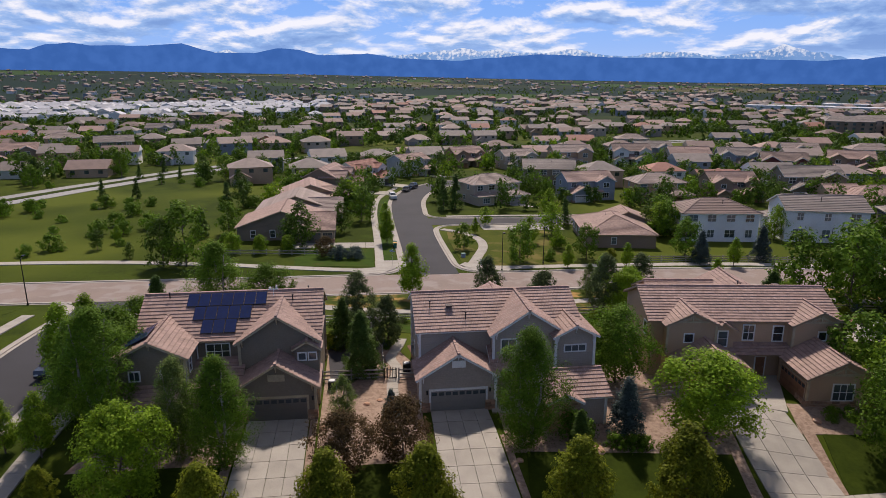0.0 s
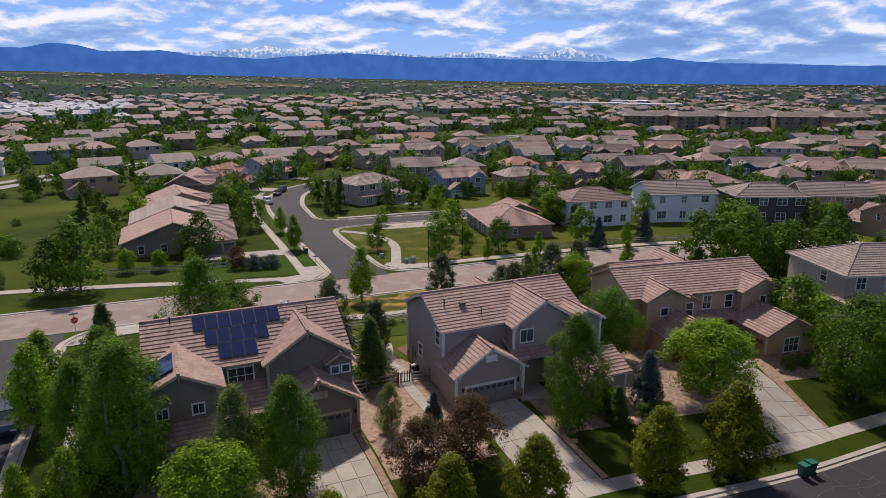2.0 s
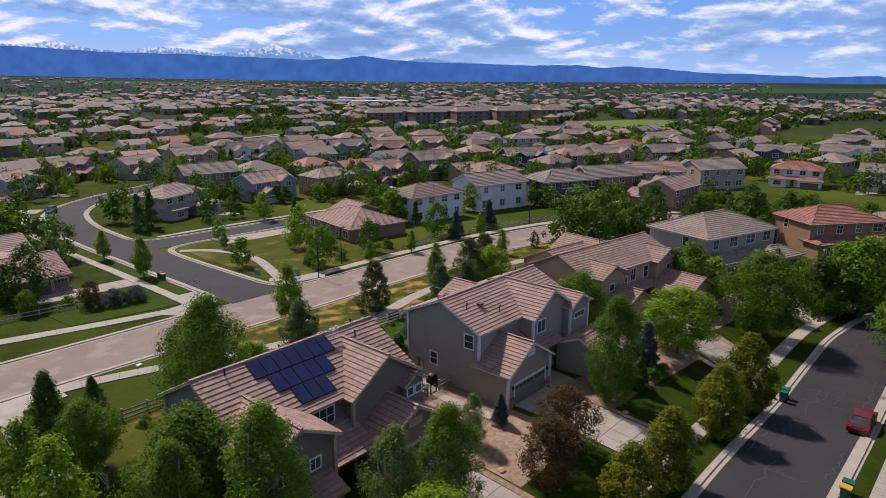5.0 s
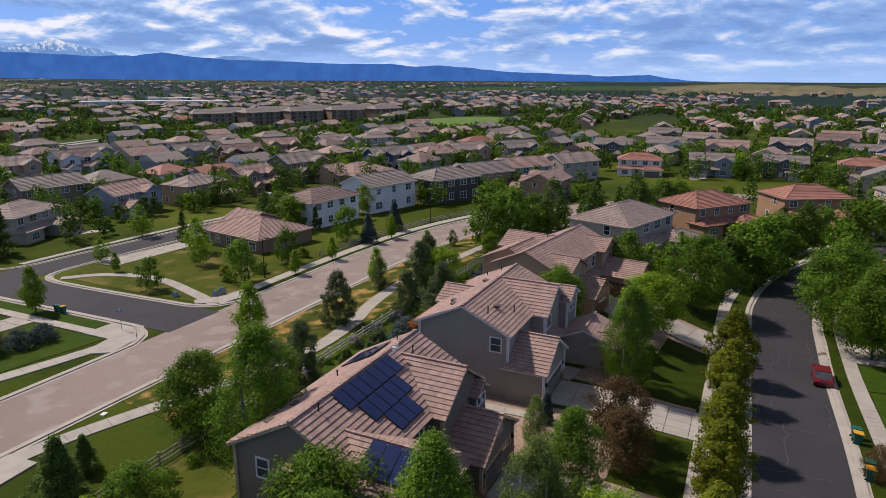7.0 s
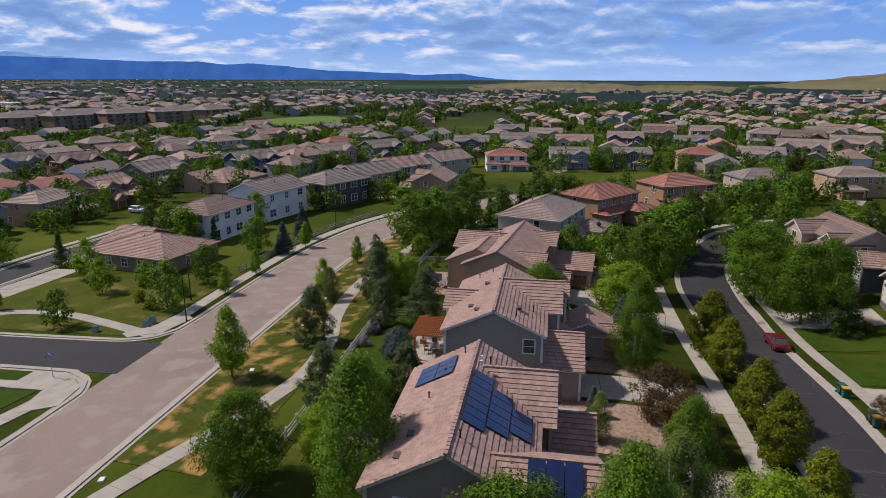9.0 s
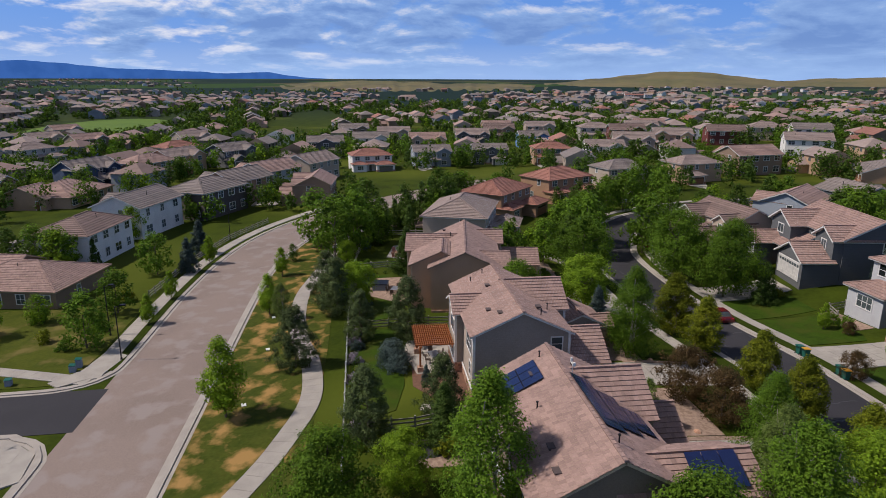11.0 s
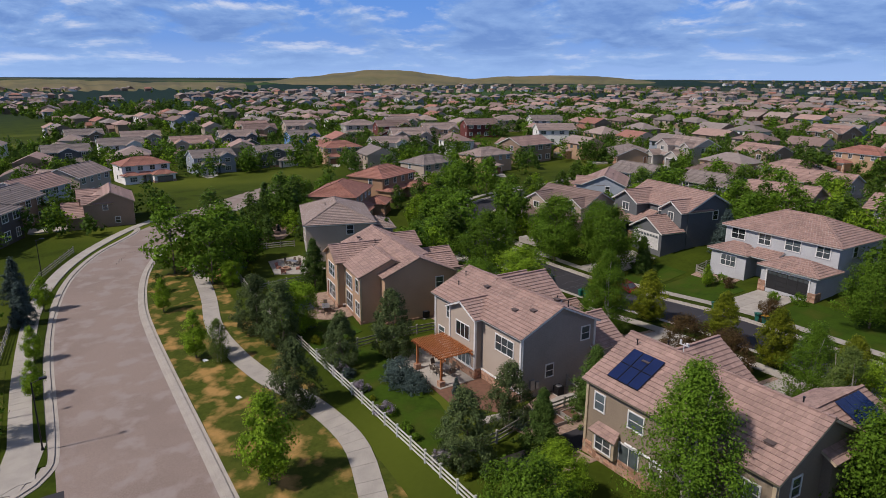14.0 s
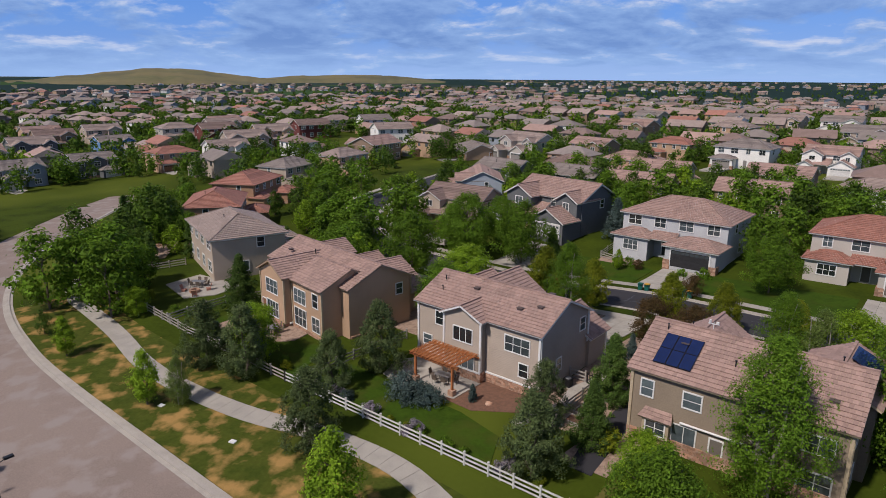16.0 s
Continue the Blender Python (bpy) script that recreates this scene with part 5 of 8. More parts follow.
def scatter_houses():
    rng = random.Random(5)
    spots = []
    for i in range(-26, 40):
        for j in range(-20, 26):
            x0, y0 = 20 + i * 20, 60 + j * 33
            bend = 18 * math.sin(x0 * 0.012 + 0.6) + 10 * math.sin(y0 * 0.02)
            x, y = x0 + 6 * math.sin(y0 * 0.03) + rng.uniform(-2, 2), y0 + bend + rng.uniform(-2.5, 2.5)
            r = math.hypot(x - 20, y - 60)
            spots.append((r, x, y, (0 if j % 2 else 180) + math.degrees(0.2 * math.cos(x0 * 0.012 + 0.6)) + rng.uniform(-6, 6)))
    spots.sort()
    placed, far = [], []
    for r, x, y, yaw in spots:
        if (-55 < x < 55 and -10 < y < 108) or open_land(x, y) or near_road(x, y, 17):
            continue
        if any(math.hypot(x - a, y - b) < 16.5 for a, b in HOUSES):
            continue
        if r > 220 and rng.random() < 0.32 + 0.28 * smooth(300, 600, r):
            continue
        HOUSES.append((x, y))
        (placed if len(placed) < 14 else far).append((x, y, yaw))
    return placed, far


PLACED, FAR_HOUSES = scatter_houses()
prng = random.Random(8)
for x, y, yaw in PLACED:
    k = prng.randrange(len(PALETTE)) if prng.random() < 0.8 else prng.choice((0, 1, 3))
    if k not in KINDS:
        KINDS[k] = archetype(*PALETTE[k], 60 + k, at(x, y, yaw))
    else:
        copy_thing(KINDS[k], at(x, y, yaw))


def far_houses(spots):
    """Small gabled or hipped houses, joined: wall boxes, roofs, garages and window strips."""
    rng = random.Random(9)
    groups = {}
    for x, y, yaw in spots:
        key = (rng.choice(("w_beige", "w_tan", "w_grey", "w_brown", "w_white", "w_bluegrey", "w_taupe")), rng.choice(("roof_tan", "roof", "roof_grey", "roof_grey", "roof_brown")))
        if 620 < math.hypot(x, y) < 1000 and math.radians(93) < math.atan2(y, x) < math.radians(122):
            key = ("w_white", "roof_pale")
        elif rng.random() < 0.05:
            key = (key[0], "roof_red")
        s = groups.setdefault(key[1], Soup())
        wi = ["w_beige", "w_tan", "w_grey", "w_brown", "w_white", "w_bluegrey", "w_taupe"].index(key[0]) + 1
        base = Matrix.Translation((x, y, ground_z(x, y))) @ Matrix.Rotation(radians(yaw), 4, "Z")
        w, d, h = rng.uniform(6, 7.5), rng.uniform(4.6, 5.6), rng.choice((5.4, 5.7, 5.7, 3.2))
        n0 = len(s.v)
        s.box(-w, w, -d, d, -2, h, wi)
        s.box(-w, -w + 6, -d - 3.5, -d, -2, 2.8, wi)
        rise = d * 0.45
        hip = rng.random() < 0.5
        e = 0.5
        R0, R1 = ((-w + d, 0, h + rise), (w - d, 0, h + rise)) if hip else ((-w - e, 0, h + rise), (w + e, 0, h + rise))
        A, B, C, D = (-w - e, -d - e, h - 0.2), (w + e, -d - e, h - 0.2), (w + e, d + e, h - 0.2), (-w - e, d + e, h - 0.2)
        s.poly([A, B, R1, R0], 0), s.poly([C, D, R0, R1], 0)
        s.poly([B, C, R1], 0 if hip else wi), s.poly([D, A, R0], 0 if hip else wi)
        a, b = -w - 0.4, -w + 6.4
        m = (a + b) / 2
        s.poly([(a, -d - 3.9, 2.7), (m, -d - 3.9, 4.6), (m, -d + 1, 4.6), (a, -d + 1, 2.7)], 0)
        s.poly([(b, -d - 3.9, 2.7), (b, -d + 1, 2.7), (m, -d + 1, 4.6), (m, -d - 3.9, 4.6)], 0)
        s.poly([(a + 0.4, -d - 3.5, 2.8), (b - 0.4, -d - 3.5, 2.8), (m, -d - 3.5, 4.5)], wi)
        for sy in (-1, 1):
            for k in range(3):
                u = -w + 2 * w * (k + 0.5) / 3
                s.box(u - 0.7, u + 0.7, sy * d - 0.04, sy * d + 0.04, h - 1.9, h - 0.7, 8)
        s.box(-w + 0.7, -w + 5.3, -d - 3.56, -d - 3.5, 0, 2.1, 9)
        s.v[n0:] = [tuple(base @ Vector(v)) for v in s.v[n0:]]
    for key, s in groups.items():
        ob = s.make("distant_houses", [M[key]] + [M[k] for k in ("w_beige", "w_tan", "w_grey", "w_brown", "w_white", "w_bluegrey", "w_taupe", "glass", "gar_grey")])
        tagged(ob, "distant suburban houses with tile roofs among trees", "houses", "", "stuff")


def on_hill(x, y, r):
    """The grassy hills and the range before them stay bare."""
    a = math.degrees(math.atan2(y, x))
    return (r > 1550 and -21 < a < 16) or (r > 2100 and -54 < a <= -21)


def sprawl():
    """Estates further out, thinning with distance."""
    rng = random.Random(17)
    out = []
    for k in range(4200):
        a = rng.uniform(-2.2, 2.3)
        r = 650 * math.exp(rng.random() * 1.8)
        cx, cy = 20 + r * math.cos(a), 60 + r * math.sin(a)
        if noise.noise(Vector((cx * 0.0022, cy * 0.0022, 3.1))) < -0.12 or on_hill(cx, cy, r):
            continue
        out.append((cx, cy, rng.choice((0, 90, 20, 180)) + rng.uniform(-15, 15)))
    for k in range(170):                                  # pale-roofed estate
        a, r = math.radians(rng.uniform(95, 120)), rng.uniform(640, 960)
        out.append((r * math.cos(a), r * math.sin(a), rng.choice((0, 90)) + rng.uniform(-8, 8)))
    return out


far_houses(FAR_HOUSES + sprawl())


M["park"] = material("park_grass", (0.10, 0.17, 0.018), (0.075, 0.14, 0.015), 0.95, scale=0.05, fine=1)


# ---- apartment rows and warehouses further off ----
def far_block(x, y, yaw, w, d, h, wall, roof, label, name="apartment_building"):
    root = tagged(empty(name, at(x, y, yaw)), label, "building", "distant blocks")
    s = Soup()
    s.box(-w / 2, w / 2, -d / 2, d / 2, -3, h)
    for k in range(3):
        u = -w / 2 + w * (k + 0.5) / 3
        s.box(u - w * 0.09, u + w * 0.09, -d / 2 - 1.2, d / 2 + 1.2, -3, h)
    s.make("wall", M[wall], root)
    s = Soup()
    if h > 7:
        roof_plane(s, (-w / 2 - 0.6, -d / 2 - 1.6, h), (w / 2 + 0.6, -d / 2 - 1.6, h), (w / 2 - 3, 0, h + 3.4), (-w / 2 + 3, 0, h + 3.4), 0.8, 0, random.Random(1))
        roof_plane(s, (w / 2 + 0.6, d / 2 + 1.6, h), (-w / 2 - 0.6, d / 2 + 1.6, h), (-w / 2 + 3, 0, h + 3.4), (w / 2 - 3, 0, h + 3.4), 0.8, 0, random.Random(1))
        for sg in (-1, 1):
            s.poly([(sg * (w / 2 + 0.6), -d / 2 - 1.6, h), (sg * (w / 2 + 0.6), d / 2 + 1.6, h), (sg * (w / 2 - 3), 0, h + 3.4)])
    else:
        s.box(-w / 2 - 0.3, w / 2 + 0.3, -d / 2 - 0.3, d / 2 + 0.3, h, h + 0.6)
    s.make("roof", [M[roof], M[roof]], root)
    for k in range(3 if h > 7 else 1):
        for j in range(6):
            g = Soup()
            u = -w / 2 + w * (j + 0.5) / 6
            for sg in (-1, 1):
                g.box(u - 0.9, u + 0.9, sg * (d / 2 + 1.24) - 0.05, sg * (d / 2 + 1.24) + 0.05, 1 + 3 * k, 2.6 + 3 * k)
            g.make("window", M["glass"], root)


for k in range(9):
    f = k / 8
    far_block(343 + 125 * f + 8 * (k % 2), 425 - 84 * f + 14 * (k % 2), -34 + 8 * (k % 3), 30, 15, 9.5, ("w_brown", "w_beige")[k % 2], "roof_grey", "long brown three-storey apartment block with grey roof")
for x, y, w in ((490, 704, 90), (540, 640, 70), (600, 745, 60)):
    far_block(x, y, -40, w, 30, 6.5, "w_white", "roof_pale", "long low white warehouse with flat roof", "warehouse")
sheet("park", [(450 + 80 * math.cos(a), 262 + 42 * math.sin(a)) for a in (0.35 * k for k in range(18))], 0.4, M["park"], "bright mown green park lawn")

# ---- trees ----
def leaf_mesh(name, centres, radii, per, size, rng, mat, flat=0.0, droop=0.0, mid=None, dense=2.3):
    """Small folded leaves in clumps round the centres; one island a leaf."""
    per, size = round(per * dense), size * 1.27 / math.sqrt(dense)
    n = len(centres) * per
    c = np.repeat(np.asarray(centres, float), per, 0)
    rr = np.repeat(np.asarray(radii, float), per)[:, None]
    d = rng.normal(size=(n, 3))
    d /= np.linalg.norm(d, axis=1)[:, None]
    p = c + d * rr * rng.random((n, 1)) ** 0.45
    if mid is None:
        out = d.copy()
    else:                                                  # leaves face away from the stem and clump, and upwards
        out = p - np.asarray(mid, float)
        out /= np.linalg.norm(out, axis=1)[:, None] + 1e-9
        out = 0.55 * out + 0.45 * d
    out[:, 2] += 0.25
    out += rng.normal(size=(n, 3)) * 0.38
    out /= np.linalg.norm(out, axis=1)[:, None] + 1e-9
    u = np.cross(out, rng.normal(size=(n, 3)))
    u[:, 2] *= 1 - flat
    u /= np.linalg.norm(u, axis=1)[:, None] + 1e-9
    w = np.cross(u, out)
    sz = size * rng.uniform(0.6, 1.3, (n, 1))
    u, w = u * sz, w * sz * 0.62
    p[:, 2:] -= droop * rng.random((n, 1))
    v = np.stack([p - u, p + u * 0.55 + w, p + u * 0.55 - w], 1).reshape(-1, 3)
    me = bpy.data.meshes.new(name)
    me.vertices.add(n * 3), me.loops.add(n * 3), me.polygons.add(n)
    me.vertices.foreach_set("co", v.ravel())
    me.loops.foreach_set("vertex_index", np.arange(n * 3))
    me.polygons.foreach_set("loop_start", np.arange(n) * 3)
    me.update(calc_edges=True)
    me.materials.append(mat)
    return me


def crown_points(shape, h, r, z0, count, rng):
    """Clump centres filling an uneven crown."""
    pts = []
    lob = rng.uniform(0, 6.28, 5)
    while len(pts) < count:
        t = rng.random()
        a = rng.uniform(0, 2 * math.pi)
        if shape == "round":
            prof = math.sin(math.pi * min(1, 0.12 + 0.88 * t)) ** 0.55
        elif shape == "oval":
            prof = (math.sin(math.pi * (0.1 + 0.88 * t)) ** 0.7) * (1.15 - 0.6 * t)
        elif shape == "aspen":
            prof = (math.sin(math.pi * (0.12 + 0.86 * t)) ** 0.8) * (1.0 - 0.35 * t)
        elif shape == "cone":
            prof = (1 - t) ** 0.85 * (0.84 + 0.16 * math.sin(t * 38 + a * 0.5)) + 0.02
        elif shape == "pine":
            prof = (math.sin(math.pi * (0.14 + 0.8 * t)) ** 0.8) * (1.15 - 0.55 * t) * (0.86 + 0.14 * math.sin(t * 13 + 2 * a + lob[0]))
        else:
            prof = math.sqrt(max(0.02, 1 - t * t))
        wob = 1 + 0.16 * math.sin(2 * a + lob[1] + 3 * t) + 0.12 * math.sin(3 * a + lob[2] - 5 * t) + 0.1 * math.sin(5 * a + lob[3])
        rad = r * prof * wob * (rng.random() ** 0.42)
        pts.append((rad * math.cos(a), rad * math.sin(a), z0 + (h - z0) * t))
    return pts


TREES = {}


def tree_kind(key, shape, h, r, z0, clumps, per, size, clump_r, leaf, bark, seed, stems=1, label="", category="tree"):
    """Trunk with limbs and a crown of leaf clumps, kept as a first copy to be placed."""
    rng = np.random.default_rng(seed)
    pts = crown_points(shape, h, r, z0, clumps, rng)
    s = Soup()
    tr = max(0.05, h * 0.017)
    for k in range(stems):
        a = 2 * math.pi * k / max(1, stems) + seed
        off = 0.35 * (stems > 1)
        prev = Vector((off * math.cos(a), off * math.sin(a), -0.5))
        top = h * (0.92 if shape in ("cone", "aspen", "pine") else 0.75)
        n = 4
        for j in range(n):
            t = (j + 1) / n
            nxt = Vector((off * math.cos(a) * (1 + 2.2 * t) + rng.normal() * 0.12, off * math.sin(a) * (1 + 2.2 * t) + rng.normal() * 0.12, top * t))
            s.tube(prev, nxt, tr * (1 - 0.8 * j / n), tr * (1 - 0.8 * (j + 1) / n), 6)
            prev = nxt
    if shape != "shrub":
        for q in pts[:: max(1, clumps // 16)]:
            z = max(0.4, q[2] - math.hypot(q[0], q[1]) * (0.7 if shape not in ("cone",) else -0.1))
            s.tube((0, 0, min(z, h * 0.8)), (q[0] * 0.9, q[1] * 0.9, q[2]), tr * 0.35, tr * 0.08, 4)
    TREES[key] = dict(trunk=s, crown=leaf_mesh("crown", pts, [clump_r * f for f in rng.uniform(0.7, 1.25, clumps)], per, size, rng, M[leaf],
                      0.5 if shape in ("cone",) else 0.0, 0.25 * clump_r if shape in ("cone", "pine") else 0.0, (0, 0, z0 + 0.4 * (h - z0))), bark=M[bark], label=label, category=category, first=None)


def plant(key, x, y, s=1.0, yaw=None, sz=None, lift=0.0):
    t = TREES[key]
    yaw = yaw if yaw is not None else (x * 37 + y * 91) % 360
    m = pose(x, y, ground_z(x, y) + lift, 0, 0, yaw)
    if t["first"] is None:
        root = tagged(empty(t["category"].replace(" ", "_"), m), t["label"], t["category"], "trees and shrubs")
        t["trunk"].make("trunk", t["bark"], root)
        c = new("crown", t["crown"])
        c.parent = root
        t["first"] = root
    else:
        root = copy_thing(t["first"], m)
    root.scale = (s, s, sz or s)
    return root


tree_kind("round", "round", 8.0, 3.5, 1.3, 210, 40, 0.14, 0.78, "leaf", "bark", 1, label="broad green shade tree in full leaf")
tree_kind("round2", "round", 7.5, 3.1, 1.1, 200, 40, 0.135, 0.72, "leaf_bright", "bark", 2, label="bright green shade tree in full leaf")
tree_kind("linden", "oval", 6.0, 2.25, 0.7, 230, 30, 0.12, 0.46, "leaf_olive", "bark", 3, label="dense pyramidal linden with gold-green leaves")
tree_kind("aspen", "aspen", 9.5, 3.0, 0.5, 330, 42, 0.095, 0.62, "leaf", "bark_pale", 4, stems=2, label="airy aspen clump with pale stems")
tree_kind("aspen2", "aspen", 8.5, 2.7, 0.5, 260, 36, 0.095, 0.6, "leaf_grey", "bark_pale", 5, stems=3, label="loose grey-green aspen with pale branches")
tree_kind("plum", "round", 5.6, 2.8, 0.5, 170, 30, 0.12, 0.62, "leaf_purple", "bark", 6, label="bronze-leaved ornamental crabapple tree")
tree_kind("spruce", "cone", 6.5, 2.7, 0.1, 330, 28, 0.12, 0.42, "needle", "bark", 7, label="dark green spruce with dense branches")
tree_kind("bluespruce", "cone", 4.6, 1.6, 0.1, 210, 24, 0.11, 0.33, "needle_blue", "bark", 8, label="blue spruce with dense silvery needles")
tree_kind("pine", "pine", 7.0, 3.0, 0.2, 150, 44, 0.12, 0.48, "needle_dark", "bark", 9, label="open irregular dark green pine")
tree_kind("slim", "aspen", 5.5, 1.55, 0.9, 100, 26, 0.13, 0.5, "leaf_bright", "bark", 10, label="slender young bright green tree")
tree_kind("juniper", "shrub", 1.7, 1.5, 0.1, 70, 24, 0.10, 0.4, "needle_blue", "bark", 11, label="spreading silvery juniper shrub", category="shrub")
tree_kind("shrub", "shrub", 1.2, 0.9, 0.1, 36, 16, 0.1, 0.3, "leaf", "bark", 12, label="rounded green garden shrub", category="shrub")
tree_kind("shrub2", "shrub", 1.1, 0.8, 0.1, 32, 16, 0.1, 0.28, "leaf_olive", "bark", 18, label="rounded yellow-green garden shrub", category="shrub")
tree_kind("lilac", "shrub", 1.0, 0.7, 0.1, 30, 24, 0.08, 0.26, "lilac", "bark", 19, label="pale lilac bush in flower", category="shrub")
tree_kind("midround", "round", 7.5, 3.2, 1.0, 64, 13, 0.31, 0.95, "leaf", "bark", 13, label="green leafy neighbourhood shade tree")
tree_kind("midbright", "round", 6.5, 2.7, 0.9, 56, 13, 0.29, 0.85, "leaf_bright", "bark", 14, label="bright green leafy neighbourhood tree")
tree_kind("middark", "oval", 7.5, 2.9, 0.6, 60, 13, 0.29, 0.85, "leaf_dark", "bark", 15, label="dark green dense neighbourhood tree")
tree_kind("midspruce", "cone", 7.0, 2.3, 0.2, 90, 13, 0.24, 0.55, "needle", "bark", 16, label="dark green neighbourhood spruce tree")


def far_woods():
    """Trees past the nearest few hundred, joined: leaf clumps on a short stem each."""
    rng = np.random.default_rng(21)
    spots = []
    for x, y in HOUSES[3:]:
        for k in range(16 if math.hypot(x, y) < 420 else 9):
            a, d = rng.uniform(0, 6.28), rng.uniform(8.5, 17)
            spots.append((x + d * math.cos(a), y + d * math.sin(a)))
    for k in range(17000):
        a, r = rng.uniform(-2.3, 2.4), 330 * math.exp(rng.random() ** 1.25 * 2.5)
        x, y = 20 + r * math.cos(a), 60 + r * math.sin(a)
        if noise.noise(Vector((x * 0.004, y * 0.004, 7.7))) > -0.2 and not on_hill(x, y, r):
            spots.append((x, y))
    keep = []
    for x, y in spots:
        r = math.hypot(x - 20, y - 60)
        if r < 95 or (-45 < x < 62 and 0 < y < 106) or open_land(x, y) or (r < 280 and near_road(x, y, 7.5)) or math.hypot(x - 20, y + 40) < 60:
            continue
        if r < 420 and any(abs(x - p) < 8.5 and abs(y - q) < 8.5 for p, q in HOUSES):
            continue
        keep.append((x, y, r))
    groups = {"leaf": [], "leaf_bright": [], "leaf_dark": [], "needle": []}
    names = list(groups)
    for q in keep:
        groups[names[rng.choice(4, p=(0.30, 0.06, 0.52, 0.12))]].append(q)
    for key, pts in groups.items():
        for lo, hi, n, per, size in ((0, 190, 14, 17, 0.36), (190, 330, 8, 14, 0.5), (330, 800, 4, 14, 0.8), (800, 1e9, 2, 6, 1.5)):
            cs, rs = [], []
            for x, y, r in pts:
                if not lo <= r < hi:
                    continue
                h = rng.uniform(4.5, 9.0)
                for k in range(n):
                    f = 1.25 * (1 - 0.45 * k / n) if key != "needle" else 1.2 * (1 - k / n)
                    cs.append((x + rng.normal() * f, y + rng.normal() * f, ground_z(x, y) + h * (0.2 + 0.66 * k / n)))
                    rs.append(h * (0.2 if key != "needle" else 0.14) * rng.uniform(0.75, 1.25) * (1.25 if n < 6 else 1))
            if cs:
                tagged(new("distant_trees", leaf_mesh("distant_trees", cs, rs, per, size, rng, M[key], dense=1.0)), "distant suburban trees in leaf between the houses", "trees", "", "stuff")


far_woods()

# ---- trees where they stand ----
plant("slim", 6.6, 87.3, 1.40)
plant("pine", 16.3, 81.8, 0.99)
plant("aspen2", 31.8, 85.1, 0.58)
plant("pine", 20.5, 69.3, 1.09)
plant("pine", -1.0, 74.2, 0.99)
plant("spruce", -2.6, 67.8, 0.84)
plant("aspen", -15.3, 66.6, 1.29)
plant("round2", -8.7, 71.6, 0.69)
plant("pine", 21.7, 74.8, 0.87)
plant("spruce", 48.0, 67.7, 1.11)
plant("pine", 36.9, 79.4, 1.05)
plant("pine", 31.5, 78.0, 1.09)
plant("midround", 71.2, 82.9, 1.40)
plant("middark", 83.7, 73.7, 1.40)
plant("middark", 86.5, 65.5, 1.12)
plant("middark", 91.9, 58.0, 1.40)
plant("slim", 45.0, 102.8, 0.76)
plant("slim", 34.5, 102.8, 0.74)
plant("midround", 62.2, 57.6, 0.73)
plant("round", 44.5, 25.0, 1.40)
plant("midround", 60.8, 23.1, 1.39)
plant("midround", 67.3, 36.8, 1.05)
plant("round", 58.8, 37.1, 0.93)
plant("midbright", 78.0, 34.0, 0.88)
plant("spruce", 31.0, 18.1, 0.91)
plant("round", -3.2, 17.4, 1.0)
plant("bluespruce", 26.6, 3.4, 1.60)
plant("plum", 4.6, 25.2, 0.53)
plant("slim", 19.1, 17.7, 0.60)
plant("round", -11.9, 76.7, 0.93)
plant("slim", 34.4, 87.1, 1.00)
plant("round2", 33.3, 75.3, 0.85)
plant("midround", 60.2, 79.3, 1.28)
plant("midround", 65.6, 76.1, 1.40)
plant("midround", 18.9, 118.2, 0.66)
plant("slim", 23.5, 131.9, 0.62)
plant("midbright", 32.6, 122.1, 0.80)
plant("midround", 27.3, 107.8, 0.90)
plant("midround", 39.8, 108.6, 0.82)
plant("midround", 65.0, 21.1, 1.02)
plant("round", 34.8, 21.9, 1.31)
plant("round", 43.5, 15.6, 1.11)
plant("midround", 60.6, 34.2, 1.40)
plant("midround", 68.0, 31.8, 1.29)
plant("spruce", -19.5, 80.9, 0.50)
plant("spruce", -24.5, 76.1, 1.00)
plant("slim", -28.7, 60.8, 1.40)
plant("slim", -28.7, 67.1, 1.23)
plant("round", -22.4, 56.5, 1.09)
plant("round", -24.3, 69.1, 0.73)
plant("aspen2", -2.2, 50.2, 0.51)
plant("bluespruce", 1.9, 50.4, 0.61)
plant("round", 42.8, 40.8, 1.29)
plant("midround", -30.0, 109.9, 1.40)
plant("middark", -33.8, 110.2, 1.08)
plant("middark", -30.7, 169.1, 0.92)
plant("middark", -49.4, 123.8, 0.50)
plant("slim", -47.6, 129.4, 0.62)
plant("middark", -41.2, 116.3, 0.39)
plant("midbright", 27.3, 140.5, 0.62)
plant("midspruce", 45.6, 139.8, 0.85)
plant("midround", -0.4, 147.7, 1.02)
plant("midround", -4.4, 163.0, 0.94)
plant("slim", 4.9, 140.8, 0.97)
plant("slim", 4.5, 124.1, 1.18)
plant("midspruce", 20.4, 161.3, 1.12)
plant("midspruce", 23.6, 162.8, 1.24)
plant("midround", 58.8, 108.9, 0.93)
plant("slim", 64.0, 101.5, 0.9)
plant("bluespruce", 59.1, 103.9, 1.28)
plant("bluespruce", 71.2, 104.8, 1.40)
plant("midround", 70.1, 79.1, 1.24)
plant("slim", 52.7, 87.6, 0.84)
plant("middark", 61.8, 86.8, 0.41)
plant("middark", 69.8, 138.5, 0.83)
plant("midbright", 45.2, 151.6, 0.97)
plant("midbright", 37.0, 117.5, 0.60)
plant("slim", -25.0, 47.4, 0.95)
plant("slim", -27.9, 48.1, 0.8)
plant("aspen", -24.7, 54.1, 0.9)
plant("linden", -22.3, 41.2, 0.55)
plant("pine", 2.2, 67.4, 0.83)
plant("spruce", -0.6, 60.1, 0.99)
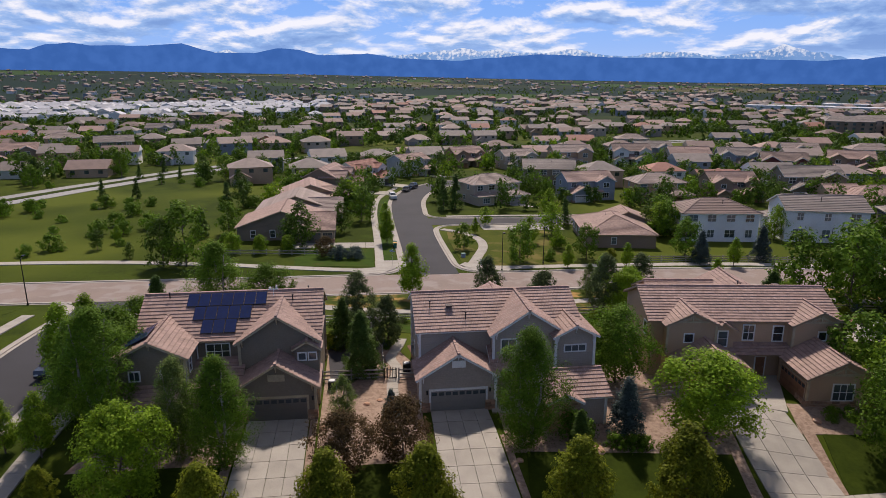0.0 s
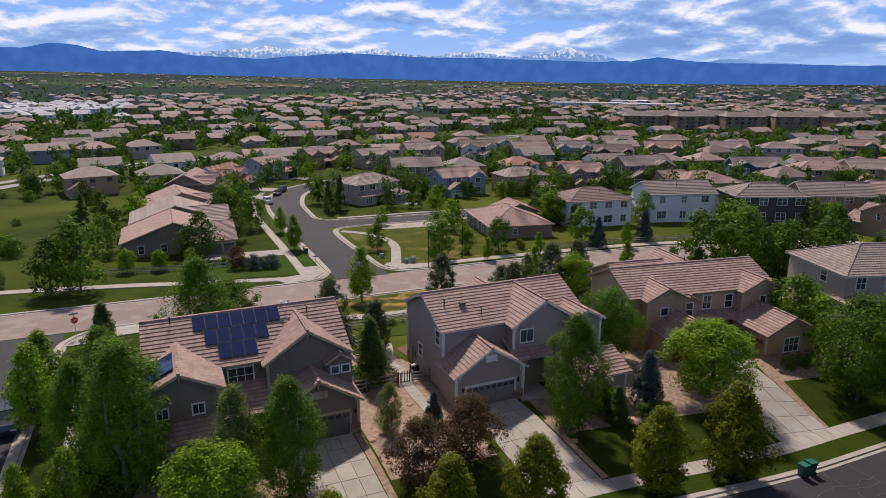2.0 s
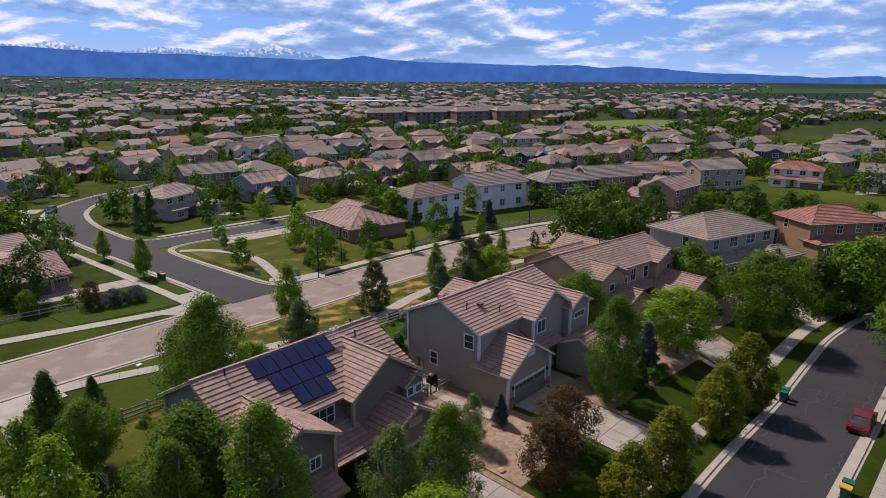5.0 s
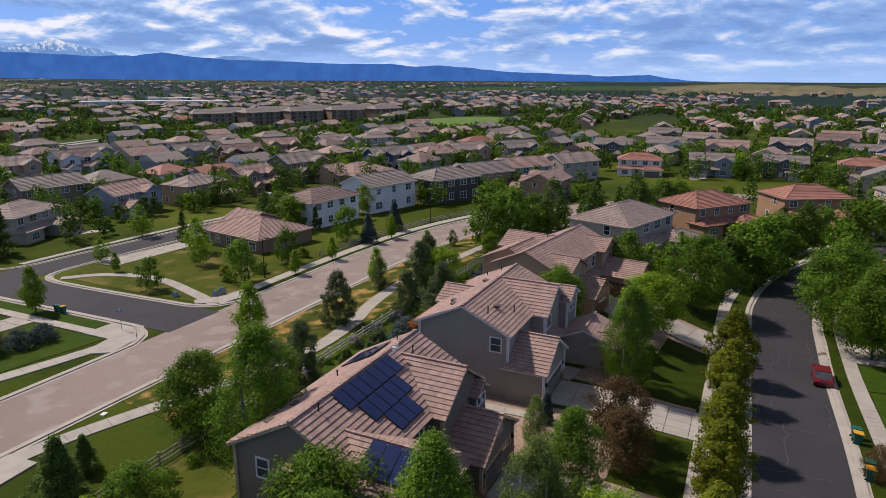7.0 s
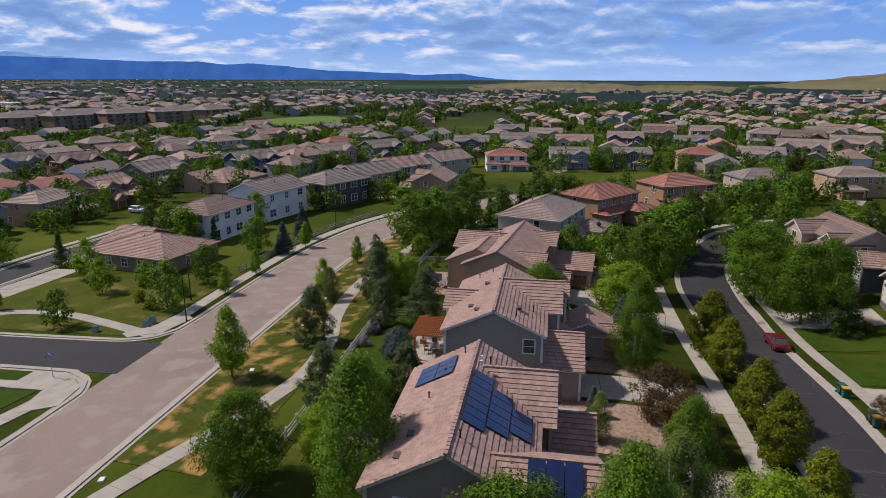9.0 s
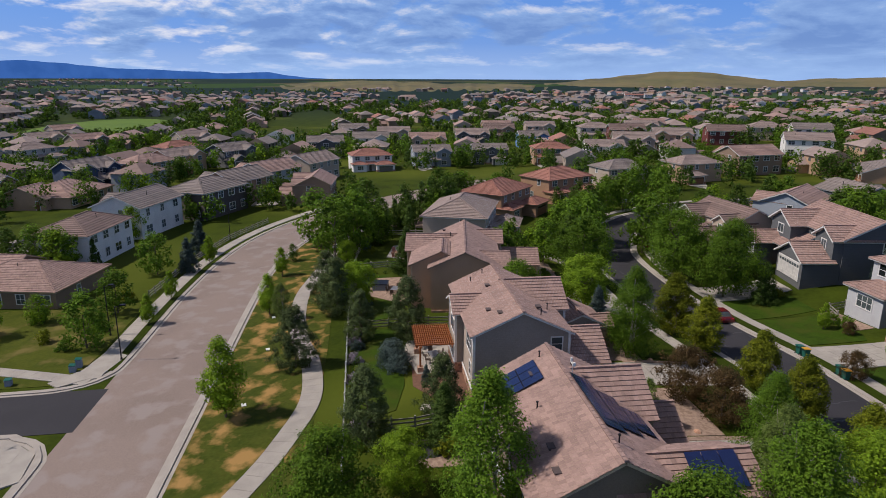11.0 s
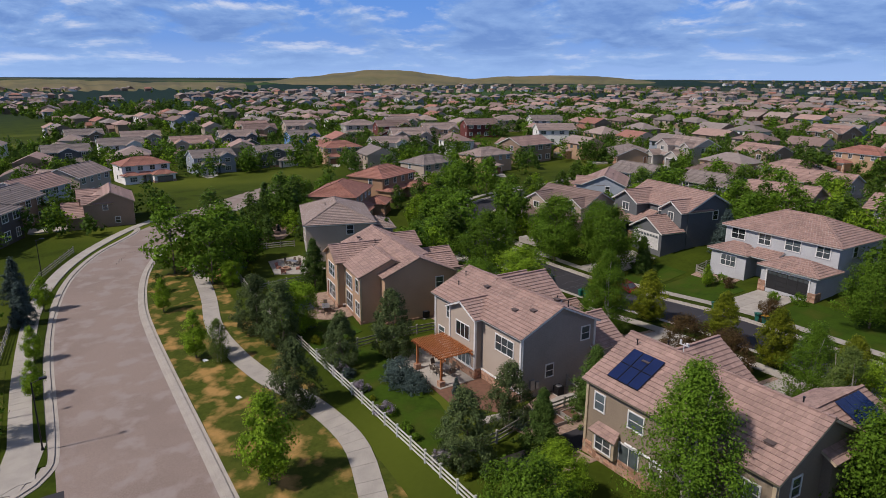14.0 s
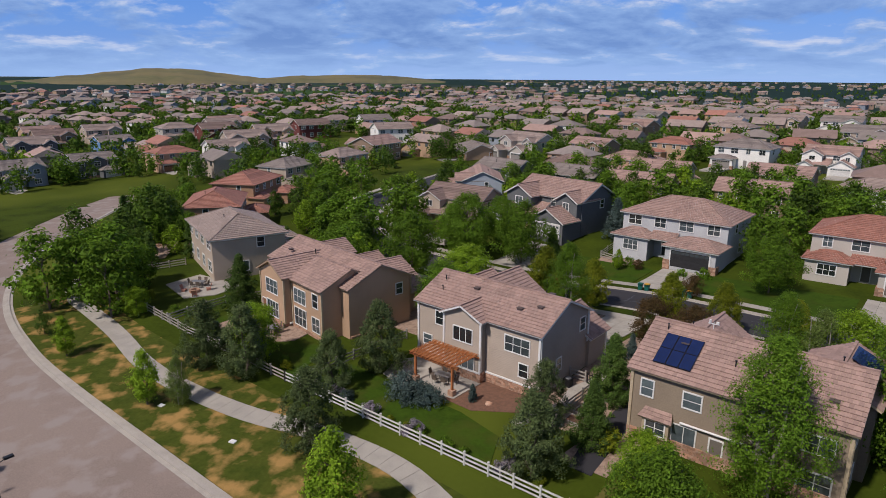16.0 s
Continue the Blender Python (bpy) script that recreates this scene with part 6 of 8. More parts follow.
plant("bluespruce", 21.3, 46.2, 1.12)
plant("spruce", 16.8, 44.7, 0.52)
plant("round", 24.0, 55.4, 0.95)
plant("round2", 57.2, 77.2, 0.51)
plant("midround", 1.2, 5.0, 1.0)
plant("midround", 102.7, -150.8, 1.40)
plant("midround", 94.1, 4.1, 1.23)
plant("midround", 116.4, 0.3, 1.16)
plant("midround", 75.0, 11.6, 1.10)
plant("linden", -2.9, 36.3, 1.05)
plant("linden", 3.4, 36.3, 1.05)
plant("linden", 13.9, 36.3, 1.10)
plant("linden", 21.3, 36.3, 1.28)
plant("linden", -10.5, 36.3, 0.98)
plant("aspen", 12.6, 45.4, 1.05)
plant("round2", 28.1, 45.6, 1.32, 20, 0.98)
plant("plum", 2.5, 44.3, 0.92)
plant("plum", -2.0, 43.2, 0.88)
plant("round2", -16.7, 41.3, 0.98)
plant("aspen", -11.1, 45.0, 0.93)
plant("aspen", -21.4, 49.9, 1.15)
plant("aspen2", -14.5, 46.4, 0.95)
for kind, x, y, s in (("midround", 4, -8, 1.35), ("middark", -1, -13, 1.3), ("midround", 26, -13, 1.35), ("middark", 33, -17, 1.2),
                      ("midround", 11, -17, 1.4), ("midbright", 19, -15, 1.3), ("middark", -6, -21, 1.3), ("midround", 2, -24, 1.25),
                      ("midround", 38, -30, 1.3), ("middark", 46, -28, 1.25), ("midround", 55, -33, 1.3), ("midround", -1, -2, 1.05),
                      ("midbright", 29, -35, 1.2), ("middark", 21, -32, 1.3), ("midround", 8, -36, 1.3), ("middark", -20, -16, 1.3),
                      ("midround", 52, -12, 1.3), ("middark", 60, -20, 1.2), ("midround", 29, -5, 1.1), ("middark", 50, -62, 1.3)):
    plant(kind, x, y, s)


# ---- trees of the wider subdivision ----
def scatter_trees():
    rng = random.Random(31)
    kinds = ("midround", "midround", "middark", "middark", "midbright", "midspruce")
    n = 0
    for x, y in HOUSES[3:]:
        if math.hypot(x - 20, y - 60) > 95:
            continue
        for k in range(4):
            a = rng.uniform(0, 2 * math.pi)
            d = rng.uniform(8.5, 15)
            tx, ty = x + d * math.cos(a), y + d * math.sin(a)
            if (-45 < tx < 62 and 0 < ty < 106) or near_road(tx, ty, 7.5):
                continue
            if any(math.hypot(tx - p, ty - q) < 8 for p, q in HOUSES):
                continue
            plant(rng.choice(kinds), tx, ty, rng.uniform(0.6, 1.15))
            n += 1
    # meadow beyond the main road, and the belt along the far road
    for k in range(60):
        tx, ty = rng.uniform(-190, -27), rng.uniform(112, 235)
        if rng.random() < 0.45:
            plant("shrub", tx, ty, rng.uniform(1.0, 2.4))
        else:
            plant(rng.choice(("middark", "midround", "midspruce", "middark")), tx, ty, rng.uniform(0.3, 0.95))
    for k in range(34):                                    # low bushes in the meadow
        plant("shrub", -30 - 95 * rng.random(), 116 + 60 * rng.random(), rng.uniform(1.2, 2.8))
    for k in range(26):
        tx = rng.uniform(-230, 20)
        plant(rng.choice(kinds), tx, 243 + 0.16 * tx + rng.uniform(-14, 18), rng.uniform(0.7, 1.2))
    # yards on the far side of the street
    for k in range(120):
        tx, ty = rng.uniform(-45, 80), rng.uniform(-45, -9)
        if not any(math.hypot(tx - p, ty - q) < 9 for p, q in HOUSES):
            plant(rng.choice(("midround", "middark", "midbright", "midround")), tx, ty, rng.uniform(0.7, 1.2))
    # thick planting where the street bends
    for k in range(44):
        a = rng.random()
        tx, ty = 44 + 56 * a + rng.uniform(-6, 6), 40 - 42 * a + rng.choice((9, -9)) * rng.uniform(0.8, 1.6) * (1 + 0.3 * a)
        if not near_road(tx, ty, 6.2) and not any(math.hypot(tx - p, ty - q) < 8.5 for p, q in HOUSES):
            plant(rng.choice(("midround", "midbright", "midround", "middark")), tx, ty, rng.uniform(0.7, 1.15))
    for k in range(28):
        a = rng.random()
        tx, ty = 70 + 40 * a + rng.uniform(-5, 5), 76 - 34 * a + rng.uniform(-6, 7)
        if not near_road(tx, ty, 7) and not any(math.hypot(tx - p, ty - q) < 8.5 for p, q in HOUSES):
            plant(rng.choice(("middark", "midround", "middark", "midspruce")), tx, ty, rng.uniform(0.6, 1.2))


scatter_trees()

# ---- kerbs, walks, verges ----
KERB = "pale concrete kerb along the road edge"
BLOCK = [(-29.8, 52), (-29.8, 80), (-29.2, 86.5), (-26, 90), (-20, 90.3), (10, 90.3), (46, 90.2), (61, 89.2), (76.2, 86.5), (89.4, 82), (102.6, 74.8), (116.2, 63.6), (134, 45.9)]
ISLE = [(116, 83.5), (109, 84.3), (94.6, 92.4), (79.8, 97.6), (63, 100.4), (46, 101.5), (24, 101.6), (18.6, 102.4), (16, 105.5), (15.5, 112), (15.4, 132), (16.4, 139), (20, 141.4), (30, 141.5), (60, 140.4), (90, 138)]
LEFTB = [(-160, 102.7), (-100, 101.7), (-40, 101.6), (-4, 101.6), (3, 102.3), (5.9, 105.5), (6.5, 112), (6.5, 158), (8.3, 181), (14.8, 201.5), (29, 217.5), (60, 236.5)]
NORTHB = [(90, 146), (60, 148.6), (30, 149.7), (19.5, 150.4), (15.8, 153.5), (15.5, 160), (17.2, 178.5), (22.8, 196.5), (34.5, 210.3), (64, 227.8)]
WESTB = [(-160, 91.4), (-100, 90.4), (-46, 90.3), (-41, 89), (-38.9, 85), (-38.8, 70), (-38.8, 40)]
FRONT = [(-29.8, 52), (-29.7, 41), (-28.4, 36.4), (-24, 34.8), (20, 34.8), (40, 34.9), (51, 34.6), (64, 32.1), (76.6, 26.2), (84.3, 19.4), (91.9, 5.4), (97, -11), (104, -38)]
FARK = [(-120, 26.6), (20, 26.6), (34, 26.6), (46.6, 26.4), (60.6, 24.6), (71.6, 19.6), (77.6, 14.4), (84.2, 2.4), (89, -13.2), (96, -40)]
for pts in (BLOCK, ISLE, LEFTB, NORTHB, WESTB, FRONT, FARK):
    ribbon("kerb", pts, -0.24, 0.24, 0.16, M["kerb"], KERB, step=1.5, category="kerb")
    ribbon("gutter", pts, -0.62, 0.62, 0.055, M["kerb"], "pale concrete gutter pan beside the kerb", step=1.5, category="kerb")


def walkway(pts, half, top=0.15, step=1.5, label="pale concrete sidewalk with cut joints"):
    return ribbon("sidewalk", pts, -half, half, top, M["concrete"], label, step=step, gap=0.03, category="sidewalk")


def turf(name, pts, left, right, mat, label, top=0.13):
    return ribbon(name, pts, left, right, top, M[mat], label, category="grass verge")


walkway([(-24, 37.8), (20, 37.8), (40, 37.9), (52, 37.4), (65.4, 34.6), (78.4, 28.4), (86.6, 20.9), (94.4, 6.6), (99.8, -11)], 0.75)
walkway([(-120, 24.2), (20, 24.2), (46, 24), (59.8, 22.2), (70.2, 17.6), (75.6, 12.6), (81.8, 1.6), (86.6, -13.8)], 0.7)
walkway([(-26, 39.5), (-25.9, 60), (-26, 80), (-24.6, 86)], 0.75)
walkway([(-43, 40), (-43, 84)], 0.75)
PATH = [(-24, 89.2), (-18, 88.4), (-11.5, 86.2), (-7.2, 84.4), (-2.3, 82.3), (2.2, 80.9), (6.5, 79.8), (11, 79.6), (17.5, 80.4), (24.6, 82.2), (33.2, 83.2), (42.7, 83.2), (53.8, 81.4), (64, 80.2), (73, 79), (82, 75.5), (92, 70)]
walkway(PATH, 1.05, 0.1, 1.8, "winding pale concrete footpath through the verge")
turf("verge", [(-10, 86.2), (0, 84.6), (20, 84.0), (45, 84.2), (61, 83.2), (75, 80.6)], -5.4, 5.6, "meadow", "patchy verge of green and straw-dry grass", 0.04)
walkway([(18, 103.9), (40, 104), (64, 102.8), (81, 99.7), (96, 94.4), (111, 86.2), (120, 79)], 1.0)
walkway([(-160, 113), (-100, 114), (-50, 114), (-28, 111), (-14, 107.6), (-4, 105.2), (3, 104)], 1.0, 0.12, 1.8, "winding pale concrete footpath beside the meadow")
walkway([(2.6, 104), (2.7, 130), (2.7, 158), (4.5, 181), (10.5, 202)], 0.75)
walkway([(17.5, 103.8), (20.5, 112), (23, 120), (23.2, 127), (21, 133), (17, 137)], 0.9, 0.12, 1.5, "curved pale footpath across the grass island")
walkway([(20, 152), (33, 152), (60, 150.8), (90, 148)], 0.75)
turf("lawn", [(4.6, 108), (4.6, 158), (6.4, 181)], -1.1, 1.6, "lawn_sunny", "mown green strip between walk and kerb")
turf("lawn", [(-20, 36.2), (20, 36.2), (40, 36.3), (51.4, 36), (64.6, 33.4)], -1.2, 0.85, "lawn", "mown green strip between walk and kerb")
turf("lawn", [(-30, 25.5), (20, 25.5), (46, 25.3)], -0.9, 0.6, "lawn", "mown green strip between walk and kerb")
turf("lawn", [(-28, 44), (-28, 82)], -1.5, 1.2, "lawn", "mown green strip between walk and kerb")
turf("lawn", [(20, 102.5), (44, 102.5), (63, 101.4)], -0.5, 0.7, "lawn", "mown green strip between walk and kerb")
sheet("verge", [(17, 106), (24, 105.5), (44, 105.6), (43, 124), (38, 137), (24, 139.5), (18, 138), (17, 125)], 0.05, M["rough"], "rough green grass island with dry patches")
sheet("corner_pad", [(-1, 101.9), (3, 102.6), (5.6, 105.6), (6.1, 110.5), (1.8, 110.5), (1.8, 106), (-3, 105)], 0.14, M["concrete"], "pale concrete corner ramp", category="sidewalk")
sheet("corner_pad", [(16.3, 106.5), (18.8, 103), (24, 102), (26, 104.8), (20.5, 105.6), (17.5, 108)], 0.155, M["concrete"], "pale concrete corner ramp", category="sidewalk")
sheet("corner_pad", [(-29.3, 84), (-28.6, 87), (-25.6, 89.8), (-20, 90), (-20, 86.2), (-25, 85.6), (-25.3, 84)], 0.14, M["concrete"], "pale concrete corner ramp", category="sidewalk")

# lawns and beds of the near block
sheet("lawn", [(-24.8, 38.6), (-11, 38.6), (-11, 45), (-24.8, 45)], 0.07, M["lawn"], "shaded green front lawn")
sheet("lawn", [(11.2, 38.6), (28.6, 38.6), (29.8, 43.4), (12.4, 44.6)], 0.07, M["lawn"], "green front lawn in front of grey house")
sheet("lawn", [(36.2, 38.7), (50.5, 38.4), (55, 43), (38.4, 45)], 0.07, M["lawn"], "green front lawn beside driveway")
sheet("lawn", [(-4.4, 38.6), (4.6, 38.6), (4.6, 44), (-4.4, 44)], 0.07, M["lawn"], "green lawn strip between driveways")
sheet("lawn", [(4.0, 71.5), (9, 70.4), (24.5, 70.0), (24.5, 75.7), (2.0, 75.7)], 0.06, M["lawn_sunny"], "bright green back lawn behind white fence")
sheet("lawn", [(29, 69), (48, 70), (46, 75.6), (27, 75.7)], 0.06, M["lawn_sunny"], "green back lawn with shrubs")
sheet("lawn", [(-26, 66), (-6, 70), (-6, 75.6), (-24, 75.6)], 0.05, M["rough"], "patchy green back lawn")
sheet("gravel_bed", [(-4.2, 44), (4.6, 44), (4.7, 62), (2.6, 68), (-4.2, 66)], 0.05, M["mulch"], "red-brown rock mulch bed between houses")
sheet("gravel_bed", [(11.0, 44.6), (29.8, 43.4), (30.5, 50), (28.6, 60), (20.2, 60), (20.2, 48), (11.4, 51)], 0.05, M["mulch"], "red-brown rock mulch bed with shrubs")
sheet("gravel_bed", [(36.5, 45.2), (52, 43.6), (53, 49), (47.8, 50), (47.5, 47.5), (38, 49.5)], 0.05, M["mulch"], "red-brown rock mulch bed by tan house")
sheet("gravel_bed", [(-22.5, 45), (-11.2, 45), (-10.8, 51), (-15, 51), (-20.8, 51)], 0.05, M["mulch"], "red-brown rock mulch bed along house front")
sheet("gravel_bed", [(4.8, 64.2), (20, 64.2), (19.6, 66.5), (13, 69.4), (8.5, 69.6), (4.4, 67)], 0.055, M["bark_mulch"], "dark bark mulch bed behind grey house")
sheet("gravel_bed", [(-6, 65), (-2, 65.5), (-1.4, 71), (-5.6, 71)], 0.055, M["mulch"], "grey-red gravel side yard")
sheet("gravel_bed", [(80, 62), (92, 52), (98, 58), (86, 69)], 0.055, M["mulch"], "terraced red gravel garden")
sheet("walk_pad", [(31.6, 50.6), (37.2, 48), (41, 55.2), (36.6, 56.2)], 0.105, M["concrete"], "pale concrete entrance pad by tan house", category="sidewalk")
sheet("walk_pad", [(10.8, 50.6), (13.8, 50.2), (14.4, 55), (11.4, 55.2)], 0.105, M["concrete"], "pale concrete porch pad by grey house", category="sidewalk")
for quad in ([(-11.2, 38.8), (-10.5, 38.8), (-10.5, 51), (-11.2, 51)], [(-5.0, 38.8), (-4.4, 38.8), (-4.4, 51), (-5.0, 51)], [(10.8, 38.8), (11.4, 38.8), (11.3, 47), (10.7, 47)], [(35.5, 38.8), (36.2, 38.8), (38, 46), (37, 46.6)], [(28.4, 39), (29.3, 38.8), (31.2, 49), (30.3, 49)]):
    sheet("gravel_bed", quad, 0.085, M["mulch"], "narrow red-brown rock edging beside driveway")
sheet("lawn", [(-12, 108.6), (1.6, 106.6), (1.7, 119.8), (-13, 120.6)], 0.06, M["lawn_sunny"], "bright green front lawn beside concrete walks")
sheet("lawn", [(17.2, 14.4), (24, 14), (24.4, 23.2), (14.2, 23.4), (14, 16)], 0.07, M["lawn_sunny"], "mown green front lawn before pale grey house")
sheet("lawn", [(-2, 14), (6.2, 14.6), (6.2, 23.4), (-13.6, 23.4), (-13.4, 13)], 0.07, M["lawn_sunny"], "mown green front lawn between driveways")
sheet("lawn", [(25.4, 14), (32.6, 13.4), (32.6, 23.4), (25, 23.4)], 0.07, M["lawn_sunny"], "mown green front lawn before slate house")
sheet("gravel_bed", [(17.2, 12.4), (24.4, 12.6), (24.2, 14.6), (17.2, 15.4)], 0.075, M["mulch"], "rock mulch bed with shrubs before house")


# ---- fences ----
def fence(pts, rails, height, mat, label, gap=2.4, gate=False):
    """Post-and-rail fence along a line: every post and rail a part."""
    x, y = pts[0]
    root = tagged(empty("fence", pose(x, y, ground_z(x, y))), label, "fence")
    o = Vector((x, y, ground_z(x, y)))
    P = []
    for a, b in zip(pts, pts[1:]):
        n = max(1, round(math.hypot(b[0] - a[0], b[1] - a[1]) / gap))
        P += [(a[0] + (b[0] - a[0]) * k / n, a[1] + (b[1] - a[1]) * k / n) for k in range(n)]
    P.append(pts[-1])
    Q = [Vector((p[0], p[1], ground_z(*p))) - o for p in P]
    for q in Q:
        s = Soup()
        s.box(q.x - 0.07, q.x + 0.07, q.y - 0.07, q.y + 0.07, q.z - 0.3, q.z + height + 0.06)
        s.box(q.x - 0.085, q.x + 0.085, q.y - 0.085, q.y + 0.085, q.z + height + 0.06, q.z + height + 0.1)
        s.make("post", M[mat], root)
    for a, b in zip(Q, Q[1:]):
        for k in range(rails):
            h = height * (k + 0.6) / rails
            s = Soup()
            s.beam(a + Vector((0, 0, h)), b + Vector((0, 0, h)), 0.045, 0.15)
            s.make("rail", M[mat], root)
    return root


fence([(-10, 76.1), (13.3, 76.3), (27, 76.4)], 3, 1.15, "fence_white", "weathered white three-rail timber fence beside the footpath")
fence([(27, 76.4), (46.6, 76.3), (60, 75.6), (71, 74.2)], 3, 1.15, "fence_grey", "weathered grey three-rail timber fence behind back gardens")
fence([(-10, 76.1), (-23.5, 76), (-24.2, 66)], 3, 1.15, "fence_grey", "weathered grey three-rail timber fence round back garden")
fence([(25.2, 76.2), (24.9, 69), (24.2, 61.5)], 3, 1.15, "fence_grey", "weathered grey timber fence between two gardens")
fence([(0.6, 76.1), (0.5, 70), (1.6, 64.5), (1.6, 58.6)], 3, 1.15, "fence_grey", "weathered grey timber fence between two gardens")
fence([(-4.4, 58.6), (-1.6, 58.6), (1.6, 58.6)], 3, 1.2, "fence_grey", "short weathered timber fence between the houses")
fence([(3.0, 58.4), (4.7, 58.4)], 3, 1.2, "fence_grey", "short weathered timber fence beside gate")
fence([(52, 75.9), (51.5, 68), (49, 63)], 3, 1.15, "fence_grey", "weathered grey timber fence between two gardens")
fence([(77, 71), (73, 62)], 3, 1.15, "fence_grey", "weathered grey timber fence between two gardens")
fence([(20.8, 52), (24.4, 51.4), (28.8, 52)], 3, 1.2, "fence_grey", "short weathered timber fence between the houses")
fence([(46, 106.3), (64, 105), (82, 101.8), (98, 96.2)], 3, 1.15, "fence_grey", "weathered timber fence behind houses across the road")
fence([(-30, 118.5), (-20, 117.2), (-4, 115.5)], 2, 1.0, "fence_grey", "low weathered rail fence along garden bed")
fence([(24.5, 6), (24.5, 13), (21.6, 14)], 3, 1.15, "fence_grey", "weathered timber fence between the houses")


def garden_gate(x, y):
    root = tagged(empty("garden_gate", pose(x, y, ground_z(x, y))), "small dark arched garden gate", "gate")
    s = Soup()
    for a in (-0.5, 0.44):
        s.box(a, a + 0.06, -0.03, 0.03, 0.05, 1.2)
    for z in (0.15, 1.0):
        s.box(-0.44, 0.44, -0.02, 0.02, z, z + 0.07)
    s.make("gate_frame", M["black"], root)
    for k in range(6):
        b = Soup()
        u = -0.4 + k * 0.16
        b.box(u - 0.03, u + 0.03, -0.015, 0.015, 0.1, 1.15 + 0.2 * math.cos(u * 2.6))
        b.make("bar", M["black"], root)


garden_gate(2.3, 58.5)


# ---- garden of the grey house ----
def pergola(x0, x1, y0, y1, h):
    z = ground_z((x0 + x1) / 2, y0)
    root = tagged(empty("pergola", pose(x0, y0, z)), "cedar-stained timber pergola over the patio", "pergola")
    w, d = x1 - x0, y1 - y0
    for px in (0.35, w - 0.35):
        s = Soup()
        s.box(px - 0.1, px + 0.1, d - 0.4, d - 0.2, -0.3, h)
        s.make("post", M["cedar"], root)
        s = Soup()
        s.box(px - 0.3, px + 0.3, d - 0.6, d, -0.3, 0.55)
        s.make("pier", M["stone"], root, "stone pier")
    for yy in (0.25, d - 0.42, d - 0.22):
        s = Soup()
        s.box(-0.3, w + 0.3, yy - 0.04, yy + 0.04, h, h + 0.22)
        s.make("beam", M["cedar"], root)
    n = 11
    for k in range(n):
        u = 0.1 + (w - 0.2) * k / (n - 1)
        s = Soup()
        s.box(u - 0.025, u + 0.025, 0.05, d + 0.25, h + 0.2, h + 0.38)
        s.make("rafter", M["cedar"], root)
    for k in range(18):
        v = 0.15 + d * k / 17.5
        s = Soup()
        s.box(-0.2, w + 0.2, v - 0.022, v + 0.022, h + 0.38, h + 0.43)
        s.make("slat", M["cedar"], root)


sheet("patio", [(10.8, 65), (19.8, 64.4), (21, 66.5), (20, 69.4), (16.5, 70.2), (13.4, 69.4), (11, 69)], 0.11, M["concrete"], "pale concrete patio behind grey house", category="patio")
pergola(11.2, 16.6, 65.1, 68.9, 2.75)


def dining_set(x, y, yaw=0.0, label="dark round-edged patio dining table"):
    z = ground_z(x, y) + 0.11
    t = tagged(empty("patio_table", pose(x, y, z, 0, 0, yaw)), label, "table")
    s = Soup()
    s.box(-0.9, 0.9, -0.5, 0.5, 0.70, 0.74)
    s.make("tabletop", M["metal"], t)
    for a in (-0.75, 0.75):
        for b in (-0.38, 0.38):
            s = Soup()
            s.tube((a, b, 0), (a, b, 0.7), 0.03, 0.03)
            s.make("leg", M["black"], t)
    for px, py, r in ((-0.5, -0.85, 0), (0.5, -0.85, 0), (-0.5, 0.85, 180), (0.5, 0.85, 180), (-1.3, 0, -90), (1.3, 0, 90)):
        c = tagged(empty("patio_chair", pose(x, y, z, 0, 0, yaw) @ pose(px, py, 0, 0, 0, r)), "dark metal patio chair with sling seat", "chair", "chairs round patio tables")
        s = Soup()
        s.box(-0.25, 0.25, -0.25, 0.25, 0.42, 0.46)
        s.make("seat", M["bark"], c)
        s = Soup()
        s.prism([(-0.25, -0.22, 0.44), (0.25, -0.22, 0.44), (0.25, -0.36, 1.0), (-0.25, -0.36, 1.0)], Vector((0, 0.03, 0)))
        s.make("backrest", M["bark"], c)
        for a in (-0.22, 0.22):
            for b in (-0.22, 0.22):
                s = Soup()
                s.tube((a, b, 0), (a, b, 0.44), 0.018, 0.018, 5)
                s.make("leg", M["black"], c)


dining_set(14.0, 66.9, 10)
sheet("patio", [(34.5, 66.8), (45, 66), (46, 73), (38, 74), (34, 70)], 0.11, M["mulch"], "reddish paved patio behind tan house", category="patio")
dining_set(38.0, 70.0, -20, "teal patio dining table with dark legs")
sheet("patio", [(56, 62.5), (66, 63.5), (66, 69), (58, 70.5), (55.5, 67)], 0.11, M["concrete"], "curved pale stone patio behind beige house", category="patio")
dining_set(61, 66.5, 30)


def hot_tub(x, y, yaw):
    z = ground_z(x, y) + 0.11
    root = tagged(empty("hot_tub", pose(x, y, z, 0, 0, yaw)), "square hot tub with slate grey folding cover", "hot tub")
    s = Soup()
    s.box(-1.05, 1.05, -1.05, 1.05, 0, 0.85)
    for k in range(12):
        u = -0.96 + k * 0.175
        s.box(u, u + 0.15, -1.08, 1.08, 0.05, 0.8)
    s.make("cabinet", M["w_bluegrey"], root)
    for a, b in ((-1.12, -0.01), (0.01, 1.12)):
        s = Soup()
        s.prism([(a, -1.12, 0.86), (b, -1.12, 0.86), (b, 1.12, 0.86), (a, 1.12, 0.86)], Vector((0, 0, 0.12)))
        s.make("cover", M["solar_frame"], root, "slate grey padded cover half")


hot_tub(40.6, 72.0, -8)


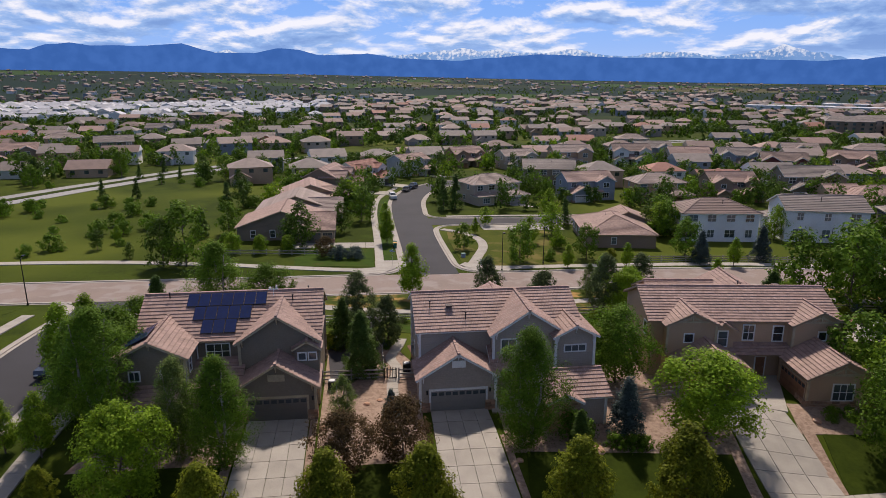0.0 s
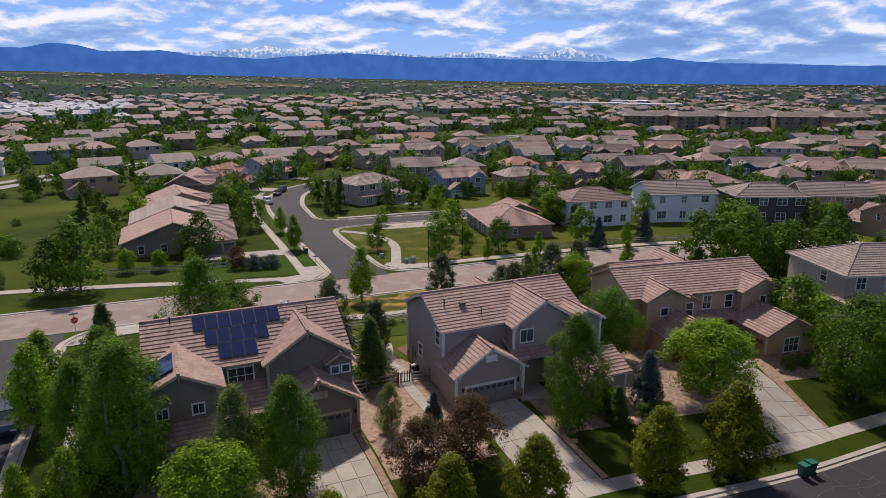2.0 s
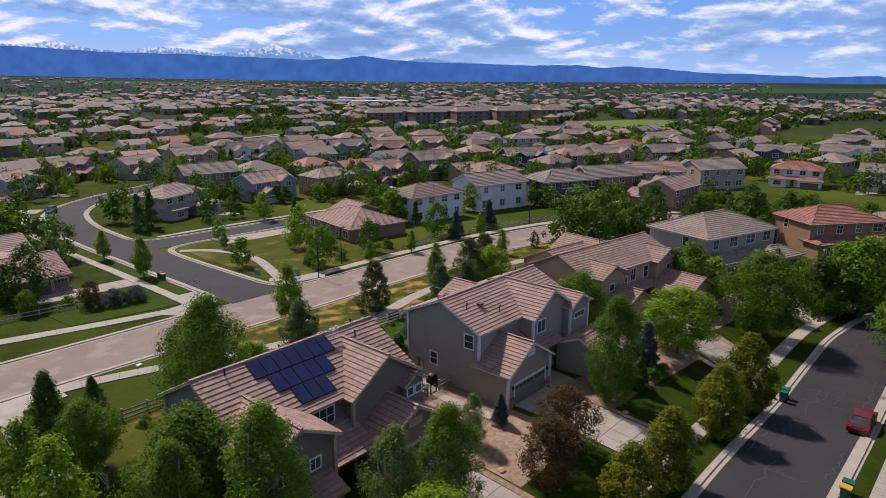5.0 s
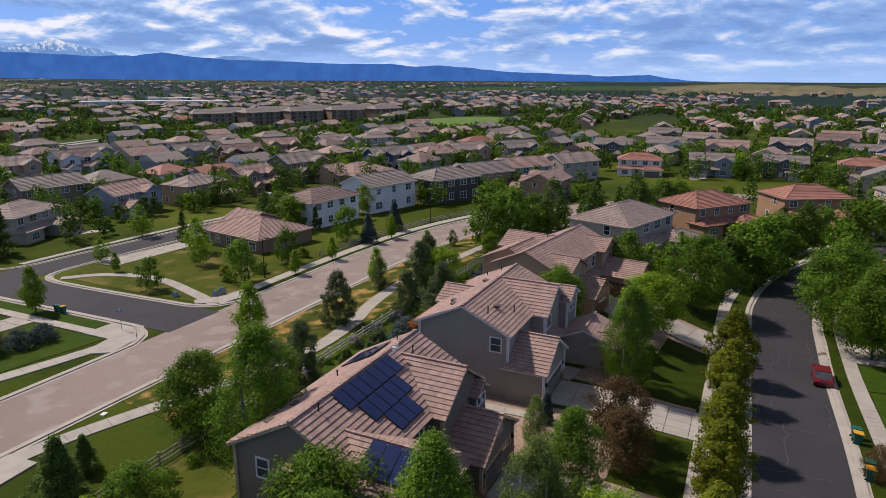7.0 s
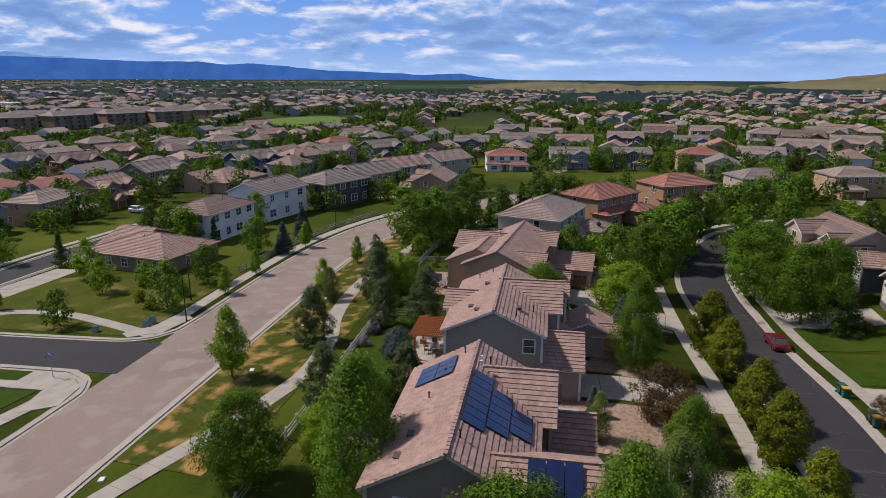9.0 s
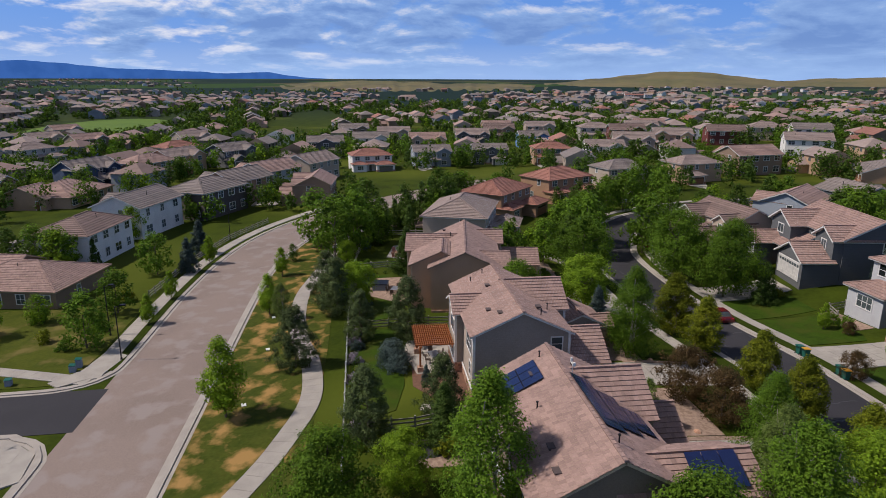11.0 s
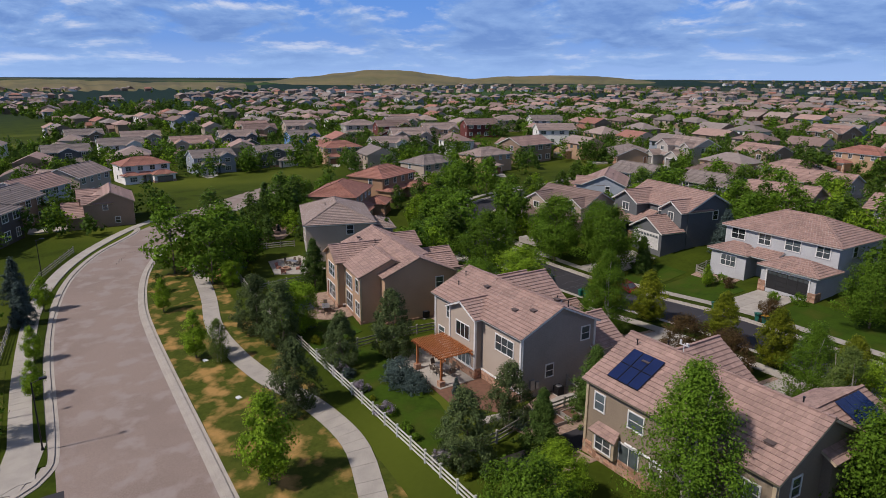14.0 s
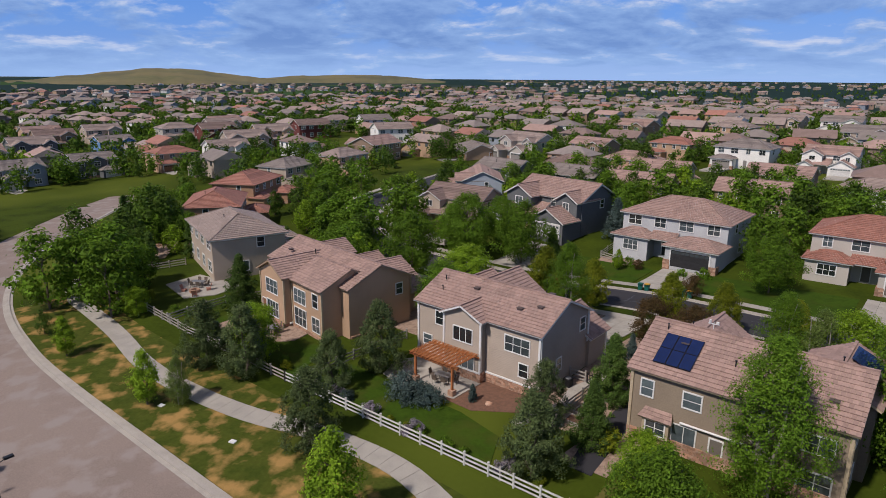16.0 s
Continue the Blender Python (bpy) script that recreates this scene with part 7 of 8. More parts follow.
def garden_sofa(x, y, yaw):
    root = tagged(empty("garden_sofa", pose(x, y, ground_z(x, y) + 0.11, 0, 0, yaw)), "curved outdoor sofa with pale cushions", "sofa")
    for k in range(5):
        a = radians(-60 + 30 * k)
        s = Soup()
        c = Vector((1.6 * math.sin(a), 1.6 * math.cos(a), 0))
        s.box(c.x - 0.4, c.x + 0.4, c.y - 0.35, c.y + 0.35, 0.0, 0.3)
        s.make("base", M["bark"], root)
        s = Soup()
        s.box(c.x - 0.38, c.x + 0.38, c.y - 0.33, c.y + 0.33, 0.3, 0.45)
        s.box(c.x - 0.38, c.x + 0.38, c.y + 0.2, c.y + 0.35, 0.45, 0.8)
        s.make("cushion", M["trim_white"], root)


garden_sofa(39.6, 67.8, 170)


def firepit(x, y):
    root = tagged(empty("fire_pit", pose(x, y, ground_z(x, y) + 0.1)), "round stone fire pit on patio", "fire pit")
    for k in range(12):
        a = 2 * math.pi * k / 12
        s = Soup()
        s.box(0.55 * math.cos(a) - 0.15, 0.55 * math.cos(a) + 0.15, 0.55 * math.sin(a) - 0.15, 0.55 * math.sin(a) + 0.15, 0, 0.4 + 0.02 * (k % 3))
        s.make("stone", M["stone"], root)


firepit(59, 68.3)
for px, py, r in ((60.6, 69.0, 120), (58.2, 66.6, 330), (57.4, 69.2, 230)):
    c = tagged(empty("lounge_chair", pose(px, py, ground_z(px, py) + 0.1, 0, 0, r)), "low red garden lounge chair", "chair", "red garden chairs")
    s = Soup()
    s.box(-0.32, 0.32, -0.3, 0.3, 0.25, 0.32)
    s.make("seat", M["roof_red"], c)
    s = Soup()
    s.prism([(-0.32, -0.28, 0.3), (0.32, -0.28, 0.3), (0.32, -0.5, 0.95), (-0.32, -0.5, 0.95)], Vector((0, 0.05, 0)))
    s.make("backrest", M["roof_red"], c)
    for a in (-0.28, 0.28):
        s = Soup()
        s.box(a - 0.03, a + 0.03, -0.28, 0.28, 0, 0.27)
        s.make("leg", M["roof_red"], c)


def ac_unit(x, y, yaw=0):
    root = tagged(empty("air_conditioner", pose(x, y, ground_z(x, y), 0, 0, yaw)), "dark outdoor air conditioner on a pad", "air conditioner")
    s = Soup()
    s.box(-0.45, 0.45, -0.45, 0.45, 0, 0.12)
    s.make("pad", M["concrete"], root)
    s = Soup()
    s.box(-0.36, 0.36, -0.36, 0.36, 0.12, 0.95)
    for k in range(9):
        s.box(-0.38, 0.38, -0.38, 0.38, 0.16 + k * 0.085, 0.2 + k * 0.085)
    s.make("casing", M["black"], root)
    s = Soup()
    s.tube((0, 0, 0.95), (0, 0, 1.0), 0.3, 0.28, 14)
    s.make("fan_guard", M["metal"], root)


ac_unit(3.9, 60.2)
ac_unit(-3.4, 56.8)
ac_unit(28.4, 60.5)


def boulder(x, y, r, k):
    bm = bmesh.new()
    bmesh.ops.create_icosphere(bm, subdivisions=2, radius=r)
    for v in bm.verts:
        v.co *= 1 + 0.28 * noise.noise(v.co * (1.6 / r) + Vector((k, 0, 0)))
        v.co.z *= 0.6
    me = bpy.data.meshes.new("boulder")
    bm.to_mesh(me)
    bm.free()
    me.materials.append(M["stone"])
    ob = new("boulder", me)
    ob.matrix_basis = pose(x, y, ground_z(x, y) + 0.1 * r, 0, 0, k * 50)
    tagged(ob, "rounded buff landscape boulder in gravel bed", "boulder", "garden boulders")


brng = random.Random(3)
for x, y, r in ((18.2, 44.4, 0.6), (13.0, 45.2, 0.4), (23.6, 51.6, 0.55), (24.6, 53.2, 0.4), (-3.6, 46.2, 0.35), (-3.9, 49.4, 0.3), (7.9, 67.7, 0.35), (1.0, 54, 0.3), (39, 46.6, 0.4), (47, 44.2, 0.35),
                (-0.2, 53.4, 0.35), (11.6, 43.6, 0.3), (28, 48.5, 0.4), (86, 61, 0.6), (89, 58.5, 0.7), (84, 64.5, 0.6)):
    boulder(x, y, r, brng.random() * 9)

# winding walk and planters beside the grey house
walkway([(2.3, 51.5), (2.3, 57), (3.0, 60.6), (2.4, 63.6), (3.4, 66.8), (4.0, 69.2)], 0.55, 0.12, 1.0, "winding pale concrete garden walk")
sheet("gravel_bed", [(-3.6, 58), (-1.8, 58), (-1.6, 66), (-2.6, 71.5), (-4.6, 71.5), (-4.2, 66)], 0.075, M["asphalt"], "dark grey crushed stone side path", category="path")
for k, (x, y) in enumerate(((0.2, 60.2), (0.2, 62.0), (0.2, 63.8), (0.1, 65.6))):
    root = tagged(empty("planter_box", pose(x, y, ground_z(x, y))), "low timber raised planter box with soil", "planter", "raised planters")
    for a, b, c, d in ((-0.75, 0.75, -0.65, -0.58), (-0.75, 0.75, 0.58, 0.65), (-0.75, -0.68, -0.58, 0.58), (0.68, 0.75, -0.58, 0.58)):
        s = Soup()
        s.box(a, b, c, d, 0, 0.38)
        s.make("board", M["fence_grey"], root)
    s = Soup()
    s.box(-0.68, 0.68, -0.58, 0.58, 0.02, 0.3)
    s.make("soil", M["bark_mulch"], root)

# shrubs
for key, x, y, sc in (("juniper", 13.6, 71.2, 1.1), ("juniper", 15.4, 71.4, 1.25), ("juniper", 12.2, 70.9, 0.95), ("bluespruce", 9.4, 68.2, 0.38), ("shrub2", -4.0, 67.4, 1.5), ("shrub", 17.0, 46.0, 1.9),
                      ("shrub", 19.8, 44.6, 1.0), ("shrub", 21.2, 44.2, 1.1), ("shrub", 22.4, 44.6, 0.9), ("shrub", 40.4, 46.9, 0.9), ("shrub", 42.0, 46.7, 0.9), ("shrub", 43.6, 46.5, 0.9),
                      ("shrub", -12.4, 48.6, 1.0), ("shrub", -13.8, 48.7, 1.0), ("shrub", -15.4, 48.6, 1.1), ("shrub", -17.2, 48.7, 1.0), ("shrub2", -18.8, 48.6, 1.0),
                      ("lilac", 20.4, 75.4, 1.1), ("lilac", 15.5, 75.4, 1.1), ("lilac", 10.2, 75.4, 1.2), ("lilac", 0.8, 75.0, 1.2), ("lilac", 23.2, 75.3, 0.9),
                      ("shrub", 9.0, 17.0, 1.0), ("shrub", 6.2, 16.4, 1.2), ("shrub", 18.5, 15.4, 1.2), ("shrub", 20.2, 15.6, 1.1), ("shrub", 43.2, 14.6, 1.0), ("shrub2", 31.6, 15.4, 1.2), ("plum", 16.2, 16.6, 0.3), ("plum", -23, 15, 0.5),
                      ("shrub", -6.0, 118, 1.0), ("shrub", -9, 118.5, 1.1), ("juniper", -4.5, 113.2, 1.3), ("juniper", -1.6, 113, 1.2), ("round2", -19, 118.5, 0.45), ("round2", -24, 119, 0.5), ("round2", -14, 118, 0.45), ("plum", -7, 115, 0.65),
                      ("shrub2", 44.5, 109, 1.6), ("shrub", 33, 109, 1.5), ("shrub2", 30, 114, 1.4), ("shrub", 27, 110, 1.2), ("shrub", 38, 118, 1.6), ("juniper", 85.5, 66.4, 0.8), ("bluespruce", 86.4, 60.6, 0.35), ("shrub", 83.5, 66.6, 0.8), ("shrub", 88.5, 62, 0.7), ("shrub", 90, 57, 0.8)):
    plant(key, x, y, sc)
hrng = random.Random(12)
for k in range(34):
    x = hrng.uniform(-19, 70)
    plant(hrng.choice(("shrub", "shrub2", "shrub", "juniper")), x, 74.6 - 0.02 * abs(x - 20) + hrng.uniform(-0.9, 0.5) if x > 27 or x < -2 else 66.5 + hrng.uniform(-0.5, 1.5) if x < 3 else 75.2, hrng.uniform(0.5, 0.95))


# ---- street things ----
def street_lamp(x, y, yaw):
    root = tagged(empty("street_lamp", pose(x, y, ground_z(x, y), 0, 0, yaw)), "slim black street lamp with a short arm", "street lamp", "street lamps")
    s = Soup()
    s.tube((0, 0, -0.2), (0, 0, 0.35), 0.16, 0.12, 10)
    s.make("base", M["black"], root)
    s = Soup()
    s.tube((0, 0, 0.3), (0, 0, 6.6), 0.075, 0.055, 8)
    s.make("pole", M["black"], root)
    s = Soup()
    s.tube((0, 0, 6.45), (0.75, 0, 6.75), 0.04, 0.035, 6)
    s.make("arm", M["black"], root)
    s = Soup()
    s.box(0.6, 1.2, -0.16, 0.16, 6.7, 6.84)
    s.make("lamp_head", M["black"], root)


street_lamp(22.9, 102.3, -90)
street_lamp(-45.7, 89.6, 90)
street_lamp(31.2, 106.5, -90)
street_lamp(82, 101.5, -110)


def street_sign(x, y, stop=False):
    root = tagged(empty("stop_sign" if stop else "street_sign", pose(x, y, ground_z(x, y), 0, 0, 20 if stop else 60)),
                  "red octagonal stop sign on a thin post" if stop else "blue street name sign on a thin post", "sign")
    s = Soup()
    s.tube((0, 0, -0.2), (0, 0, 3.1 if stop else 2.9), 0.035, 0.035, 6)
    s.make("post", M["metal"], root)
    if stop:
        s = Soup()
        s.prism([(0.42 * math.cos(radians(22.5 + 45 * k)), -0.05, 2.35 + 0.42 * math.sin(radians(22.5 + 45 * k))) for k in range(8)], Vector((0, 0.02, 0)))
        face = s.make("plate", M["sign_red"], root)
        cu = bpy.data.curves.new("lettering", "FONT")
        cu.body, cu.size, cu.align_x, cu.align_y, cu.extrude = "STOP", 0.27, "CENTER", "CENTER", 0.003
        cu.materials.append(M["trim_white"])
        t = new("lettering", cu)
        t.parent = face
        t.matrix_basis = pose(0, -0.062, 2.35, 90, 0, 0)
    for k, z in enumerate((2.75, 2.55)):
        s = Soup()
        (s.box(-0.45, 0.45, -0.012, 0.012, z + 0.3 * stop, z + 0.17 + 0.3 * stop) if k == 0 else s.box(-0.012, 0.012, -0.45, 0.45, z + 0.55 * stop, z + 0.17 + 0.55 * stop))
        pl = s.make("name_plate", M["sign_blue"], root)
        b = Soup()
        (b.box(-0.36, 0.36, -0.02, 0.02, z + 0.06 + 0.3 * stop, z + 0.11 + 0.3 * stop) if k == 0 else b.box(-0.02, 0.02, -0.36, 0.36, z + 0.06 + 0.55 * stop, z + 0.11 + 0.55 * stop))
        b.make("lettering_bar", M["trim_white"], pl)


M["sign_red"] = material("sign_red", (0.5, 0.02, 0.02), rough=0.4)
M["sign_blue"] = material("sign_blue", (0.02, 0.12, 0.5), rough=0.4)
street_sign(-28.4, 87.0, True)
street_sign(4.7, 107.2)


def wheelie_bin(x, y, yaw, lid):
    root = tagged(empty("wheelie_bin", pose(x, y, ground_z(x, y) + 0.05, 0, 0, yaw)), "green wheeled bin with %s lid by the kerb" % ("yellow" if lid == "bin_yellow" else "green"), "bin", "wheeled bins")
    s = Soup()
    a, b = 0.24, 0.32
    s.v += [(-a, -a, 0.06), (a, -a, 0.06), (a, a, 0.06), (-a, a, 0.06), (-b, -b, 1.0), (b, -b, 1.0), (b, b, 1.0), (-b, b, 1.0)]
    s.f += [[3, 2, 1, 0], [4, 5, 6, 7], [0, 1, 5, 4], [1, 2, 6, 5], [2, 3, 7, 6], [3, 0, 4, 7]]
    s.i += [0] * 6
    s.box(-0.34, 0.34, -0.34, 0.34, 0.94, 1.0)
    s.make("body", M["bin_green"], root)
    s = Soup()
    s.prism([(-0.35, -0.37, 1.0), (0.35, -0.37, 1.0), (0.35, 0.38, 1.06), (-0.35, 0.38, 1.06)], Vector((0, 0, 0.07)))
    s.make("lid", M[lid], root)
    for q in (-0.27, 0.27):
        s = Soup()
        s.tube((q - 0.03, 0.26, 0.13), (q + 0.03, 0.26, 0.13), 0.13, 0.13, 12)
        s.make("wheel", M["black"], root)
    s = Soup()
    s.box(-0.28, 0.28, 0.38, 0.43, 0.93, 0.97)
    s.make("handle", M["black"], root)


M["bin_green"] = material("bin_green_plastic", (0.01, 0.11, 0.085), (0.012, 0.09, 0.07), 0.5)
M["bin_yellow"] = material("bin_yellow_plastic", (0.62, 0.32, 0.02), rough=0.5)
for x, y, yaw, lid in ((10.6, 26.2, 0, "bin_yellow"), (11.6, 26.2, 8, "bin_green"), (5.6, 26.0, -5, "bin_green"), (4.6, 26.1, 0, "bin_yellow"), (26.9, 34.3, 180, "bin_green"), (27.9, 34.4, 170, "bin_green"),
                       (5.9, 121.5, 90, "bin_green"), (5.9, 120.3, 90, "bin_yellow"), (60.5, 33.6, 150, "bin_green")):
    wheelie_bin(x, y, yaw, lid)


def utility_box(x, y, k):
    root = tagged(empty("utility_box", pose(x, y, ground_z(x, y), 0, 0, 10)), "small green-grey utility cabinet on the verge", "utility box", "utility boxes")
    s = Soup()
    s.box(-0.35, 0.35, -0.3, 0.3, -0.1, 0.8 * k)
    s.make("cabinet", M["w_bluegrey"], root)
    s = Soup()
    s.prism([(-0.38, -0.33, 0.8 * k), (0.38, -0.33, 0.8 * k), (0.38, 0.33, 0.86 * k), (-0.38, 0.33, 0.86 * k)], Vector((0, 0, 0.05)))
    s.make("cap", M["bin_green"], root)


utility_box(20.4, 106.6, 1.0)
utility_box(21.6, 106.4, 1.25)
utility_box(17.8, 112, 0.9)
for x, y in ((8.5, 86), (22, 85.6), (-12, 88.8), (33, 86.4)):
    s = Soup()
    s.box(-0.3, 0.3, -0.22, 0.22, -0.1, 0.1)
    b = s.make("valve_cover", M["trim_white"])
    b.matrix_basis = pose(x, y, ground_z(x, y) + 0.04, 0, 0, 15)
    tagged(b, "pale irrigation valve box lid in grass", "valve box", "valve boxes")


def car(x, y, yaw, paint, label, tall=False):
    root = tagged(empty("car", pose(x, y, ground_z(x, y) + 0.05, 0, 0, yaw)), label, "car", "parked cars")
    h = 0.25 if tall else 0.0
    prof = [(-2.2, 0.35), (-2.25, 0.75), (-2.1, 0.92 + h), (-0.9, 0.98 + h * 0.6), (1.7 if tall else 1.5, 0.98 + h * 0.6), (2.15, 0.95 + h), (2.25, 0.7), (2.2, 0.35)]
    s = Soup()
    n = len(prof)
    rings = []
    for w in (-0.9, -0.84, 0.84, 0.9):
        inset = 0.05 if abs(w) > 0.85 else 0
        rings.append(len(s.v))
        s.v += [(p * (1 - inset * 0.3), w, z - (inset if z > 0.6 else -inset * 0.3)) for p, z in prof]
    for a, b in zip(rings, rings[1:]):
        for k in range(n):
            s.f.append([a + k, a + (k + 1) % n, b + (k + 1) % n, b + k])
            s.i.append(0)
    s.f += [list(range(rings[0], rings[0] + n))[::-1], list(range(rings[3], rings[3] + n))]
    s.i += [0, 0]
    s.make("body", paint, root)
    zb, zt = 0.96 + h * 0.6, 1.45 + h
    c = Soup()
    x0, x1, t0, t1 = -1.0, (2.0 if tall else 1.7), -0.35, (1.7 if tall else 1.0)
    c.v += [(x0, -0.8, zb), (x1, -0.8, zb), (x1, 0.8, zb), (x0, 0.8, zb), (t0, -0.66, zt), (t1, -0.66, zt), (t1, 0.66, zt), (t0, 0.66, zt)]
    c.f += [[0, 1, 5, 4], [1, 2, 6, 5], [2, 3, 7, 6], [3, 0, 4, 7]]
    c.i += [0] * 4
    c.make("glasshouse", M["glass"], root)
    r = Soup()
    r.box(t0 - 0.03, t1 + 0.03, -0.68, 0.68, zt - 0.01, zt + 0.05)
    for px, py in ((t0, -0.66), (t0, 0.66), (t1, -0.66), (t1, 0.66), ((t0 + t1) / 2, -0.67), ((t0 + t1) / 2, 0.67)):
        q = x0 if px == t0 else x1 if px == t1 else px
        r.beam((q, py * 1.21, zb), (px, py, zt), 0.07, 0.07)
    r.make("roof", paint, root)
    for px in (-1.35, 1.4):
        for py in (-0.82, 0.82):
            t = Soup()
            t.tube((px, py - 0.1, 0.33), (px, py + 0.1, 0.33), 0.33, 0.33, 16)
            ty = t.make("wheel", M["black"], root)
            g = Soup()
            g.tube((px, py - 0.11, 0.33), (px, py + 0.11, 0.33), 0.2, 0.2, 12)
            g.make("rim", M["metal"], ty)
    for py in (-0.62, 0.62):
        q = Soup()
        q.box(-2.27, -2.15, py - 0.2, py + 0.2, 0.68, 0.82)
        q.make("headlight", M["trim_white"], root)
        q = Soup()
        q.box(2.16, 2.27, py - 0.18, py + 0.18, 0.7, 0.88)
        q.make("tail_light", M["sign_red"], root)


PAINTS = {k: material("car_paint_" + k, c, tuple(v * 0.9 for v in c), 0.25, spec=0.6, bump=0.0) for k, c in
          dict(red=(0.13, 0.008, 0.012), white=(0.7, 0.7, 0.7), silver=(0.35, 0.36, 0.38), dark=(0.03, 0.032, 0.04)).items()}
car(26.0, 27.5, 180, PAINTS["red"], "dark red saloon parked at the kerb")
car(73, -1.5, 40, PAINTS["white"], "white and grey car parked in a driveway", True)
car(77, 1.5, 40, PAINTS["silver"], "silver car parked in a driveway", True)
car(-31.0, 63.5, 90, PAINTS["dark"], "dark car parked on the side road", True)
car(8.4, 180, 95, PAINTS["white"], "white car parked along the far road", True)
car(13.2, 194, 70, PAINTS["dark"], "dark car parked along the far road")
car(15.6, 200, 60, PAINTS["dark"], "dark car parked along the far road", True)
car(94, 158, 80, PAINTS["white"], "white car parked by a house", True)
car(96, 12, -60, PAINTS["dark"], "dark car parked in a driveway", True)
crng = random.Random(44)
for x, y, yaw in PLACED[:60:3]:
    m = at(x, y, yaw) @ pose(-3.6, -11.5, 0)
    p = m.translation
    if not near_road(p.x, p.y, 4.5) and not any(math.hypot(p.x - a, p.y - b) < 8.6 for a, b in HOUSES):
        k = crng.choice(("white", "silver", "dark", "red"))
        car(p.x, p.y, yaw + 90, PAINTS[k], "%s car parked in front of a house" % k, crng.random() < 0.6)


# ---- cracks ----
def cracks(name, line, half, count, mat, label, rng, wide):
    s = Soup()
    for k in range(count):
        i = rng.randrange(2, len(line) - 2)
        p, q = line[i], line[i + 1]
        d = (q - p).normalized()
        n = Vector((-d.y, d.x, 0))
        across = rng.random() < 0.55
        c = p + n * rng.uniform(-half, half) * (0.2 if across else 0.8)
        way = (n if across else d)
        L = rng.uniform(2, 2 * half * 0.95) if across else rng.uniform(3, 9)
        prev = None
        for j in range(9):
            u = -L / 2 + L * j / 8
            v = c + way * u + (d if across else n) * rng.uniform(-0.28, 0.28)
            if abs((v - p).dot(n)) > half * 0.97:
                prev = None
                continue
            e = Vector((v.x, v.y, ground_z(v.x, v.y) + 0.052))
            if prev is not None:
                t = (e - prev).normalized().cross(Vector((0, 0, 1))) * wide
                s.poly([prev - t, prev + t, e + t, e - t])
            prev = e
    return tagged(s.make(name, mat), label, "crack", "", "stuff")


cracks("sealed_cracks", [p for p in spline(STREET, 3) if -20 < p.x < 90 and p.y > 0], 4.3, 46, M["crack"], "pale sealed cracks across the asphalt", random.Random(6), 0.045)
cracks("cracks", [p for p in spline(MAIN, 3) if -45 < p.x < 100], 5.2, 40, M["crack_dark"], "dark irregular cracks in the concrete road", random.Random(7), 0.035)
cracks("cracks", [p for p in spline(MAIN, 3) if -60 < p.x < 100], 0.6, 26, M["crack_dark"], "dark centre joint cracks in the road", random.Random(2), 0.03)

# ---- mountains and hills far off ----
# Emissive backdrop: blue distance haze and daylight are put into the colours.
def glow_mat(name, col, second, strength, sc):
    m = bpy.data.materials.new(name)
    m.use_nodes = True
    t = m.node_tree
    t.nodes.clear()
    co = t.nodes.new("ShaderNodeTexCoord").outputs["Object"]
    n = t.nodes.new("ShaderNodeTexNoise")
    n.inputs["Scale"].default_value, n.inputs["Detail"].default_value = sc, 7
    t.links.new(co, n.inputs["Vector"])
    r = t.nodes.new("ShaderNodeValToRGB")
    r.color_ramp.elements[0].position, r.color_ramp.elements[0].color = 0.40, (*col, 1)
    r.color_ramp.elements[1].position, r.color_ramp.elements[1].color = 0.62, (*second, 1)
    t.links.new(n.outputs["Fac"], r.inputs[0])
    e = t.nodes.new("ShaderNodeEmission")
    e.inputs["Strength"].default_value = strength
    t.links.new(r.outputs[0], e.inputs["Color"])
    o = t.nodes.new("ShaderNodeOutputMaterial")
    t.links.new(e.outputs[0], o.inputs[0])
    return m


def snowy(name, rock, rock2, snow, low, high):
    """Rock glowing in painted haze blue, with snow on the upper slopes, broken by gullies."""
    m = glow_mat(name, rock, rock2, 1.0, 0.006)
    t = m.node_tree
    e = next(n for n in t.nodes if n.type == "EMISSION")
    base = e.inputs["Color"].links[0].from_socket
    co = t.nodes.new("ShaderNodeTexCoord").outputs["Object"]
    sx = t.nodes.new("ShaderNodeSeparateXYZ")
    t.links.new(co, sx.inputs[0])
    n = t.nodes.new("ShaderNodeTexNoise")
    n.inputs["Scale"].default_value, n.inputs["Detail"].default_value = 0.05, 6
    t.links.new(co, n.inputs["Vector"])
    ad = t.nodes.new("ShaderNodeMath")
    ad.operation = "MULTIPLY_ADD"
    t.links.new(sx.outputs[2], ad.inputs[0])
    ad.inputs[1].default_value = 0.0035
    ad2 = t.nodes.new("ShaderNodeMath")
    ad2.operation = "SUBTRACT"
    t.links.new(n.outputs["Fac"], ad2.inputs[0])
    ad2.inputs[1].default_value = 0.72
    t.links.new(ad2.outputs[0], ad.inputs[2])
    mr = t.nodes.new("ShaderNodeMapRange")
    mr.inputs[1].default_value, mr.inputs[2].default_value = low, high
    t.links.new(ad.outputs[0], mr.inputs[0])
    mx = t.nodes.new("ShaderNodeMixRGB")
    t.links.new(mr.outputs[0], mx.inputs[0])
    t.links.new(base, mx.inputs[1])
    mx.inputs[2].default_value = (*snow, 1)
    t.links.new(mx.outputs[0], e.inputs["Color"])
    return m


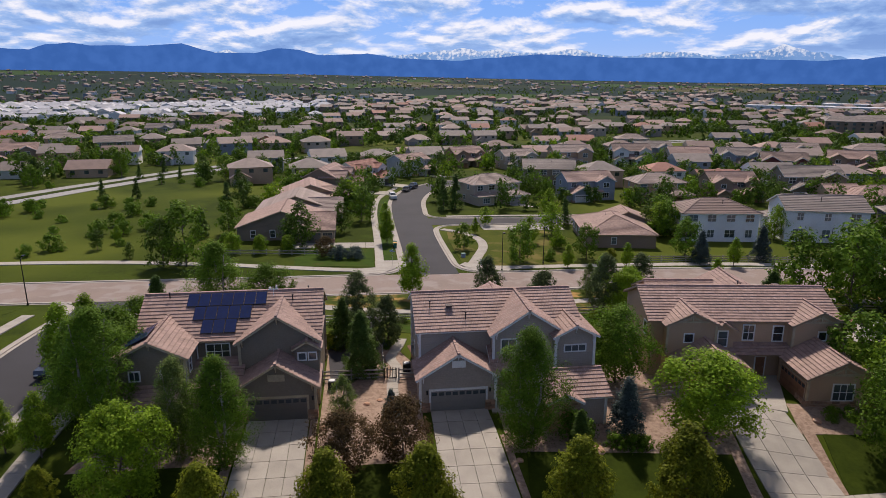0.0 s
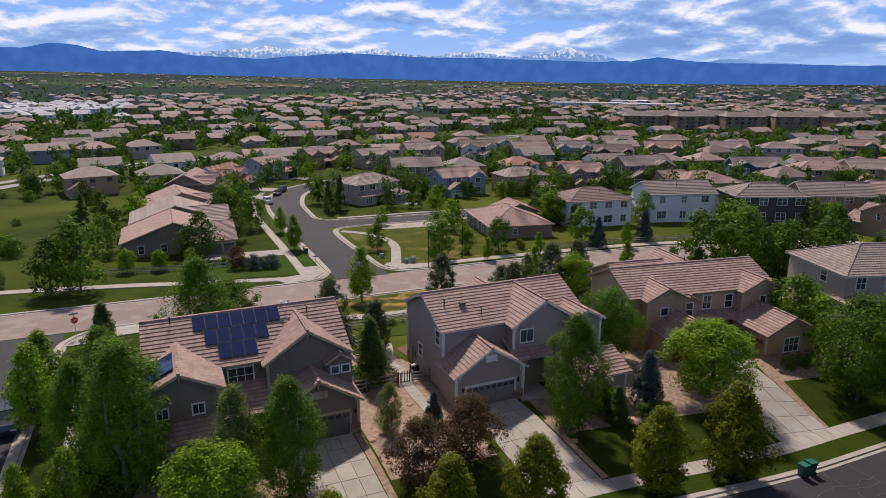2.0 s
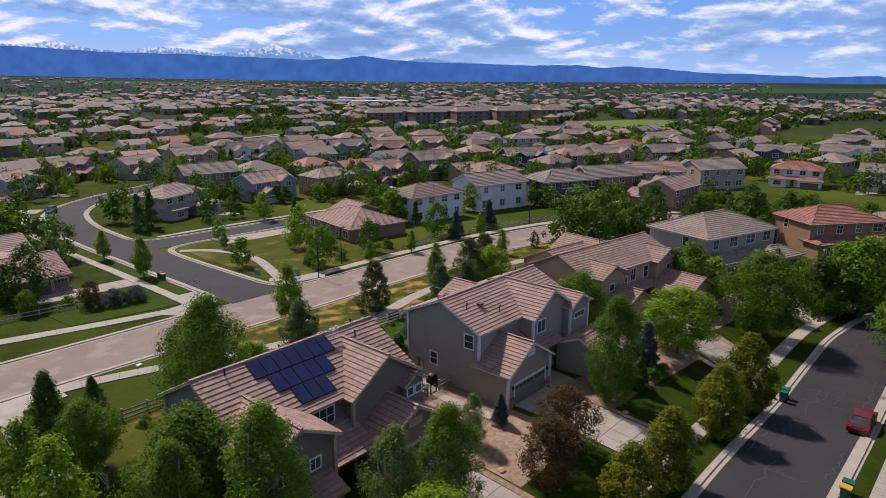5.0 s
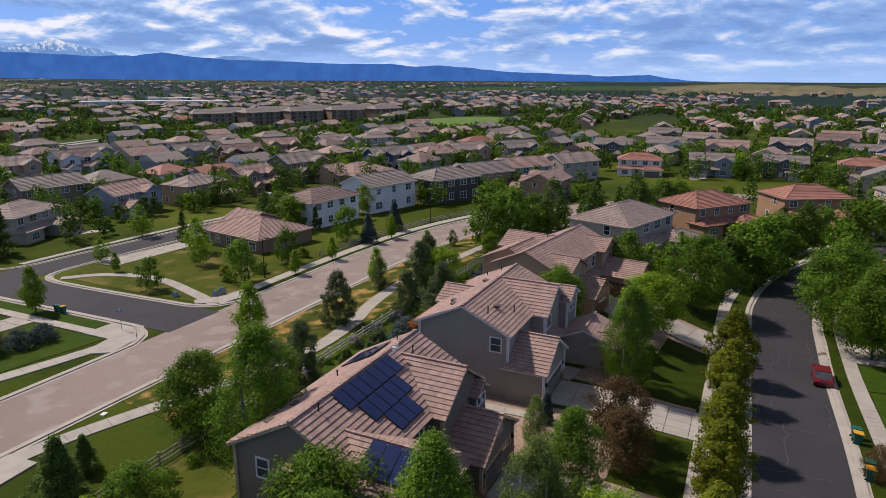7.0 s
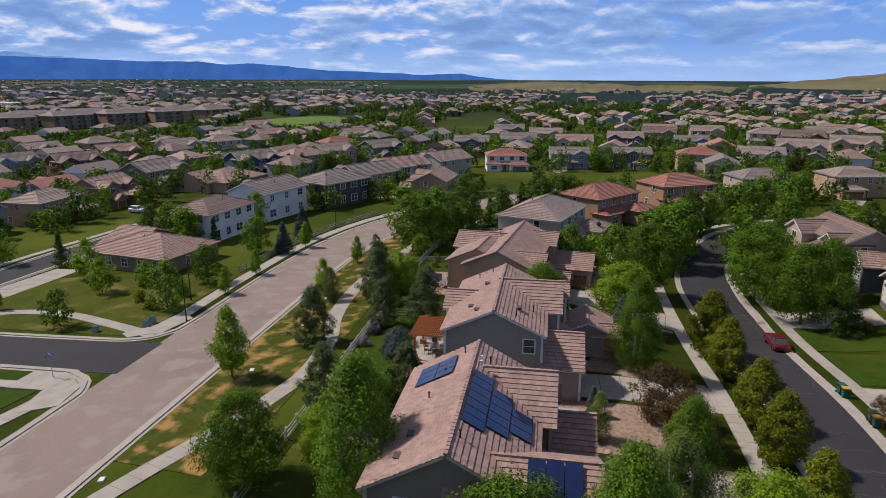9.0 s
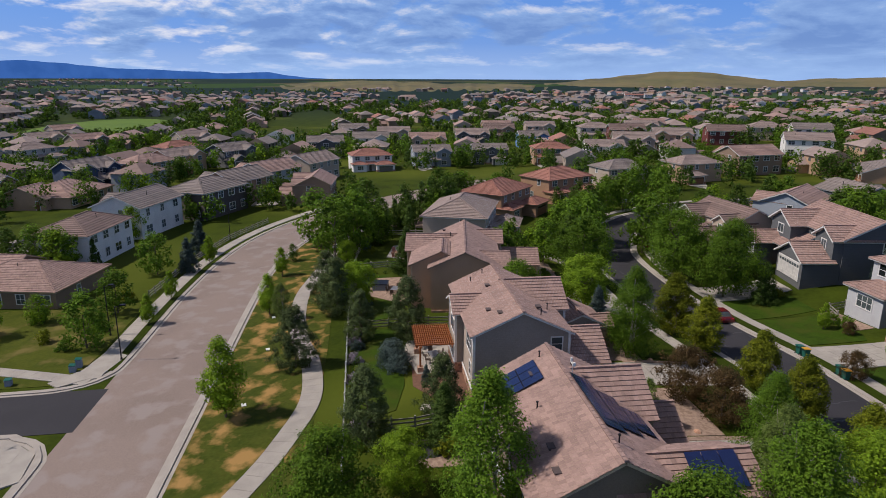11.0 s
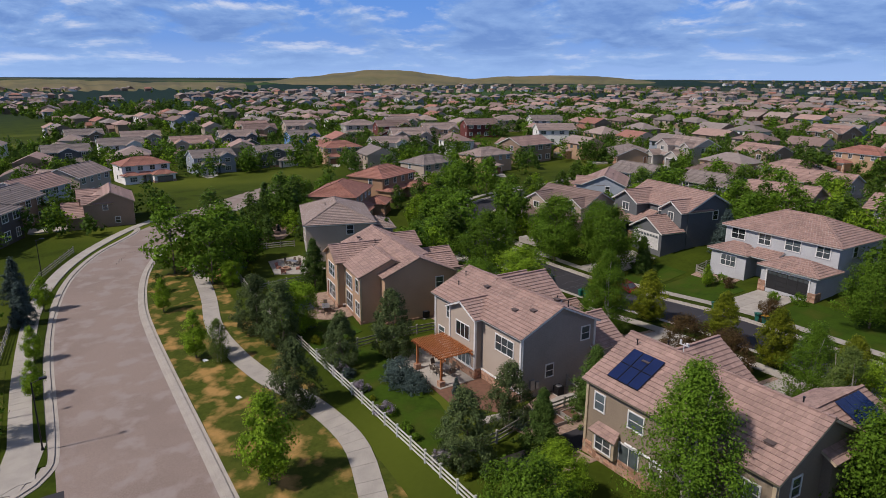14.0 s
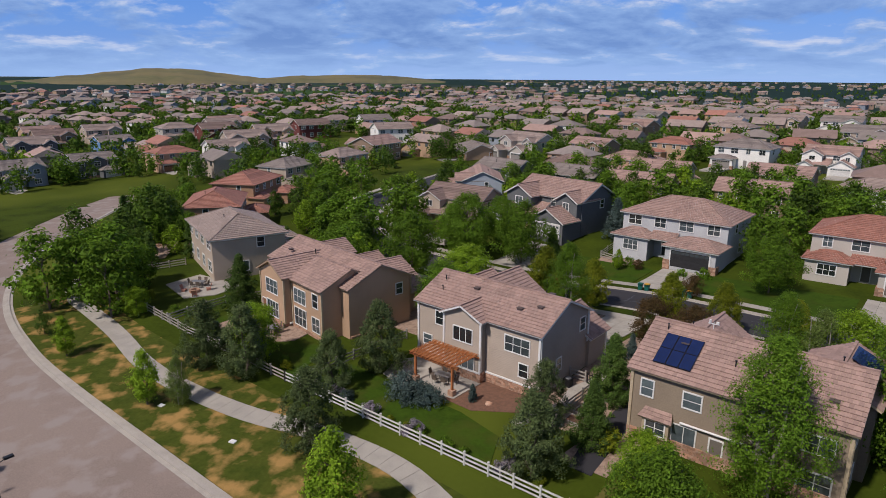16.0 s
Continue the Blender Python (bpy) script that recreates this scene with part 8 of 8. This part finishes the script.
def ridge(radius, profile, rough, mat, label, depth=60, base=-40.0, wob=(0.5, 1.1, 2.3, 4.7)):
    """A range seen far off: profile is (azimuth from +x in degrees, height over eye level) pairs."""
    az = np.arange(profile[0][0], profile[-1][0], 0.1)
    hs = np.interp(az, [p[0] for p in profile], [p[1] for p in profile])
    s = Soup()
    rows = ((0.0, 0), (0.45, 0.4), (0.75, 0.7), (1.0, 1.0))
    for k, (a, h) in enumerate(zip(az, hs)):
        j = sum(noise.noise(Vector((a * f, radius * 0.01, 5.0))) / f for f in wob)
        top = 27.7 + h + rough * j
        c, sn = math.cos(radians(a)), math.sin(radians(a))
        for f, back in rows:
            rr = radius - depth + depth * back
            dz = 6 * noise.noise(Vector((a * 1.3, f * 3, 2.0))) if 0 < f < 1 else 0
            s.v.append((20 + rr * c, 60 + rr * sn, base + (top - base) * f + dz * min(1, depth / 400)))
        if k:
            b = len(s.v) - 8
            for q in range(3):
                s.f.append([b + q, b + 4 + q, b + 5 + q, b + 1 + q])
                s.i.append(0)
    ob = s.make("backdrop", [mat])
    for p in ob.data.polygons:
        p.use_smooth = True
    return tagged(ob, label, "mountains", "", "structure")


SNOWY = [(33, 60), (36.3, 99), (39.1, 112), (41.4, 129), (43.2, 146), (44.9, 118), (49.2, 125), (51, 136), (52.7, 160), (54, 185), (55, 205), (56, 229), (57, 205), (58.1, 190), (59.7, 162), (62.2, 182), (64.4, 196), (68, 169), (70.3, 189), (72.2, 224), (74.5, 191), (76.4, 199), (77.9, 219), (79.8, 203), (81.3, 227), (83.2, 211), (86.1, 183), (87.6, 178), (91.9, 180), (93.8, 167), (99.7, 177), (101, 209), (101.9, 189), (103.7, 150), (110, 130)]
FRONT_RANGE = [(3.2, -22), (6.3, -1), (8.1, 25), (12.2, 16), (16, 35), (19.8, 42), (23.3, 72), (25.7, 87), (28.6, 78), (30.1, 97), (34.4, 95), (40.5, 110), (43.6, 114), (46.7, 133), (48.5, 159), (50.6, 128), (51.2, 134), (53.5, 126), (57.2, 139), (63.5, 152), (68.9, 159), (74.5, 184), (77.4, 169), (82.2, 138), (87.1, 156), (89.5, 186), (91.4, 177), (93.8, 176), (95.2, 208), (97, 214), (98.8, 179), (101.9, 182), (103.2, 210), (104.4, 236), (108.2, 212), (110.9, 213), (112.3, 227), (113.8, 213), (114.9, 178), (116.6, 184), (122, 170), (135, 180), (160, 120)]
# both ranges glow in their haze colour instead of being lit by the sun
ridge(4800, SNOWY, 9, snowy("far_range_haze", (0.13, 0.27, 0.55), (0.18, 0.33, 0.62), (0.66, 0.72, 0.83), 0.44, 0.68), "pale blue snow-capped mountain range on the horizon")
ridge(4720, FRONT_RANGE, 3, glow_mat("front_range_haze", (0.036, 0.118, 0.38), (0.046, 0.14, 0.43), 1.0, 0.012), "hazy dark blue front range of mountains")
M["range"] = material("dry_range_grass", (0.165, 0.135, 0.058), (0.10, 0.105, 0.04), 0.95, scale=0.004, fine=0.03, bump=0.0, third=(0.105, 0.095, 0.045), patch=0.003)
hill = lambda R, prof: [(a, h * R / 4700) for a, h in prof]
ridge(2300, hill(2300, [(15, -100), (8, -64), (3, -36), (-1, -31), (-7, -50), (-12, -46), (-15, -60), (-20, -105)][::-1]), 2, M["range"], "low tan grassy hill beyond the town", 1000, -8.0, (0.5, 1.1))
ridge(2900, hill(2900, [(-11, -90), (-15, -48), (-18, -30), (-22, 10), (-25, 33), (-27, 42), (-29, 29), (-34, -20), (-39, -75)][::-1]), 2, M["range"], "flat-topped olive and tan grassy hill", 900, -8.0, (0.5, 1.1))
ridge(3200, hill(3200, [(-28, -70), (-34, -25), (-36, -9), (-41, 6), (-45, 3), (-48, -18), (-53, -70)][::-1]), 2, M["range"], "low olive grassy hill on the horizon", 800, -8.0, (0.5, 1.1))


# ---- driveways: slabs ----
def slab_drive(corners, rows, cols, label):
    """Driveway of single concrete slabs between the four corners (front left, front right, back right, back left)."""
    a, b, c, d = (Vector((*p, 0)) for p in corners)
    m = (a + c) / 2
    root = tagged(empty("driveway", pose(m.x, m.y, ground_z(m.x, m.y))), label, "driveway", "", "structure")
    for i in range(rows):
        for j in range(cols):
            q = []
            for u, v in ((j + 0.012, i + 0.012), (j + 0.988, i + 0.012), (j + 0.988, i + 0.988), (j + 0.012, i + 0.988)):
                p = (a.lerp(b, u / cols)).lerp(d.lerp(c, u / cols), v / rows)
                q.append((p.x - m.x, p.y - m.y, ground_z(p.x, p.y) - ground_z(m.x, m.y) + 0.1))
            s = Soup()
            s.prism(q, Vector((0, 0, -0.25)))
            s.make("slab", M["concrete"], root)


slab_drive([(-10.4, 34.9), (-5.0, 34.9), (-5.1, 51.2), (-10.3, 51.2)], 8, 4, "pale concrete driveway with square joints")
slab_drive([(5.0, 34.9), (10.7, 34.9), (10.5, 51.4), (5.4, 51.4)], 8, 4, "pale concrete driveway with square joints")
slab_drive([(29.4, 35.0), (35.4, 35.0), (36.9, 48.0), (31.4, 51)], 7, 3, "pale concrete driveway widening to the garages")
slab_drive([(50.5, 35.0), (56.2, 34.3), (64.5, 44.5), (59, 45.5)], 6, 3, "pale concrete driveway with square joints")
slab_drive([(13.6, 26.4), (6.6, 26.4), (7.2, 14.6), (13.0, 14.6)], 6, 4, "pale concrete driveway with square joints")
slab_drive([(39.6, 26.4), (33.0, 26.4), (33.4, 12.0), (39.4, 11.6)], 6, 4, "pale concrete driveway with square joints")
slab_drive([(-14.2, 26.4), (-20.6, 26.4), (-20.2, 12.4), (-14.2, 12.4)], 6, 4, "pale concrete driveway with square joints")
slab_drive([(-14, 121.5), (6, 120.5), (6, 125), (-14, 126)], 2, 7, "pale concrete driveway beside lawn")
slab_drive([(26, 135.5), (44, 134.5), (44, 139.5), (26, 141)], 2, 6, "pale concrete driveway beside grass island")


# ---- single roof tiles ----
def lay_tiles():
    """Tiles of one size share a mesh; each is a part of its roof."""
    for roof, tiles, mat in LOOSE_TILES:
        shared = {}
        for p, along, up, nrm, jit in tiles:
            w, h = along.length, up.length
            key = (round(w, 2), round(h, 2))
            if key not in shared:
                me = bpy.data.meshes.new("tile")
                me.from_pydata([(0, 0, 0.105), (w, 0, 0.105), (w, h, 0.015), (0, h, 0.015), (0, 0, -0.01), (w, 0, -0.01)], [], [[0, 1, 2, 3], [4, 5, 1, 0]])
                me.materials.append(M["roof_single"])
                shared[key] = me
            ob = new("tile", shared[key])
            ob.parent = roof
            x, y = along.normalized(), up.normalized()
            z = x.cross(y)
            ob.matrix_basis = Matrix(((x.x, y.x, z.x, p.x), (x.y, y.y, z.y, p.y), (x.z, y.z, z.z, p.z), (0, 0, 0, 1)))


lay_tiles()
